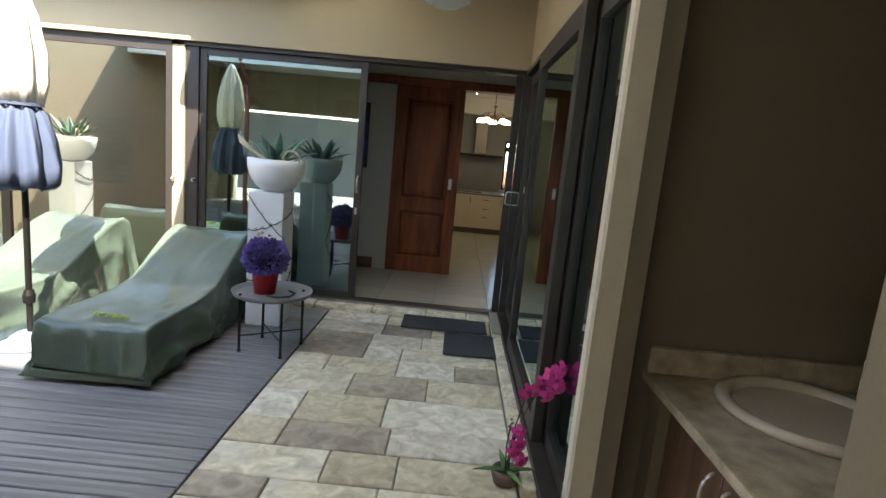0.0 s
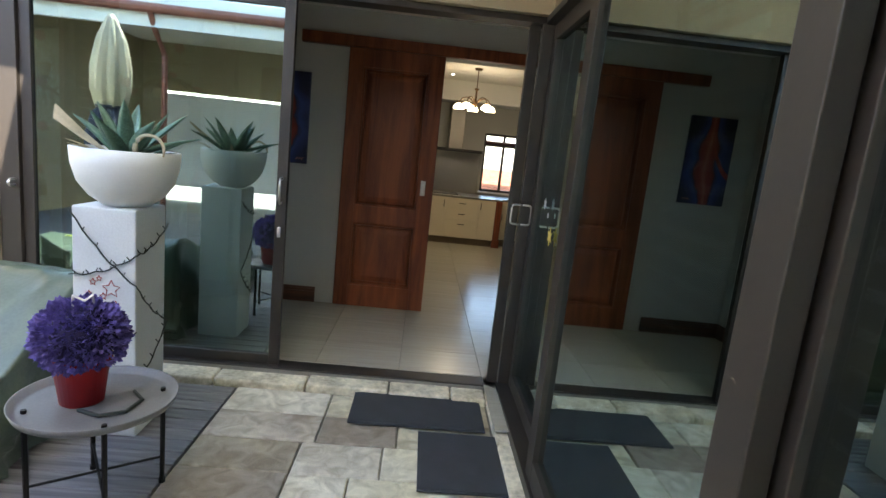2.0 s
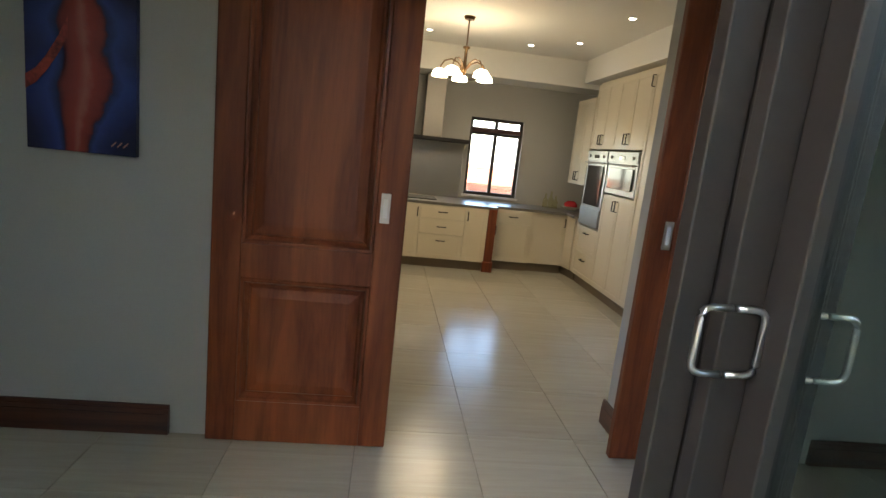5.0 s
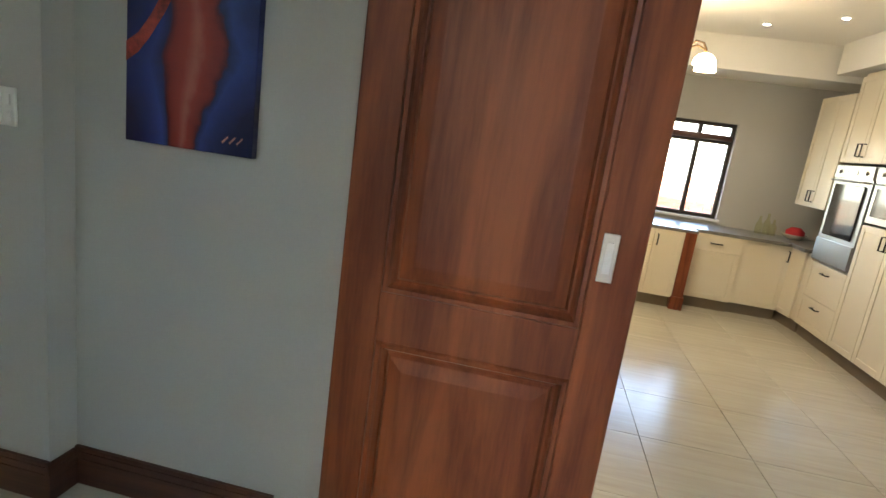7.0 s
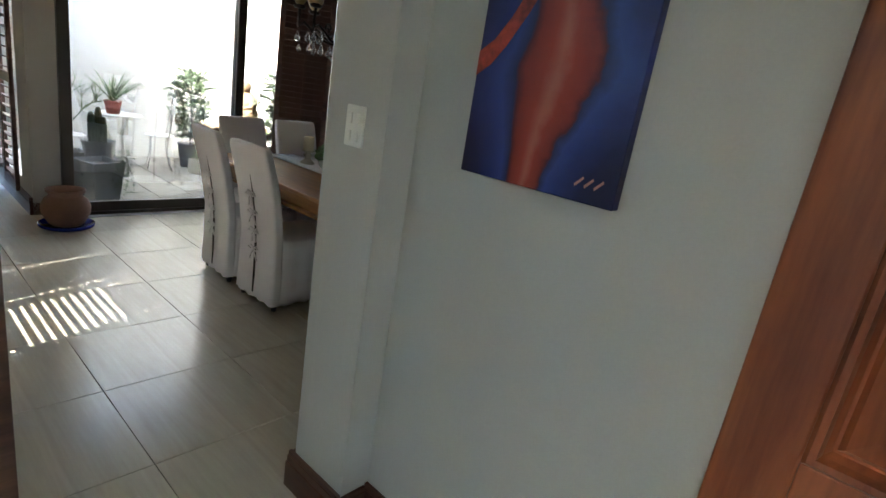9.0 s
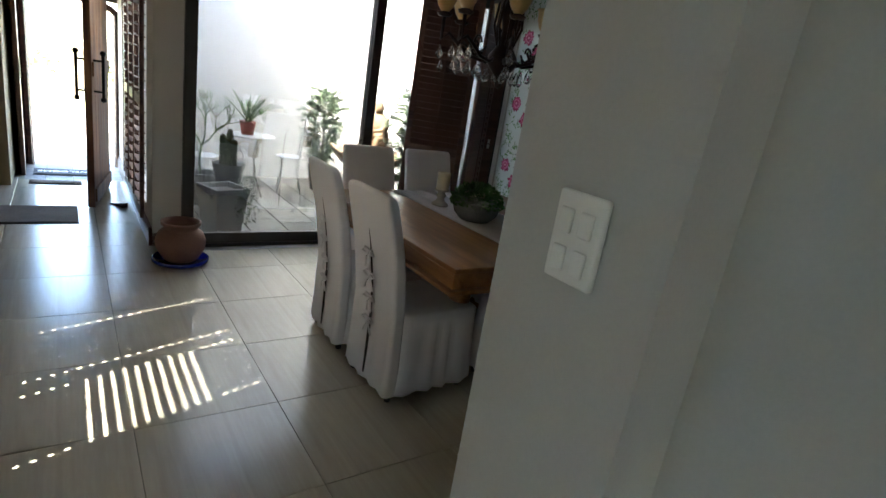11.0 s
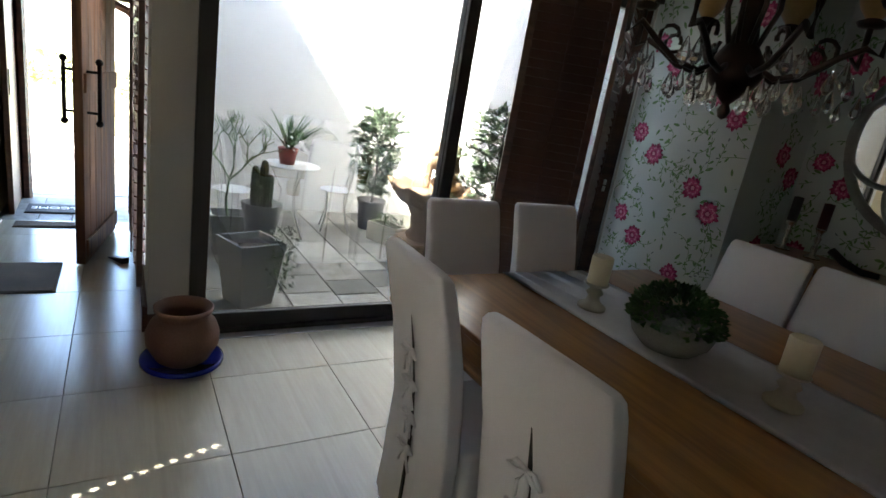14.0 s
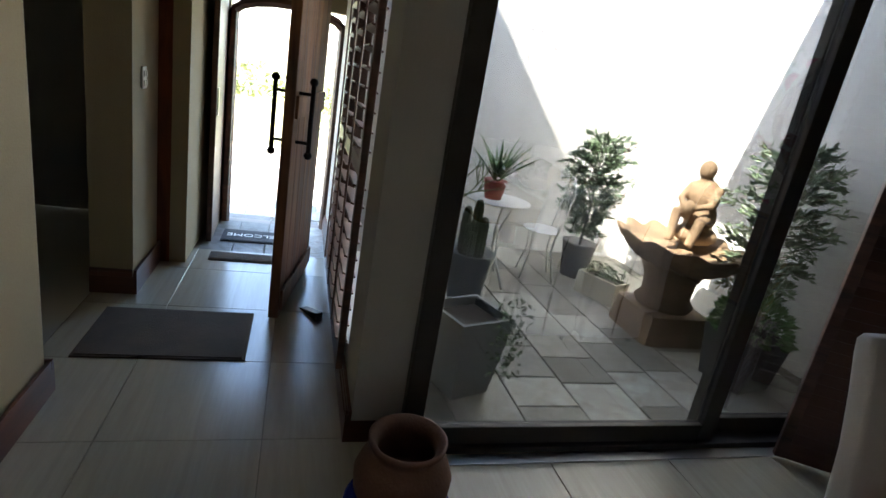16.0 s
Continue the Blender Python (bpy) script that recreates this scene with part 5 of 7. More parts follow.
for k in range(8):
    a = radians(45 * k + 12)
    u = Vector((math.cos(a), math.sin(a), 0))
    P = lambda rr, z: u * rr + Vector((0, 0, z))
    low = k % 2 == 0
    arm = tube([P(0.05, 1.76), P(0.12, 1.72), P(0.2, 1.74), P(0.27, 1.79), P(0.33, 1.84 - 0.02 * low), P(0.37, 1.80), P(0.37, 1.88), P(0.37, 1.93)], 0.010, 7)
    tube([P(0.2, 1.74)] + [P(0.225 + 0.06 * (1 - q / 14) * math.cos(q * 0.62 + 3.4), 1.81 + 0.06 * (1 - q / 14) * math.sin(q * 0.62 + 3.4)) for q in range(11)], 0.007, 6, arm)
    part("arm", arm, IRON, dc, "", True)
    part("scroll", tube([P(0.04, 1.80), P(0.08, 1.92), P(0.07, 2.04), P(0.03, 2.12)], 0.008, 6), IRON, dc, "", True)
    part("candle_cup", lathe([(0, 0), (0.035, 0.005), (0.045, 0.02), (0.02, 0.03), (0.02, 0.05), (0, 0.05)], 12, Matrix.Translation(P(0.37, 1.92))), IRON, dc, "", True)
    part("shade", lathe([(0.022, 0.03), (0.045, 0.06), (0.06, 0.10), (0.065, 0.15), (0.075, 0.165), (0.072, 0.166), (0.058, 0.15), (0.05, 0.10), (0.02, 0.04)], 16, Matrix.Translation(P(0.37, 1.92))), AMBER, dc, "amber glass shade", True)
    for rr, z in ((0.37, 1.79), (0.30, 1.80), (0.2, 1.72), (0.12, 1.70)):
        o = new("crystal_drop", drop_me)
        o.parent, o.location = dc, P(rr, z - 0.015)
        if rr > 0.25:
            o2 = new("crystal_drop", drop_me)
            o2.parent, o2.location, o2.scale = dc, P(rr - 0.015, z - 0.10), (0.8, 0.8, 0.8)

# ---- shutters ----
def shutter(at, w, h, n, tilt, label, name="louvre_shutter", mid=None, mat=SHUTWOOD, st=0.05, notch=None):
    """A shutter leaf: x 0..w, z 0..h, with n tilted slats."""
    s = thing(name, at, label, "shutter", "wooden shutters")
    for x in (0, w - st):
        part("stile", B((x, x + st, -0.016, 0.016, 0, h), bevel=0.003), mat, s)
    zs = [(0, 0.09), (h - 0.09, h)] + ([(mid - 0.04, mid + 0.04)] if mid else [])
    for a, b in zs:
        part("rail", B((st, w - st, -0.015, 0.015, a, b), bevel=0.003), mat, s)
    me = finish("slat", B((st - 0.002, w - st + 0.002, -0.032, 0.032, -0.0045, 0.0045), bevel=0.002), mat)
    gap = st + 0.014
    cut = finish("slat", B((gap, w - gap, -0.032, 0.032, -0.0045, 0.0045), *[(a, b, c, c + 0.025, -0.0045, 0.0045) for a, b in ((st - 0.002, gap), (w - gap, w - st + 0.002)) for c in (-0.032, 0.007)]), mat)
    for k in range(n):
        z = 0.09 + (h - 0.18) * (k + 0.5) / n
        if mid and abs(z - mid) < 0.03:
            continue
        o = new("slat", cut if notch and notch(z) else me)
        o.parent, o.location = s, (0, 0, z)
        o.rotation_euler = (radians(tilt if not callable(tilt) else tilt(z)), 0, 0)
    part("tilt_rod", tube([(w / 2, -0.04, 0.15), (w / 2, -0.04, h - 0.15)], 0.005, 6), mat, s)
    return s

ang = lambda x0, y0, x1, y1: math.degrees(math.atan2(y1 - y0, x1 - x0))
for (x0, y0), (x1, y1) in (((-5.56, 7.99), (-5.26, 8.44)), ((-5.22, 8.47), (-5.52, 8.88))):
    shutter(pose(x0, y0, 0.02, 0, 0, ang(x0, y0, x1, y1)), math.dist((x0, y0), (x1, y1)), 2.4, 40, 66, "dark wooden louvred shutter folded beside the glass door", mid=0.95)
dkdoor = thing("folded_shutter", pose(-5.515, 8.885, 0.02, 0, 0, 84), "dark wooden shutter leaf with small latches", "shutter", "wooden shutters")
part("board", B((0, 0.11, -0.016, 0.016, 0, 2.4), bevel=0.003), SHUTWOOD, dkdoor)
for z in (1.0, 1.05):
    part("latch", B((0.03, 0.05, -0.03, -0.016, z, z + 0.04), bevel=0.002), CHROME, dkdoor)
# along the patio glass
for k in range(4):
    x0 = -4.82 + 0.60 * k
    open_leaf = k == 2
    shutter((x0, 4.63, 0.02), 0.595, 2.4, 34, (lambda z, o=open_leaf: -24 if (o and 0.92 < z < 1.68) else 66), "dark wooden louvred shutter closed behind the patio glass", notch=lambda z, k=k: k in (1, 2) and 0.7 < z < 1.9)
shutter(pose(-2.06, 4.64, 0.02, 0, 0, 90), 0.52, 2.4, 34, 60, "dark wooden louvred shutter folded into the room")
shutter(pose(-2.13, 4.64, 0.02, 0, 0, 90), 0.52, 2.4, 34, 60, "dark wooden louvred shutter folded into the room")

# inside the side doors
for y0 in (3.22, 2.48):
    shutter(pose(1.30, y0, 0.02, 0, 0, -90), 0.735, 2.4, 25, 50, "dark wooden louvred shutter behind the side glass")

# ---- courtyard doors ----
west = thing("door_3", pose(-5.68, 6.13, 0, 0, 0, 90), "bronze aluminium glass doors to the courtyard", "sliding door", kind="structure")
leaf(west, 0.0, 1.57, 0.03, 2.41, 0.085, 0.05, pane_mat=SMOKED)
leaf(west, 1.49, 3.10, 0.03, 2.41, 0.085, 0.05, y=0.06, pane_mat=SMOKED)
part("track", B((0, 3.11, -0.05, 0.12, 0.0, 0.03), bevel=0.003), BRONZE, west)
part("track_strip", B((0, 2.95, -0.12, -0.06, 0.0, 0.006), bevel=0.001), CHROME, west, "pale metal floor strip")
part("head_rail", B((0, 3.11, -0.05, 0.12, 2.41, 2.448)), BRONZE, west)
pull(west, 0.045, 0.025, 1.08, 0.2, 0.04, 1)

# ---- hall ----
for k in range(3):
    shutter((-7.45 + 0.455 * k, 5.90, 0.12), 0.45, 2.3, 26, -18, "dark wooden louvred shutter over the hall window", mid=0.95)
FDW = wood("weathered_teak", (0.10, 0.04, 0.018), (0.30, 0.14, 0.06), (1, 1, 0.07), 14, 0.5, 0.05)
dl = math.dist((-6.82, 5.57), (-7.71, 5.74))
fd = thing("front_door", pose(-6.82, 5.57, 0.01, 0, 0, ang(-6.82, 5.57, -7.71, 5.74)), "heavy teak plank front door standing open", "door")
for k in range(6):
    part("plank", B((dl * k / 6 + 0.002, dl * (k + 1) / 6 - 0.002, -0.028, 0.028, 0, 2.4), bevel=0.004), FDW, fd)
for z in (0.05, 1.15, 2.2):
    part("ledge", B((0.02, dl - 0.02, -0.045, -0.028, z, z + 0.12), bevel=0.004), FDW, fd)
for sgn in (1, -1):
    hy = 0.10 * sgn
    h = part("door_handle", tube([(0.1, hy, 0.96), (0.1, hy, 1.34)], 0.013, 10), BLACK, fd, "black iron pull bar with ball ends", True)
    for z in (0.955, 1.345):
        part("ball_end", lathe([(0, -0.024), (0.017, -0.017), (0.024, 0), (0.017, 0.017), (0, 0.024)], 10, Matrix.Translation((0.1, hy, z))), BLACK, h, "", True)
    for z in (1.02, 1.28):
        part("standoff", tube([(0.1, 0.028 * sgn, z), (0.1, hy, z)], 0.009, 8), BLACK, h)
wd = thing("door_wedge", pose(-6.93, 5.79, 0, 0, 0, 30), "small dark wooden wedge on the floor", "door wedge")
bm = bmesh.new()
q = [bm.verts.new(p) for p in ((-0.09, -0.025, 0), (0.09, -0.025, 0), (0.09, 0.025, 0), (-0.09, 0.025, 0), (0.09, -0.025, 0.045), (0.09, 0.025, 0.045), (-0.09, -0.025, 0.006), (-0.09, 0.025, 0.006))]
for f in ((0, 1, 2, 3), (0, 6, 4, 1), (3, 2, 5, 7), (6, 7, 5, 4), (1, 4, 5, 2), (0, 3, 7, 6)):
    bm.faces.new([q[i] for i in f])
bmesh.ops.recalc_face_normals(bm, faces=bm.faces)
part("block", bm, BLACKWOOD, wd)
# arched timber frame
af = thing("door_frame_arch", (-8.8, 0, -0.1), "arched dark timber frame round the front doorway", "door frame", kind="structure")
apts = [(5.06, 0), (5.06, 1.82)] + [(5.49 + 0.43 * math.cos(radians(a)), 1.82 + 0.13 * math.sin(radians(a))) for a in range(170, 0, -20)] + [(5.92, 1.82), (5.92, 0)]
part("frame", tube([(0.02, y, z) for y, z in apts], 0.04, 6), SHUTWOOD, af)
dlf = thing("door_leaf", pose(-8.78, 5.0, -0.09, 0, 0, 2), "dark timber door leaf folded back against the wall", "door")
part("leaf_board", B((0, 0.62, -0.02, 0.02, 0, 1.95), bevel=0.004), SHUTWOOD, dlf)
part("lock_plate", B((0.55, 0.58, 0.02, 0.03, 1.05, 1.25), bevel=0.002), CHROME, dlf)
part("jamb_board", B((-7.72, -7.64, 4.77, 4.85, 0, 2.3), bevel=0.004), DOORWOOD, thing("door_jamb", (0, 0, 0), "red-brown timber jamb in the hall wall", "door frame", kind="structure"))
MAT = material("dark_coir_mat", (0.075, 0.050, 0.034), 0.95, vary=0.3, scale=30, bump=0.6, fine=300)
RUBBER = material("grey_rubber_mat", (0.04, 0.042, 0.046), 0.85, vary=0.2, scale=40, bump=0.6, fine=220)
def mat(at, w, d, m, label, rot=0):
    o = thing("door_mat", pose(*at, 0, 0, rot), label, "door mat")
    part("mat_surface", B((0.015, w - 0.015, 0.015, d - 0.015, 0, 0.012), bevel=0.003), m, o)
    for bx in ((0, w, 0, 0.015), (0, w, d - 0.015, d), (0, 0.015, 0.015, d - 0.015), (w - 0.015, w, 0.015, d - 0.015)):
        part("rim", B((*bx, 0, 0.008), bevel=0.002), m, o)
    return o
mat((-6.88, 4.70, 0), 0.535, 0.765, MAT, "dark brown mat on the hall floor")
mat((-7.9, 5.08, 0), 0.17, 0.44, MAT, "brown coir strip mat at the threshold")
wm = mat((-8.50, 5.10, -0.008), 0.3, 0.55, RUBBER, "black rubber mat with the word WELCOME")
txt = bpy.data.curves.new("lettering", "FONT")
txt.body, txt.size, txt.extrude, txt.align_x, txt.align_y = "WELCOME", 0.10, 0.001, "CENTER", "CENTER"
to = new("lettering", txt)
to.parent, to.matrix_local = wm, pose(0.15, 0.275, 0.0135, 0, 0, -90)
txt.materials.append(WHITE_PLASTIC)
mat((-0.015, 3.85, PZ + 0.012), 0.83, 0.43, RUBBER, "grey ribbed mat on the paving before the doors")
mat((0.41, 3.24, PZ + 0.012), 0.46, 0.57, RUBBER, "grey ribbed mat on the paving beside the kerb")
TERRA = material("terracotta", (0.17, 0.085, 0.055), 0.7, vary=0.25, scale=15, bump=0.15)
COBALT = material("cobalt_glaze", (0.012, 0.02, 0.20), 0.15, vary=0.2, bump=0.02)
sc = thing("glazed_saucer", (-5.345, 6.075, 0), "cobalt blue glazed saucer on the tiles", "saucer")
part("dish", lathe([(0, 0), (0.17, 0), (0.195, 0.012), (0.195, 0.032), (0.185, 0.034), (0.165, 0.015), (0, 0.012)], 36), COBALT, sc, "", True)
po = thing("terracotta_pot", (-5.345, 6.075, 0.014), "brown terracotta jar standing in a blue saucer", "pot")
part("jar", lathe([(0, 0), (0.10, 0), (0.125, 0.02), (0.168, 0.10), (0.172, 0.16), (0.15, 0.215), (0.118, 0.24), (0.115, 0.255), (0.135, 0.275), (0.138, 0.295), (0.128, 0.298), (0.105, 0.27), (0.10, 0.24), (0.13, 0.2), (0.14, 0.1), (0.09, 0.03), (0, 0.03)], 36), TERRA, po, "", True)
# ---- patio things ----
COVER = material("green_lounger_cover", (0.055, 0.08, 0.056), 0.30, vary=0.12, scale=6, bump=0.06, fine=60, second=(0.09, 0.115, 0.084))
LOGO = material("lime_print", (0.35, 0.42, 0.04), 0.6)
def lounger(at, label):
    l = thing("sun_lounger", at, label, "sun lounger", "covered sun loungers")
    prof = [(0.0, 0.10), (0.0, 0.30), (0.03, 0.375), (0.12, 0.39), (0.35, 0.395), (0.6, 0.39), (0.85, 0.40), (1.05, 0.43), (1.22, 0.52), (1.4, 0.63), (1.58, 0.73), (1.72, 0.78), (1.82, 0.785), (1.9, 0.74), (1.93, 0.5), (1.94, 0.15)]
    fine_prof = [(a[0] + (b[0] - a[0]) * q / 3, a[1] + (b[1] - a[1]) * q / 3) for a, b in zip(prof, prof[1:]) for q in range(3)] + [prof[-1]]
    ridge = lambda v: (1 - abs(noise.noise(v)) * 2) ** 3
    N = 80
    rows = []
    for i, (y, z) in enumerate(fine_prof):
        row = []
        for k in range(N + 1):
            s = k / N * 2 - 1
            sg = 1 if s > 0 else -1
            if abs(s) < 0.5:
                x, zz = 0.36 * s / 0.5, z - (0.022 * (1 - (s / 0.5) ** 2) if 0.1 < y < 1.85 else 0)
                zz += 0.012 * ridge(Vector((x * 3 + y, y * 4, 5.0))) + 0.008 * noise.noise(Vector((x * 9, y * 8, 1)))
                yy = y
            else:
                q = (abs(s) - 0.5) / 0.5
                fold = 0.07 * ridge(Vector((sg * 3.0, y * 3.2 + q * 0.9, q * 1.2))) + 0.03 * noise.noise(Vector((sg * 2.0, y * 6 - q * 2, q * 3)))
                x = sg * (0.36 + 0.02 * q + fold * min(1, q * 2.5))
                hem = 0.03 + 0.045 * noise.noise(Vector((y * 2.3, sg * 4.0, 1)))
                zz = z * (1 - q) + max(0.012, hem) * q
                yy = y + 0.025 * noise.noise(Vector((q * 4, y * 5, sg * 1.0))) * q
            if i < 7:
                yy -= (0.06 * ridge(Vector((x * 4.5, zz * 3, 7.0))) + 0.02 * noise.noise(Vector((x * 6, zz * 5, 3)))) * (1 - i / 7)
            row.append((x, yy, zz))
        rows.append(row)
    bm = bmesh.new()
    vs = [[bm.verts.new(p) for p in r] for r in rows]
    for a, b in zip(vs, vs[1:]):
        for k in range(N):
            bm.faces.new((a[k], a[k + 1], b[k + 1], b[k]))
    bm.faces.new(vs[0][::-1])
    bm.faces.new(vs[-1])
    bmesh.ops.recalc_face_normals(bm, faces=bm.faces)
    part("cover", bm, COVER, l, "", True)
    z = 0.4
    for k in range(5):
        pts = [(-0.12 + 0.055 * k + 0.012 * j, 0.22 + 0.03 * math.sin(j * 1.7 + k) - 0.01 * k, z) for j in range(6)]
        part("printed_stroke", tube(pts, 0.006, 5), LOGO, l)
    for x in (-0.26, 0.26):
        part("foot", B((x - 0.02, x + 0.02, 1.0, 1.04, 0, 0.06)), BLACKWOOD, l)
    return l
l1 = lounger((-1.86, 2.14, PZ), "sun lounger under a draped green cover")
copy_thing(l1, pose(-3.22, 2.2, PZ, 0, 0, -3))
BLUECLOTH = material("blue_canvas", (0.06, 0.075, 0.12), 0.85, vary=0.15, scale=8, bump=0.15, fine=150)
CREAMCLOTH = material("cream_canvas", (0.66, 0.60, 0.48), 0.85, vary=0.1, scale=8, bump=0.15, fine=150)
um = thing("patio_umbrella", (-2.70, 2.72, PZ), "closed blue and cream patio umbrella on a round base", "umbrella")
part("base", lathe([(0, 0), (0.27, 0), (0.28, 0.02), (0.26, 0.045), (0.08, 0.06), (0.05, 0.075), (0, 0.075)], 36), material("pale_blue_base", (0.35, 0.42, 0.55), 0.4, vary=0.06), um, "", True)
part("pole", tube([(0, 0, 0.06), (0, 0, 2.58)], 0.022, 12), BLACK, um)
part("collar", lathe([(0.022, 0.30), (0.04, 0.30), (0.042, 0.36), (0.03, 0.40), (0.022, 0.40)], 14), BLACK, um)
def folds(levels, n=120):
    rings = []
    for z, rad, amp in levels:
        rings.append([((rad + amp * math.sin(8 * a) + amp * 0.4 * math.sin(19 * a + z * 5)) * math.cos(a), (rad + amp * math.sin(8 * a) + amp * 0.4 * math.sin(19 * a + z * 5)) * math.sin(a), z + 0.03 * math.sin(8 * a) * (amp > 0.03)) for a in (2 * math.pi * k / n for k in range(n))])
    return loft(rings)
part("canopy_skirt", folds([(1.17, 0.19, 0.045), (1.3, 0.20, 0.04), (1.5, 0.18, 0.03), (1.68, 0.14, 0.02), (1.76, 0.08, 0.01)]), BLUECLOTH, um, "gathered blue canvas skirt", True)
part("canopy", folds([(1.74, 0.12, 0.012), (1.9, 0.15, 0.02), (2.1, 0.15, 0.02), (2.35, 0.11, 0.015), (2.52, 0.05, 0.006), (2.58, 0.02, 0.0)]), CREAMCLOTH, um, "folded cream canvas", True)
part("strap", lathe([(0.125, 1.735), (0.135, 1.735), (0.135, 1.755), (0.125, 1.755)], 24), BLUECLOTH, um)
# white column with bowl and agave
COL = material("white_painted_column", (0.62, 0.63, 0.62), 0.6, vary=0.12, scale=7, bump=0.15)
pc = thing("plant_column", (-1.24, 3.70, PZ), "square white column wound with dark fairy light wire", "column")
part("shaft", B((-0.155, 0.155, -0.155, 0.155, 0, 1.205), bevel=0.008), COL, pc)
WIRE = material("dark_wire", (0.02, 0.025, 0.018), 0.6)
for k, (a, b) in enumerate((((-0.16, -0.165, 1.18), (0.165, -0.165, 0.82)), ((-0.165, -0.165, 0.86), (0.165, -0.165, 0.98)), ((0.165, -0.165, 0.82), (0.168, 0.16, 0.55)), ((0.165, -0.165, 0.98), (0.168, 0.16, 1.1)), ((-0.165, -0.165, 0.40), (0.165, -0.165, 0.58)), ((0.168, 0.16, 0.55), (0.168, -0.16, 0.3)))):
    a, b = Vector(a), Vector(b)
    pts = [a.lerp(b, q / 10) + Vector((0, 0, -0.03 * math.sin(math.pi * q / 10) + 0.006 * math.sin(q * 2))) for q in range(11)]
    w = tube(pts, 0.004, 5)
    for q in range(1, 10):
        tube([pts[q], pts[q] + Vector((0.012 * (-1) ** q, -0.008, 0.02))], 0.003, 4, w)
    part("fairy_light_wire", w, WIRE, pc, "thin dark wire with tiny bulbs")
STARRED = material("red_star", (0.42, 0.10, 0.09), 0.6)
for x, z, rr in ((0.04, 0.80, 0.045), (-0.05, 0.83, 0.018), (0.0, 0.76, 0.018), (0.06, 0.72, 0.02), (-0.02, 0.85, 0.014), (-0.07, 0.77, 0.014)):
    part("star_outline", tube([(x + (rr if j % 2 == 0 else rr * 0.5) * math.sin(j * math.pi / 5), -0.163, z + (rr if j % 2 == 0 else rr * 0.5) * math.cos(j * math.pi / 5)) for j in range(11)], 0.003, 4), STARRED, pc, "small red star outline")
AGAVE = material("agave_leaf", (0.06, 0.13, 0.085), 0.45, vary=0.3, scale=14, second=(0.14, 0.24, 0.17), bump=0.05)
bo = thing("agave_bowl", (-1.21, 3.70, 1.13), "white bowl planter with spiky green agave", "planter")
part("bowl", lathe([(0, 0), (0.10, 0), (0.17, 0.05), (0.22, 0.12), (0.245, 0.21), (0.25, 0.285), (0.24, 0.287), (0.23, 0.26), (0, 0.25)], 40), material("white_glazed_bowl", (0.72, 0.72, 0.70), 0.35, vary=0.05, scale=6), bo, "", True)
part("soil", lathe([(0, 0.268), (0.12, 0.27), (0.232, 0.262)], 24), material("soil", (0.04, 0.028, 0.02), 0.95, vary=0.4, scale=60, bump=0.6), bo)
def blade(base, direction, length, width, bend=0.25, n=7):
    """A channelled pointed leaf."""
    bm = bmesh.new()
    d = Vector(direction).normalized()
    side = d.cross(Vector((0, 0, 1)))
    side = side.normalized() if side.length > 0.01 else Vector((1, 0, 0))
    up = side.cross(d)
    out = []
    for i in range(n + 1):
        q = i / n
        c = Vector(base) + d * length * q + Vector((d.x, d.y, -0.3)) * bend * length * q * q
        w = width * (0.7 + 0.9 * q - 1.6 * q ** 2.2) if i < n else 0.001
        out.append([bm.verts.new(c + side * w * s + up * (abs(s) * w * 0.5 - 0.12 * width)) for s in (-1, -0.5, 0, 0.5, 1)] + [bm.verts.new(c + side * w * s - up * width * 0.22) for s in (0.5, -0.5)])
    for a, b in zip(out, out[1:]):
        for k in range(7):
            bm.faces.new((a[k], a[(k + 1) % 7], b[(k + 1) % 7], b[k]))
    bmesh.ops.recalc_face_normals(bm, faces=bm.faces)
    return bm
rnd = random.Random(11)
for k in range(11):
    a = k * 2.399
    e = 0.5 + 0.16 * k
    part("leaf", blade((0.05 * math.cos(a), 0.05 * math.sin(a), 0.26), (math.cos(a), math.sin(a), e), rnd.uniform(0.24, 0.37), rnd.uniform(0.036, 0.048), rnd.uniform(0.0, 0.18)), AGAVE, bo, "", True)
DRY = material("dry_leaf", (0.42, 0.36, 0.24), 0.7, vary=0.3, scale=30)
for k in range(7):
    part("dry_stalk", tube([(-0.08, -0.05, 0.27), (-0.18 - 0.006 * k, -0.08 + 0.012 * k, 0.33 + 0.004 * k), (-0.30 - 0.008 * k, -0.09 + 0.014 * k, 0.41 + 0.01 * k)], 0.007, 5), DRY, bo)
part("curled_leaf", tube(arc((0.16, -0.10, 0.30), 0.07, 200, -60, 14, (1, 0, 0), (0, 0, 1)), 0.014, 6, taper=0.3), DRY, bo, "curled dry leaf", True)
for k in range(9):
    a = rnd.uniform(0, 6.28)
    part("small_leaf", blade((0.14 * math.cos(a), 0.14 * math.sin(a), 0.26), (math.cos(a), math.sin(a), rnd.uniform(0.2, 0.9)), rnd.uniform(0.10, 0.17), 0.016, 0.3, 5), AGAVE if k % 2 else DRY, bo, "", True)
copy_thing(pc, pose(-4.10, 3.72, PZ))
copy_thing(bo, pose(-4.08, 3.72, 1.13, 0, 0, 70))
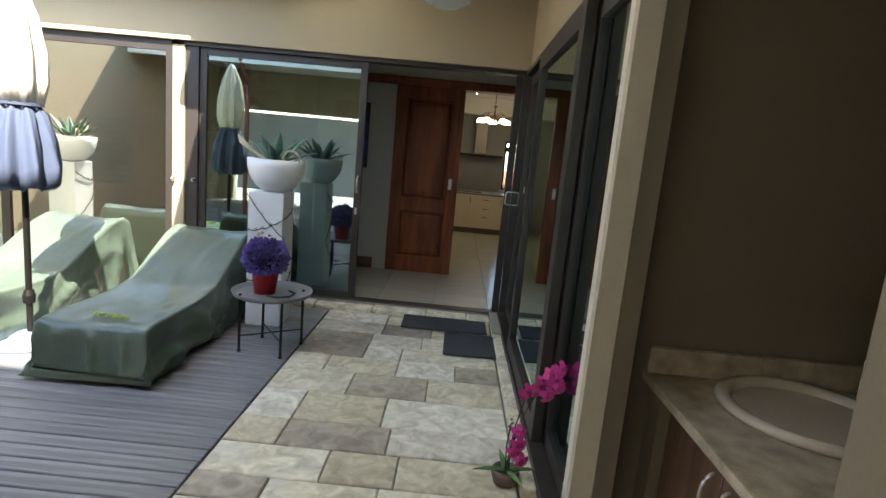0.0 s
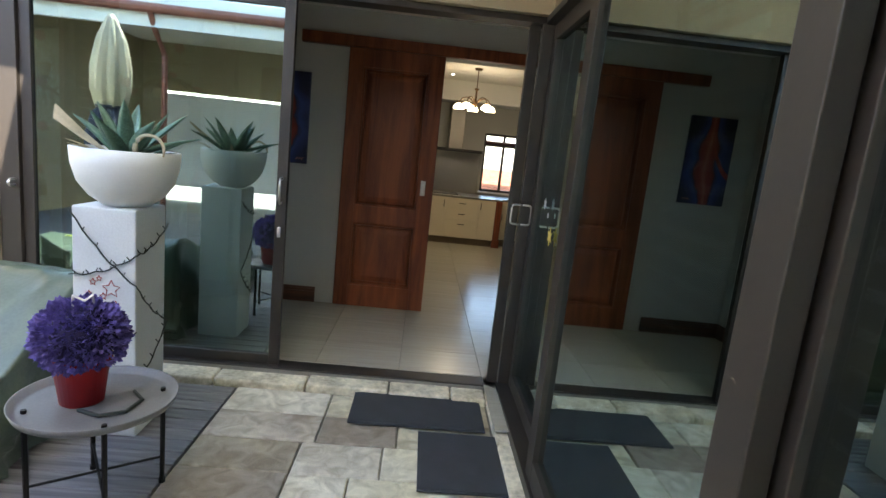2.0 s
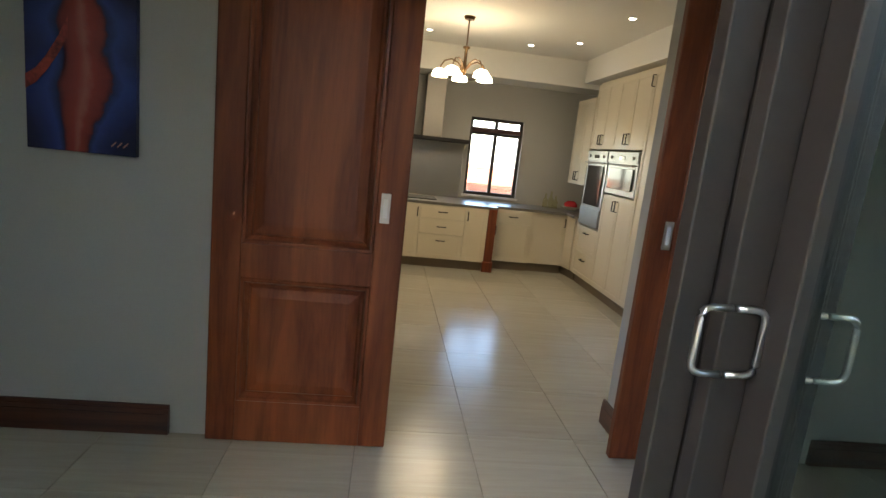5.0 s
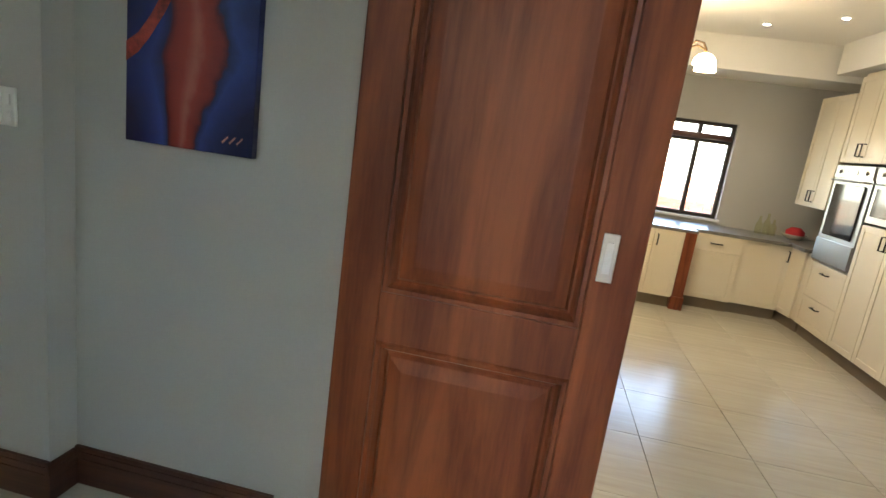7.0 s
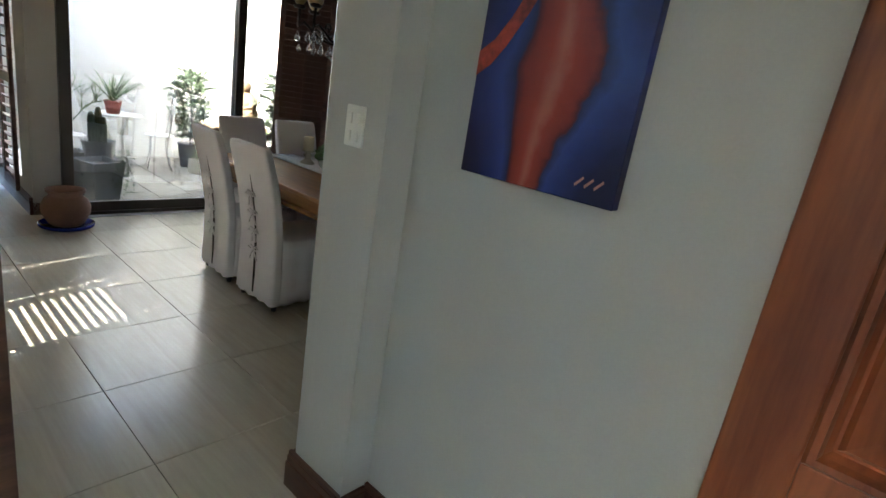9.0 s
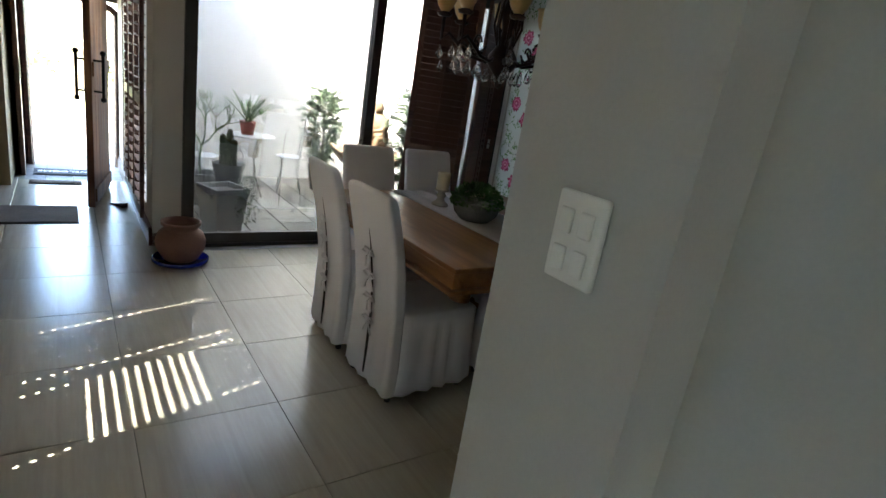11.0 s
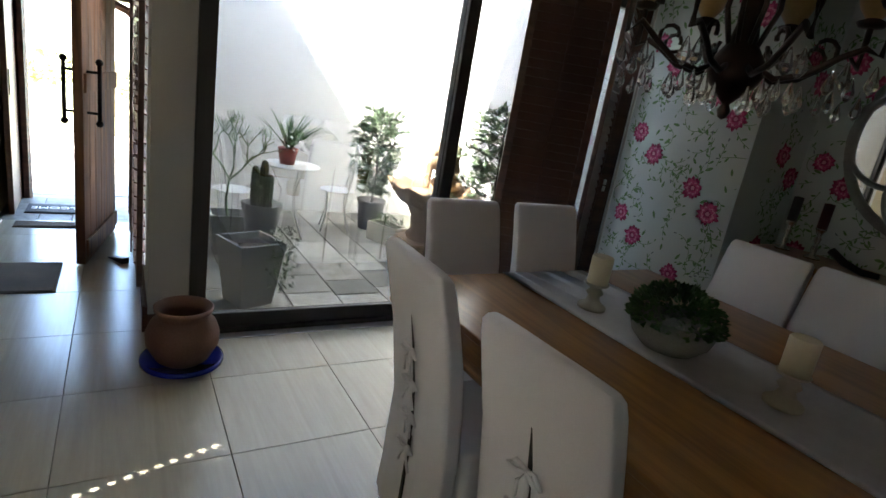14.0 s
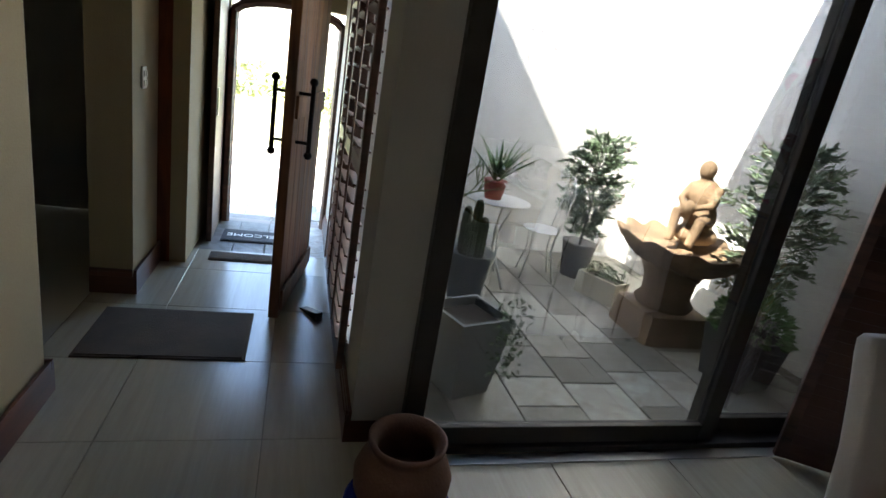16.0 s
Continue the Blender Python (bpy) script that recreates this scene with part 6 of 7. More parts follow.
# side table and flowers
METAL = material("grey_metal_tray", (0.20, 0.19, 0.185), 0.5, 0.3, vary=0.15, scale=14)
st = thing("side_table", (-0.985, 3.05, PZ), "round metal tray table with thin dark legs", "table")
part("tray", lathe([(0, 0.455), (0.27, 0.455), (0.29, 0.46), (0.305, 0.485), (0.31, 0.485), (0.297, 0.452), (0.27, 0.445), (0, 0.445)], 44), METAL, st, "", True)
legs = [(0.25 * math.cos(radians(a)), 0.25 * math.sin(radians(a))) for a in (35, 125, 215, 305)]
for x, y in legs:
    lg = part("leg", tube([(x, y, 0.0), (x, y, 0.47)], 0.011, 8), BLACK, st)
    part("foot", lathe([(0, 0), (0.015, 0), (0.015, 0.02), (0, 0.02)], 10, Matrix.Translation((x, y, 0))), BLACK, lg)
for i in (0, 1):
    part("cross_brace", tube([(*legs[i], 0.13), (*legs[i + 2], 0.13)], 0.006, 6), BLACK, st)
part("branch", tube([(-0.02, -0.1, 0.463), (0.08, -0.13, 0.463), (0.16, -0.08, 0.463), (0.17, 0.03, 0.463), (0.1, 0.1, 0.463)], 0.008, 6), WIRE, st, "dark twig on the tray")
REDPOT = material("red_plastic_pot", (0.36, 0.012, 0.015), 0.35, vary=0.06)
fp = thing("flower_pot", (-1.05, 3.05, PZ + 0.457), "red pot with a ball of purple flowers", "flower pot")
part("pot", lathe([(0, 0), (0.082, 0), (0.105, 0.175), (0.114, 0.18), (0.114, 0.20), (0.102, 0.20), (0.098, 0.17), (0, 0.16)], 28), REDPOT, fp, "", True)
PURPLE = material("purple_petals", (0.075, 0.045, 0.20), 0.7, vary=0.5, scale=50, second=(0.17, 0.13, 0.40))
pts, ds = ball_points(2600, 0.165, (0, 0, 0.285), 21, 0.92, -0.75)
part("flower_ball", leaves(bmesh.new(), pts, 0.024, ds, 22, 0.8), PURPLE, fp, "dense purple flower heads")
part("core", lathe([(0, 0.15), (0.10, 0.19), (0.135, 0.28), (0.1, 0.38), (0, 0.41)], 20), material("dark_purple", (0.03, 0.02, 0.07), 0.9), fp, "", True)
part("ribbon", tube([(-0.02, -0.02, 0.42), (0.0, -0.05, 0.47), (0.04, -0.04, 0.45), (0.06, -0.02, 0.47), (0.05, 0.0, 0.43)], 0.006, 5), WHITE_PLASTIC, fp)
# wash counter
GRANITE = material("beige_granite", (0.26, 0.205, 0.135), 0.3, vary=0.3, scale=60, fine=200, second=(0.40, 0.33, 0.235), bump=0.02)
VENEER = wood("brown_veneer", (0.10, 0.055, 0.032), (0.20, 0.115, 0.07), (1, 1, 0.06), 10, 0.4, 0.1)
wc = thing("wash_counter", (0, 0, 0), "beige granite wash counter on brown cupboards", "counter")
part("worktop", B((1.20, 2.05, -2.6, 0.958, 0.79, 0.825), bevel=0.004), GRANITE, wc)
part("upstand", B((1.205, 2.05, 0.925, 0.957, 0.825, 0.93), bevel=0.004), GRANITE, wc)
part("carcass", B((1.30, 2.05, -2.6, 0.84, PZ, 0.79)), VENEER, wc)
part("side_stub", B((1.24, 2.05, 0.84, 0.955, PZ, 0.79)), BEIGE_SHADED, wc)
for k in range(4):
    y1 = 0.83 - 0.42 * k
    d = part("cupboard_door", B((1.278, 1.298, y1 - 0.416, y1, PZ + 0.08, 0.785), bevel=0.003), VENEER, wc)
    hy = y1 - 0.37 if k % 2 == 0 else y1 - 0.05
    part("bow_handle", tube(arc((1.278, hy, 0.62), 0.075, 90, 270, 10, (0.5, 0, 0), (0, 0, 1)), 0.006, 6), CHROME, d, "curved chrome handle", True)
ba = thing("wash_basin", (1.66, 0.65, 0.826), "round cream ceramic basin set in the counter", "basin")
part("rim_bowl", lathe([(0.235, 0.0), (0.285, 0.0), (0.295, 0.015), (0.285, 0.03), (0.255, 0.032), (0.24, 0.02), (0.235, 0.001)], 48), material("cream_ceramic", (0.55, 0.48, 0.37), 0.25, vary=0.05), ba, "", True)
# almost flat disc, the hollow's shade put into a darker ceramic colour
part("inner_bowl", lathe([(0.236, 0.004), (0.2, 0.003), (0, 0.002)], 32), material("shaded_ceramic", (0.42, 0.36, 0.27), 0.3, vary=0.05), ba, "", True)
tp = thing("tap", (1.93, 0.80, 0.826), "thin chrome tap beside the basin", "tap")
part("spout", tube([(0, 0, 0), (0, 0, 0.17)], 0.008, 8), CHROME, tp)
cup = thing("glass_jar", (1.98, 0.62, 0.826), "reddish glass jar on the counter", "jar")
part("body", lathe([(0, 0), (0.06, 0), (0.075, 0.06), (0.075, 0.17), (0.07, 0.17), (0.07, 0.06), (0, 0.01)], 20), material("red_brown_glass", (0.16, 0.05, 0.03), 0.25, vary=0.3), cup, "", True)
solid("wall_column_near", B((1.0, 2.05, -0.75, -0.35, PZ - 0.1, 3.3)), BEIGE_SHADED, "beige plaster column beside the wash counter, shade in its colour", "wall")
# orchid
op = thing("potted_orchid", (0.79, 1.50, PZ + 0.012), "magenta orchid in a small round pot", "plant")
part("pot", lathe([(0, 0), (0.06, 0), (0.075, 0.05), (0.07, 0.075), (0.06, 0.075), (0.055, 0.05), (0, 0.05)], 20), material("brown_glazed_pot", (0.10, 0.06, 0.045), 0.4, vary=0.3), op, "", True)
STEM = material("dark_stem", (0.035, 0.03, 0.02), 0.6)
ORCH = material("magenta_petals", (0.40, 0.012, 0.13), 0.5, vary=0.35, scale=30, second=(0.55, 0.03, 0.24))
stems = [[(0, 0, 0.05), (0.02, 0, 0.3), (0.06, 0.01, 0.48), (0.14, 0.02, 0.57)], [(0.01, 0.01, 0.05), (0.03, 0.02, 0.28), (0.10, 0.03, 0.46), (0.22, 0.04, 0.60)], [(0, 0.01, 0.05), (-0.01, 0, 0.2), (0.0, 0, 0.33)], [(0.01, -0.01, 0.05), (0.015, -0.01, 0.2), (0.03, -0.02, 0.28)]]
for p_ in stems:
    part("stem", tube(p_, 0.004, 6), STEM, op)
def orchid_bloom(c, yaw, size):
    bm = bmesh.new()
    u, w, f = Vector((math.cos(yaw), math.sin(yaw), 0)), Vector((0, 0, 1)), Vector((math.sin(yaw), -math.cos(yaw), 0))
    for k in range(5):
        a = radians(90 + 72 * k)
        d = u * math.cos(a) + w * math.sin(a)
        s_ = u * -math.sin(a) + w * math.cos(a)
        p0 = Vector(c)
        ring_ = [p0, p0 + d * size * 0.4 + s_ * size * 0.42 + f * 0.01, p0 + d * size * 0.9 + s_ * size * 0.25 - f * 0.012, p0 + d * size - f * 0.018, p0 + d * size * 0.9 - s_ * size * 0.25 - f * 0.012, p0 + d * size * 0.4 - s_ * size * 0.42 + f * 0.01]
        bm.faces.new([bm.verts.new(q) for q in ring_])
    tube([Vector(c), Vector(c) + f * 0.02 - w * 0.015], 0.008, 6, bm, 0.5)
    bmesh.ops.triangulate(bm, faces=bm.faces[:])
    return bm
rnd = random.Random(2)
for c, s_ in (((0.06, 0, 0.50), 0.05), ((0.12, 0.0, 0.53), 0.055), ((0.15, 0.02, 0.56), 0.05), ((0.19, 0.03, 0.60), 0.055), ((0.23, 0.04, 0.62), 0.055), ((0.17, 0.0, 0.50), 0.05), ((0.23, 0.02, 0.54), 0.05), ((0.04, -0.02, 0.29), 0.045), ((0.05, -0.03, 0.23), 0.05), ((0.03, -0.02, 0.18), 0.045), ((0.07, -0.03, 0.14), 0.045)):
    part("bloom", orchid_bloom(c, rnd.uniform(-0.5, 0.7), s_), ORCH, op, "magenta bloom")
for k in range(4):
    part("leaf", blade((0, 0, 0.06), (math.cos(k * 1.7), math.sin(k * 1.7), 0.35), 0.13, 0.022, 0.5), LEAF, op, "", True)
for c in ((0.0, 0, 0.35), (0.008, 0, 0.33), (-0.008, 0.0, 0.31)):
    part("bud", lathe([(0, -0.01), (0.008, 0), (0, 0.012)], 8, Matrix.Translation(c)), LEAF, op)
# patio ceiling lamp, beam, rear blind, gutter
pl_ = thing("ceiling_lamp", (0.22, 2.5, 2.50), "white glass dome lamp hanging from the patio roof", "ceiling light")
part("dome", lathe([(0, 0.02), (0.08, 0.0), (0.15, 0.04), (0.19, 0.12), (0.19, 0.14), (0.05, 0.17), (0, 0.17)], 28), WHITE_PLASTIC, pl_, "", True)
part("rod", tube([(0, 0, 0.16), (0, 0, 0.8)], 0.01, 6), BLACK, pl_)
RUST = material("red_brown_gutter", (0.24, 0.075, 0.045), 0.5, vary=0.1)
gt = thing("roof_gutter", (0, 0, 0), "red-brown roof gutter with downpipe", "gutter")
part("gutter", tube([(-6.0, -0.42, 3.2), (-1.2, -0.42, 3.2)], 0.07, 10), RUST, gt)
part("downpipe", tube([(-3.9, -0.42, 3.15), (-3.9, -0.6, 2.9), (-3.9, -0.9, 2.6), (-3.9, -0.9, PZ)], 0.045, 10), RUST, gt)
solid("fascia_rear", B((-6.0, -1.2, -0.62, -0.5, 2.95, 3.3)), CEILING, "pale fascia board of the rear roof", "fascia")
bl = thing("roller_blind", (0, 0, 0), "white roller blind over the rear opening", "blind")
part("fabric", B((-5.52, -1.38, -4.50, -4.49, 0.25, 2.24)), material("white_blind_fabric", (0.75, 0.76, 0.76), 0.9, vary=0.03), bl)
part("bottom_bar", B((-5.52, -1.38, -4.515, -4.475, 0.22, 0.25), bevel=0.004), CHROME, bl)

# ---- courtyard things ----
WIRON = material("white_painted_iron", (0.72, 0.72, 0.70), 0.5, vary=0.08)
CZ = -0.1
gt_ = thing("garden_table", (-8.02, 7.28, CZ), "round white iron garden table with curved legs", "table")
part("top", lathe([(0, 0.70), (0.27, 0.70), (0.28, 0.71), (0.27, 0.722), (0, 0.722)], 36), WIRON, gt_, "", True)
for k in range(3):
    a = radians(120 * k + 20)
    part("leg", tube([(0.2 * math.cos(a), 0.2 * math.sin(a), 0.70), (0.08 * math.cos(a), 0.08 * math.sin(a), 0.45), (0.12 * math.cos(a), 0.12 * math.sin(a), 0.2), (0.26 * math.cos(a), 0.26 * math.sin(a), 0.0)], 0.011, 8), WIRON, gt_, "", True)
def iron_chair(at):
    c = thing("garden_chair", at, "white wrought iron bistro chair", "chair", "courtyard chairs")
    part("seat", lathe([(0, 0.44), (0.05, 0.444), (0.18, 0.444), (0.19, 0.45), (0.18, 0.456), (0, 0.452)], 26), WIRON, c, "", True)
    for k, a in enumerate((45, 135, 225, 315)):
        x, y = 0.15 * math.cos(radians(a)), 0.15 * math.sin(radians(a))
        part("leg", tube([(x, y, 0.44), (x * 0.9, y * 0.9, 0.25), (x * 1.4, y * 1.4, 0.0)], 0.008, 6), WIRON, c, "", True)
    part("back_hoop", tube([(-0.16, -0.1, 0.44), (-0.17, -0.15, 0.7)] + arc((0, -0.17, 0.80), 0.16, 180, 0, 14, (1, 0, 0), (0, 0, 1)) + [(0.17, -0.15, 0.7), (0.16, -0.1, 0.44)], 0.008, 6), WIRON, c, "", True)
    for s_ in (-1, 1):
        part("back_scroll", tube([(s_ * 0.04, -0.12, 0.46), (s_ * 0.07, -0.15, 0.65)] + [(s_ * (0.07 + 0.05 * (1 - q / 10) * math.cos(q * 0.7 + 3.1)), -0.165, 0.82 + 0.05 * (1 - q / 10) * math.sin(q * 0.7)) for q in range(9)], 0.005, 5), WIRON, c, "", True)
    return c
ic = iron_chair(pose(-8.20, 7.84, CZ, 0, 0, 165))
copy_thing(ic, pose(-7.95, 6.72, CZ, 0, 0, 10))
rp = thing("potted_plant", (-8.0, 7.22, CZ + 0.722), "strap-leaved plant with white flowers in a red pot", "plant")
part("pot", lathe([(0, 0), (0.07, 0), (0.095, 0.14), (0.10, 0.16), (0.085, 0.16), (0, 0.14)], 20), material("red_clay_pot", (0.30, 0.055, 0.04), 0.5, vary=0.1), rp, "", True)
rnd = random.Random(31)
for k in range(26):
    a = rnd.uniform(0, 6.28)
    part("leaf", blade((0, 0, 0.13), (math.cos(a), math.sin(a), rnd.uniform(0.9, 3.0)), rnd.uniform(0.28, 0.48), 0.016, rnd.uniform(0.05, 0.35)), LEAF, rp, "", True)
pts = [Vector((rnd.uniform(-0.1, 0.25), rnd.uniform(-0.05, 0.3), rnd.uniform(0.15, 0.36))) for _ in range(90)]
part("blossoms", leaves(bmesh.new(), pts, 0.03, None, 8, 0.9), WIRON, rp, "small white blossoms")

def conifer(at, h, rad, seed, label, pot_r=0.16, pot_h=0.34):
    """A young feathery conifer in a pot: trunk, drooping limbs and many small sprays."""
    c = thing("potted_conifer", at, label, "tree", "potted conifers")
    rnd = random.Random(seed)
    part("pot", lathe([(0, 0), (pot_r * 0.75, 0), (pot_r, pot_h - 0.03), (pot_r * 1.07, pot_h), (pot_r * 0.9, pot_h), (0, pot_h - 0.05)], 24), material("grey_pot", (0.09, 0.09, 0.095), 0.6, vary=0.15), c, "", True)
    part("trunk", tube([(0, 0, pot_h - 0.05), (0.02, 0.01, h * 0.5), (0, 0, h)], 0.016, 8, taper=0.2), BLACKWOOD, c)
    limbs, sp, sd = bmesh.new(), [], []
    n = 95
    for k in range(n):
        q = (k + rnd.random()) / n
        z = pot_h + 0.06 + (h - pot_h - 0.08) * q
        a = k * 2.4 + rnd.uniform(-0.4, 0.4)
        l = rad * (0.35 + 0.75 * math.sin(math.pi * (0.12 + 0.8 * (1 - q)))) * rnd.uniform(0.55, 1.1)
        d = Vector((math.cos(a), math.sin(a), rnd.uniform(0.15, 0.6)))
        p0 = Vector((0, 0, z))
        p1 = p0 + d * l * 0.6
        p2 = p0 + d * l + Vector((0, 0, -0.10 * l))
        tube([p0, p1, p2], 0.0035, 4, limbs, 0.4)
        for j in range(26):
            s_ = 0.25 + 0.75 * j / 26
            p = p0.lerp(p1, s_ * 1.6) if s_ < 0.62 else p1.lerp(p2, (s_ - 0.62) / 0.38)
            sp.append(p + Vector((rnd.uniform(-1, 1), rnd.uniform(-1, 1), rnd.uniform(-1, 1))) * 0.018)
            sd.append((d + Vector((rnd.uniform(-1, 1), rnd.uniform(-1, 1), rnd.uniform(-0.8, 0.8))) * 0.9).normalized())
    part("limbs", limbs, BLACKWOOD, c)
    part("foliage", leaves(bmesh.new(), sp, 0.065, sd, seed, 0.34), material("blue_green_needles", (0.08, 0.13, 0.075), 0.6, vary=0.5, scale=20, second=(0.17, 0.24, 0.15)), c, "feathery blue-green sprays")
    return c
conifer((-8.30, 8.30, CZ), 1.32, 0.30, 3, "young feathery conifer in a grey pot by the wall")
conifer((-6.72, 8.82, CZ), 1.55, 0.34, 8, "tall feathery conifer in a dark pot", 0.2, 0.34)
# tall square planters with cactus and bare plant
GPOT = material("pale_grey_planter", (0.22, 0.23, 0.23), 0.55, vary=0.08, scale=8)
def taper(w0, w1, h):
    return loft([[(-w0, -w0, 0), (w0, -w0, 0), (w0, w0, 0), (-w0, w0, 0)], [(-w1, -w1, h), (w1, -w1, h), (w1, w1, h), (-w1, w1, h)], [(-w1 + 0.02, -w1 + 0.02, h), (w1 - 0.02, -w1 + 0.02, h), (w1 - 0.02, w1 - 0.02, h), (-w1 + 0.02, w1 - 0.02, h)], [(-w1 + 0.03, -w1 + 0.03, h - 0.06), (w1 - 0.03, -w1 + 0.03, h - 0.06), (w1 - 0.03, w1 - 0.03, h - 0.06), (-w1 + 0.03, w1 - 0.03, h - 0.06)]])
tp_ = thing("square_planter", pose(-6.32, 6.58, CZ, 0, 0, 20), "tall tapered grey square planter with dark soil", "planter")
part("body", taper(0.12, 0.17, 0.46), GPOT, tp_)
part("soil", B((-0.14, 0.14, -0.14, 0.14, 0.38, 0.415)), bpy.data.materials["soil"], tp_)
pts = [Vector((0.13 + rnd.uniform(0, 0.14), 0.08 + rnd.uniform(-0.06, 0.12), 0.46 - rnd.uniform(-0.12, 0.32))) for _ in range(190)]
part("trailing_plant", leaves(bmesh.new(), pts, 0.035, None, 17, 0.45), LEAF, tp_, "trailing dusty green plant")
cp = thing("cactus_pot", (-7.15, 6.82, CZ), "dark pot with a clump of columnar cactus", "plant")
part("pot", lathe([(0, 0), (0.10, 0), (0.10, 0.08), (0.13, 0.32), (0.17, 0.52), (0.155, 0.52), (0, 0.48)], 22), material("dark_green_pot", (0.035, 0.045, 0.042), 0.4, vary=0.2), cp, "", True)
for x, y, h in ((0, 0, 0.40), (0.07, 0.03, 0.3), (-0.07, 0.02, 0.26), (0.03, -0.07, 0.24), (-0.04, -0.06, 0.34), (0.09, -0.05, 0.2)):
    rings = [[((0.03 * (1 + 0.18 * math.cos(8 * a)) * k2) * math.cos(a) + x, (0.03 * (1 + 0.18 * math.cos(8 * a)) * k2) * math.sin(a) + y, 0.48 + z * h) for a in (2 * math.pi * j / 32 for j in range(32))] for z, k2 in ((0, 0.9), (0.3, 1), (0.85, 1), (0.96, 0.7), (1.0, 0.25))]
    part("cactus_column", loft(rings), material("cactus_green", (0.05, 0.075, 0.035), 0.6, vary=0.3, scale=30) if x == 0 else bpy.data.materials["cactus_green"], cp, "", True)
bp_ = thing("pencil_plant", (-7.45, 6.60, CZ), "bare thin-branched plant in a pale square pot", "plant")
part("pot", taper(0.11, 0.15, 0.35), GPOT, bp_)
def twig(bm, p, d, l, depth, rnd):
    q = p + d * l
    tube([p, (p + q) / 2 + Vector((rnd.uniform(-.02, .02), rnd.uniform(-.02, .02), 0)), q], 0.003 + 0.0025 * depth, 5, bm, 0.7)
    if depth:
        for _ in range(3):
            twig(bm, q, (d + Vector((rnd.uniform(-.8, .8), rnd.uniform(-.8, .8), rnd.uniform(-.2, .5)))).normalized(), l * 0.72, depth - 1, rnd)
bm = bmesh.new()
twig(bm, Vector((0, 0, 0.3)), Vector((0, 0, 1)), 0.34, 4, random.Random(4))
part("branches", bm, LEAF, bp_)
# fountain
SAND = material("sandstone_cast", (0.15, 0.095, 0.052), 0.8, vary=0.35, scale=30, bump=0.3, fine=60, second=(0.28, 0.195, 0.12))
fo = thing("fountain", (-7.12, 8.42, CZ), "weathered sandstone shell fountain on a pedestal", "fountain")
part("plinth", loft([[(x, y, z) for x, y in rrect(w, w, 32, 12)] for z, w in ((0, 0.27), (0.05, 0.27), (0.22, 0.25), (0.23, 0.22))]), SAND, fo)
part("pedestal", lathe([(0.2, 0.23), (0.22, 0.27), (0.18, 0.32), (0.19, 0.45), (0.24, 0.55), (0.2, 0.6), (0, 0.6)], 26), SAND, fo, "", True)
sh = []
for z, rad in ((0.52, 0.16), (0.60, 0.33), (0.68, 0.42), (0.75, 0.46), (0.755, 0.44), (0.69, 0.36), (0.66, 0.2), (0.655, 0.02)):
    sh.append([((rad * (1 + 0.06 * math.cos(11 * a))) * math.cos(a) * 1.15, (rad * (1 + 0.06 * math.cos(11 * a))) * math.sin(a) * 0.92, z + 0.02 * math.cos(11 * a) * (rad > 0.4)) for a in (2 * math.pi * k / 88 for k in range(88))])
part("shell_basin", loft(sh), SAND, fo, "scalloped shell basin", True)
# the seated figure: one plain shape
def ell(bm, c, r3, rot=(0, 0, 0)):
    m = Matrix.Translation(c) @ Euler([radians(a) for a in rot]).to_matrix().to_4x4() @ Matrix.Diagonal((*r3, 1))
    bmesh.ops.create_uvsphere(bm, u_segments=18, v_segments=12, radius=1, matrix=m)
bm = bmesh.new()
ell(bm, (0, 0, 0.06), (0.18, 0.16, 0.08))
ell(bm, (0, 0, 0.20), (0.10, 0.12, 0.13))
ell(bm, (0.02, -0.01, 0.36), (0.095, 0.125, 0.14), (0, 12, 0))
ell(bm, (0.06, -0.02, 0.555), (0.065, 0.062, 0.075))
tube([(0.03, -0.10, 0.44), (0.12, -0.13, 0.32), (0.2, -0.06, 0.28)], 0.034, 8, bm, 0.75)
tube([(0.03, 0.10, 0.44), (0.12, 0.10, 0.31), (0.2, 0.0, 0.27)], 0.034, 8, bm, 0.75)
tube([(0.02, -0.07, 0.19), (0.2, -0.1, 0.23), (0.23, -0.09, 0.0)], 0.05, 8, bm, 0.7)
tube([(0.02, 0.07, 0.19), (0.2, 0.09, 0.19), (0.24, 0.07, 0.0)], 0.05, 8, bm, 0.7)
ell(bm, (0.21, -0.02, 0.27), (0.06, 0.05, 0.06))
sg = solid("garden_statue", bm, SAND, "sandstone statue of a seated figure on the fountain", "statue", "thing", True)
sg.matrix_world = pose(-7.24, 8.62, CZ + 0.72, 0, 0, -62)
mo = sg.modifiers.new("blend", "REMESH")
mo.mode, mo.voxel_size, mo.use_smooth_shade = "VOXEL", 0.014, True
tr = thing("stone_trough", pose(-7.75, 8.28, CZ, 0, 0, 25), "low pale stone trough of plants", "planter")
for bx in ((-0.2, 0.2, -0.1, -0.08, 0, 0.2), (-0.2, 0.2, 0.08, 0.1, 0, 0.2), (-0.2, -0.18, -0.08, 0.08, 0, 0.2), (0.18, 0.2, -0.08, 0.08, 0, 0.2)):
    part("side", B(bx, bevel=0.004), HOLDER, tr)
part("fill", B((-0.18, 0.18, -0.08, 0.08, 0, 0.17)), bpy.data.materials["soil"], tr)
pts = [Vector((rnd.uniform(-.17, .17), rnd.uniform(-.07, .07), rnd.uniform(.17, .3))) for _ in range(120)]
part("plants", leaves(bmesh.new(), pts, 0.05, None, 19, 0.4), LEAF, tr)
dp = thing("dark_planter", pose(-6.42, 8.55, CZ, 0, 0, 12), "dark square planter with leafy shrub", "planter")
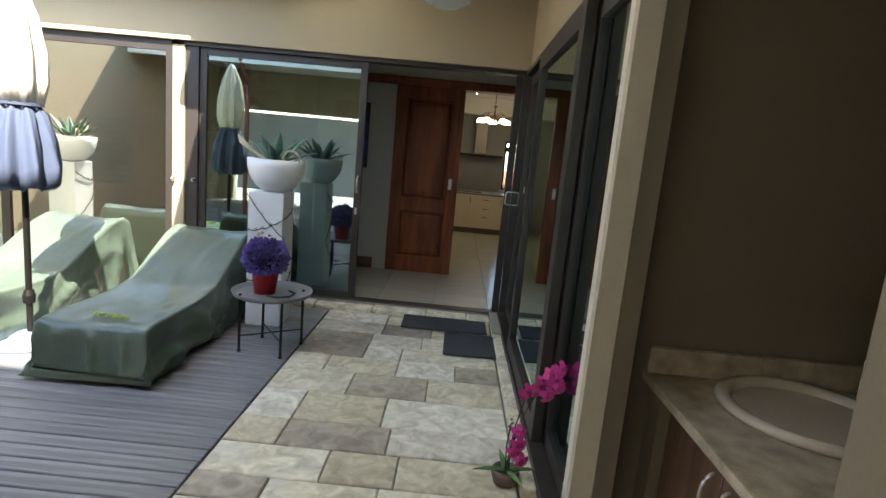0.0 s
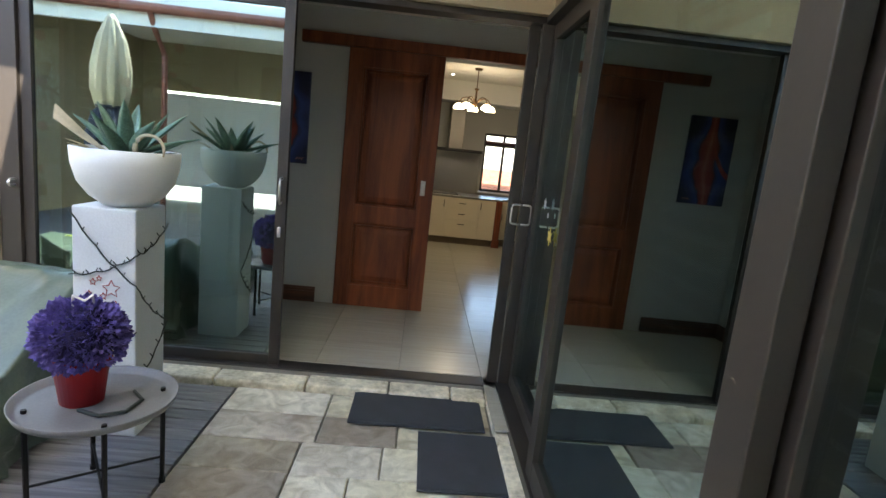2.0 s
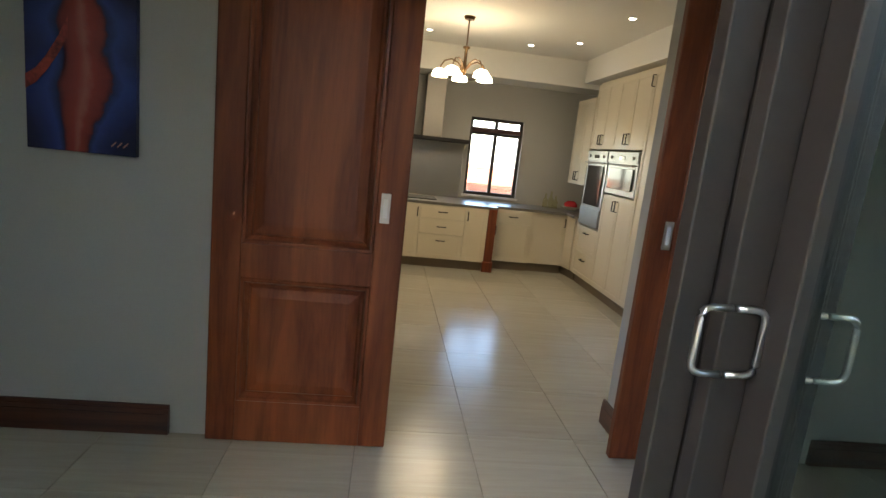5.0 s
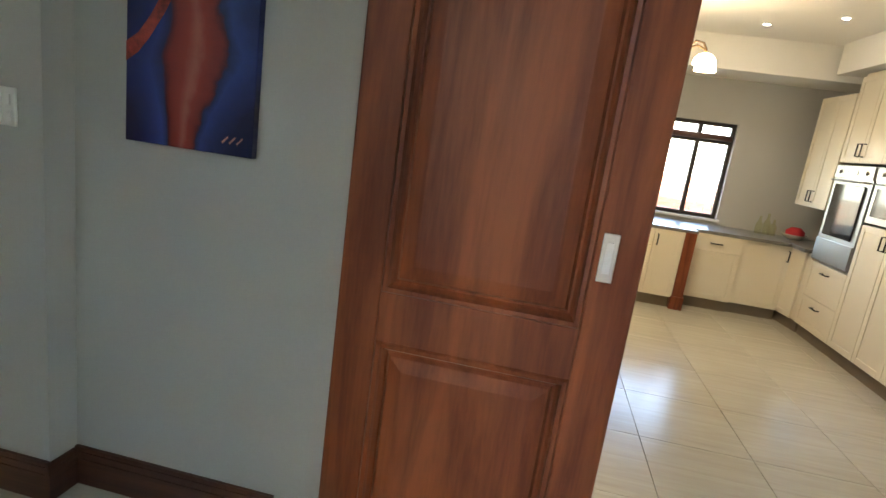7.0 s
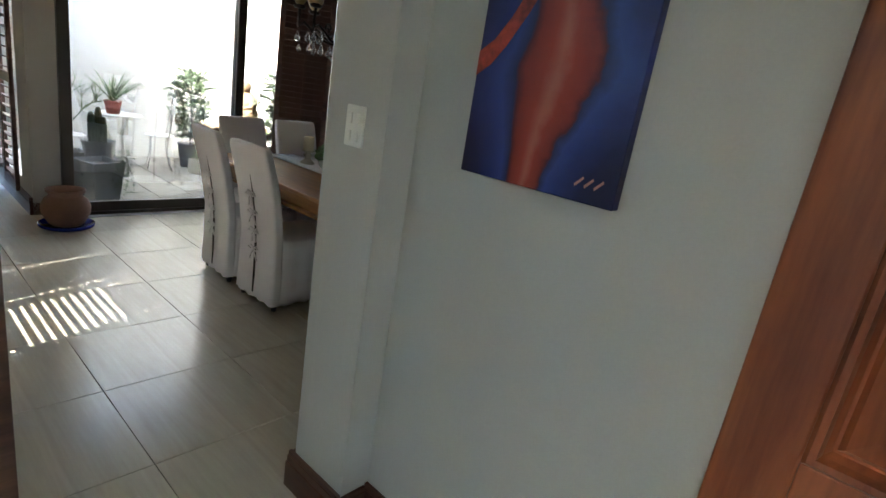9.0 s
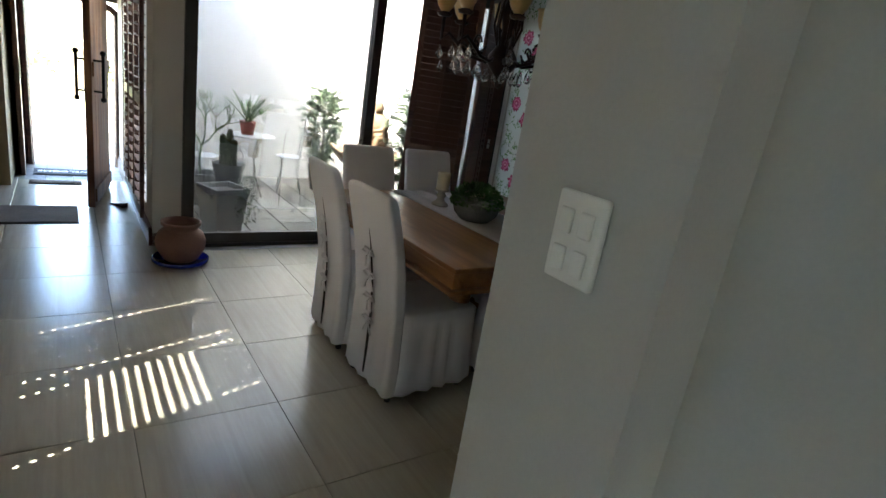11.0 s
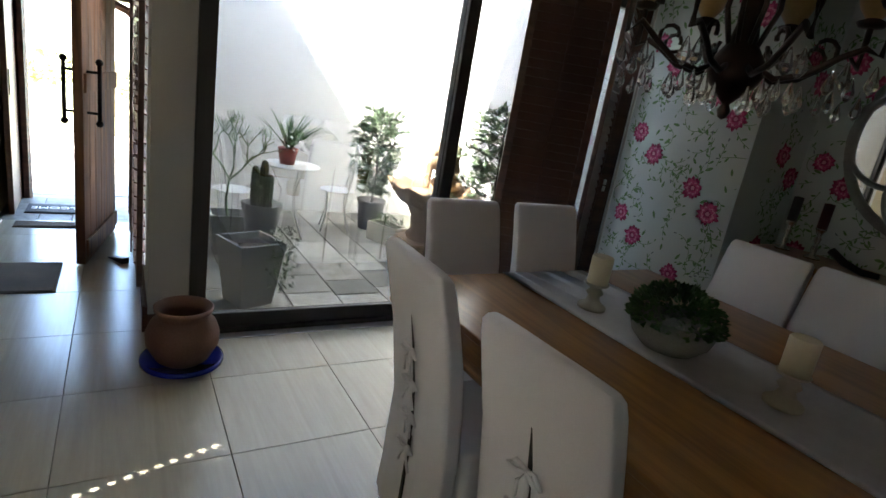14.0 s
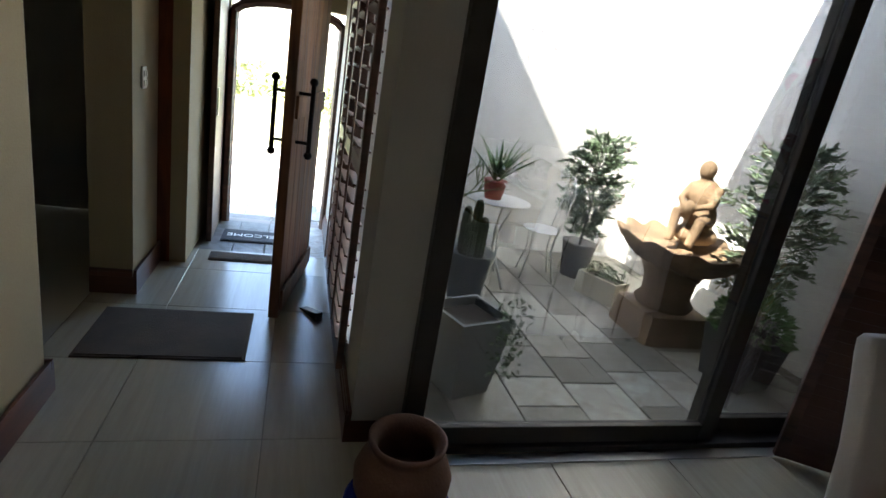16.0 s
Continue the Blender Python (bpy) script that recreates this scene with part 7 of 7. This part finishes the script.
part("body", taper(0.15, 0.19, 0.36), material("charcoal_planter", (0.06, 0.06, 0.062), 0.6, vary=0.15), dp)
pts, ds = ball_points(420, 0.22, (0, 0, 0.40), 77, 0.8, -0.2)
part("shrub", leaves(bmesh.new(), pts, 0.06, ds, 78, 0.45), LEAF, dp)

# ---- outside the front door ----
GRASS = material("sunny_grass", (0.22, 0.24, 0.10), 0.9, vary=0.3, scale=3, bump=0.4, fine=60, second=(0.34, 0.34, 0.17))
solid("lawn", B((-60, -14.0, -20, 30, -0.3, -0.09)), GRASS, "sunlit lawn beyond the entrance paving", "grass")
rnd = random.Random(44)
hb = thing("hedge", (-20, 7, -0.09), "light green garden shrubs beyond the lawn", "hedge", kind="stuff")
pts = []
for k in range(14):
    c = Vector((rnd.uniform(-3, 3), -9 + 1.3 * k + rnd.uniform(-.4, .4), 0.2))
    p_, d_ = ball_points(260, rnd.uniform(0.6, 1.2), c, 90 + k, rnd.uniform(0.7, 1.2), -0.1)
    pts += p_
part("foliage", leaves(bmesh.new(), pts, 0.22, None, 45, 0.6), GRASS, hb)
for y in (3.0, 5.6, 8.6):
    gp = thing("gate_pillar", (-17.0, y, -0.09), "cream plaster garden pillar with cap", "pillar", "garden pillars")
    part("shaft", B((-0.2, 0.2, -0.2, 0.2, 0, 1.1), bevel=0.01), CREAM, gp)
    part("cap", B((-0.26, 0.26, -0.26, 0.26, 1.1, 1.2), bevel=0.01), CREAM, gp)

# ---- floors piece by piece ----
tiles = bpy.data.objects["floor_slab"]
cache = {}
def tile(x0, x1, y0, y1, mat_, parent, z, h, name, bev=0.0012, jz=0.0):
    w, d = round(x1 - x0, 3), round(y1 - y0, 3)
    key = (w, d, mat_.name, h)
    if key not in cache:
        bm = bmesh.new()
        b_ = bev
        loft([[(0, 0, -h), (w, 0, -h), (w, d, -h), (0, d, -h)], [(0, 0, -b_), (w, 0, -b_), (w, d, -b_), (0, d, -b_)], [(b_, b_, 0), (w - b_, b_, 0), (w - b_, d - b_, 0), (b_, d - b_, 0)]], True, bm)
        cache[key] = finish(name, bm, mat_)
    o = new(name, cache[key])
    o.parent, o.location = parent, (x0, y0, z + jz)
    return o
G = 0.0014
XS = [-2.745 + 0.6 * k for k in range(-11, 13)]
YS = [6.188 + 0.6 * k for k in range(-4, 10)]
areas = [(-8.8, 5.0, 4.55, 6.15), (-5.6, -1.6, 6.15, 9.9), (-1.6, 3.6, 6.15, 11.3), (1.12, 4.4, 3.0, 4.55), (-8.7, -4.7, 2.7, 4.55)]
for x0, x1 in zip(XS, XS[1:]):
    for y0, y1 in zip(YS, YS[1:]):
        cx, cy = (x0 + x1) / 2, (y0 + y1) / 2
        if any(a - 0.3 < cx < b + 0.3 and c - 0.3 < cy < d + 0.3 for a, b, c, d in areas[:4]):
            lo = 4.56 if cx < 1.1 else 1.4
            if y1 <= lo or x1 <= -7.95:
                continue
            tile(max(x0, -7.95) + G, min(x1, 5.0) - G, max(y0, lo) + G, min(y1, 11.9) - G, TILE, tiles, 0.0, 0.012, "floor_tile")
# slate paving of mixed sizes
pv = bpy.data.objects["patio_slab"]
rnd = random.Random(12)
y = 4.235
while y > -2.6:
    dpt = rnd.choice((0.30, 0.38, 0.45, 0.30, 0.40))
    x = -0.78
    while x < 0.80:
        w = rnd.choice((0.30, 0.38, 0.62, 0.45, 0.55))
        if x + w > 0.80 - 0.2:
            w = 0.855 - x
        if dpt > 0.37 and w < 0.5 and rnd.random() < 0.35:
            tile(x + 0.004, x + w - 0.004, y - dpt / 2 + 0.004, y - 0.004, SLATE, pv, PZ, 0.03, "paving_slab", 0.006, rnd.uniform(-0.003, 0.003))
            tile(x + 0.004, x + w - 0.004, y - dpt + 0.004, y - dpt / 2 - 0.004, SLATE, pv, PZ, 0.03, "paving_slab", 0.006, rnd.uniform(-0.003, 0.003))
        else:
            tile(x + 0.004, x + w - 0.004, y - dpt + 0.004, y - 0.004, SLATE, pv, PZ, 0.03, "paving_slab", 0.006, rnd.uniform(-0.003, 0.003))
        x += w
    y -= dpt
for k in range(60):
    y0 = 4.225 - 0.112 * (k + 1)
    tile(-6.0, -0.79, y0 + 0.004, y0 + 0.108, DECK, pv, PZ, 0.022, "deck_board", 0.005, rnd.uniform(-0.001, 0.001))
cy = bpy.data.objects["courtyard_floor"]
y0 = 6.19
while y0 < 9.15:
    dpt = min(rnd.choice((0.30, 0.38, 0.46)), 9.2 - y0)
    x0 = -9.0
    while x0 < -5.8:
        w = rnd.choice((0.30, 0.38, 0.46, 0.60))
        if x0 + w > -5.95:
            w = -5.72 - x0
        tile(x0 + 0.004, x0 + w - 0.004, y0 + 0.004, y0 + dpt - 0.004, COURTSTONE, cy, CZ, 0.015, "courtyard_slab", 0.004, rnd.uniform(-0.002, 0.002))
        x0 += w
    y0 += dpt
ep = bpy.data.objects["entrance_paving"]
for i in range(9):
    for j in range(9):
        x0, y0 = -8.97 - 0.36 * (i + 1), 3.6 + 0.46 * j + (0.2 if i % 2 else 0)
        tile(x0 + 0.006, x0 + 0.354, y0 + 0.006, y0 + 0.454, COURTSTONE, ep, CZ, 0.015, "entrance_slab", 0.004, rnd.uniform(-0.003, 0.003))
for k in range(4):
    tile(-8.79, -7.95, 4.97 + 0.24 * k, 4.97 + 0.236 * (k + 1), COURTSTONE, ep, -0.01, 0.018, "step_slab", 0.004)
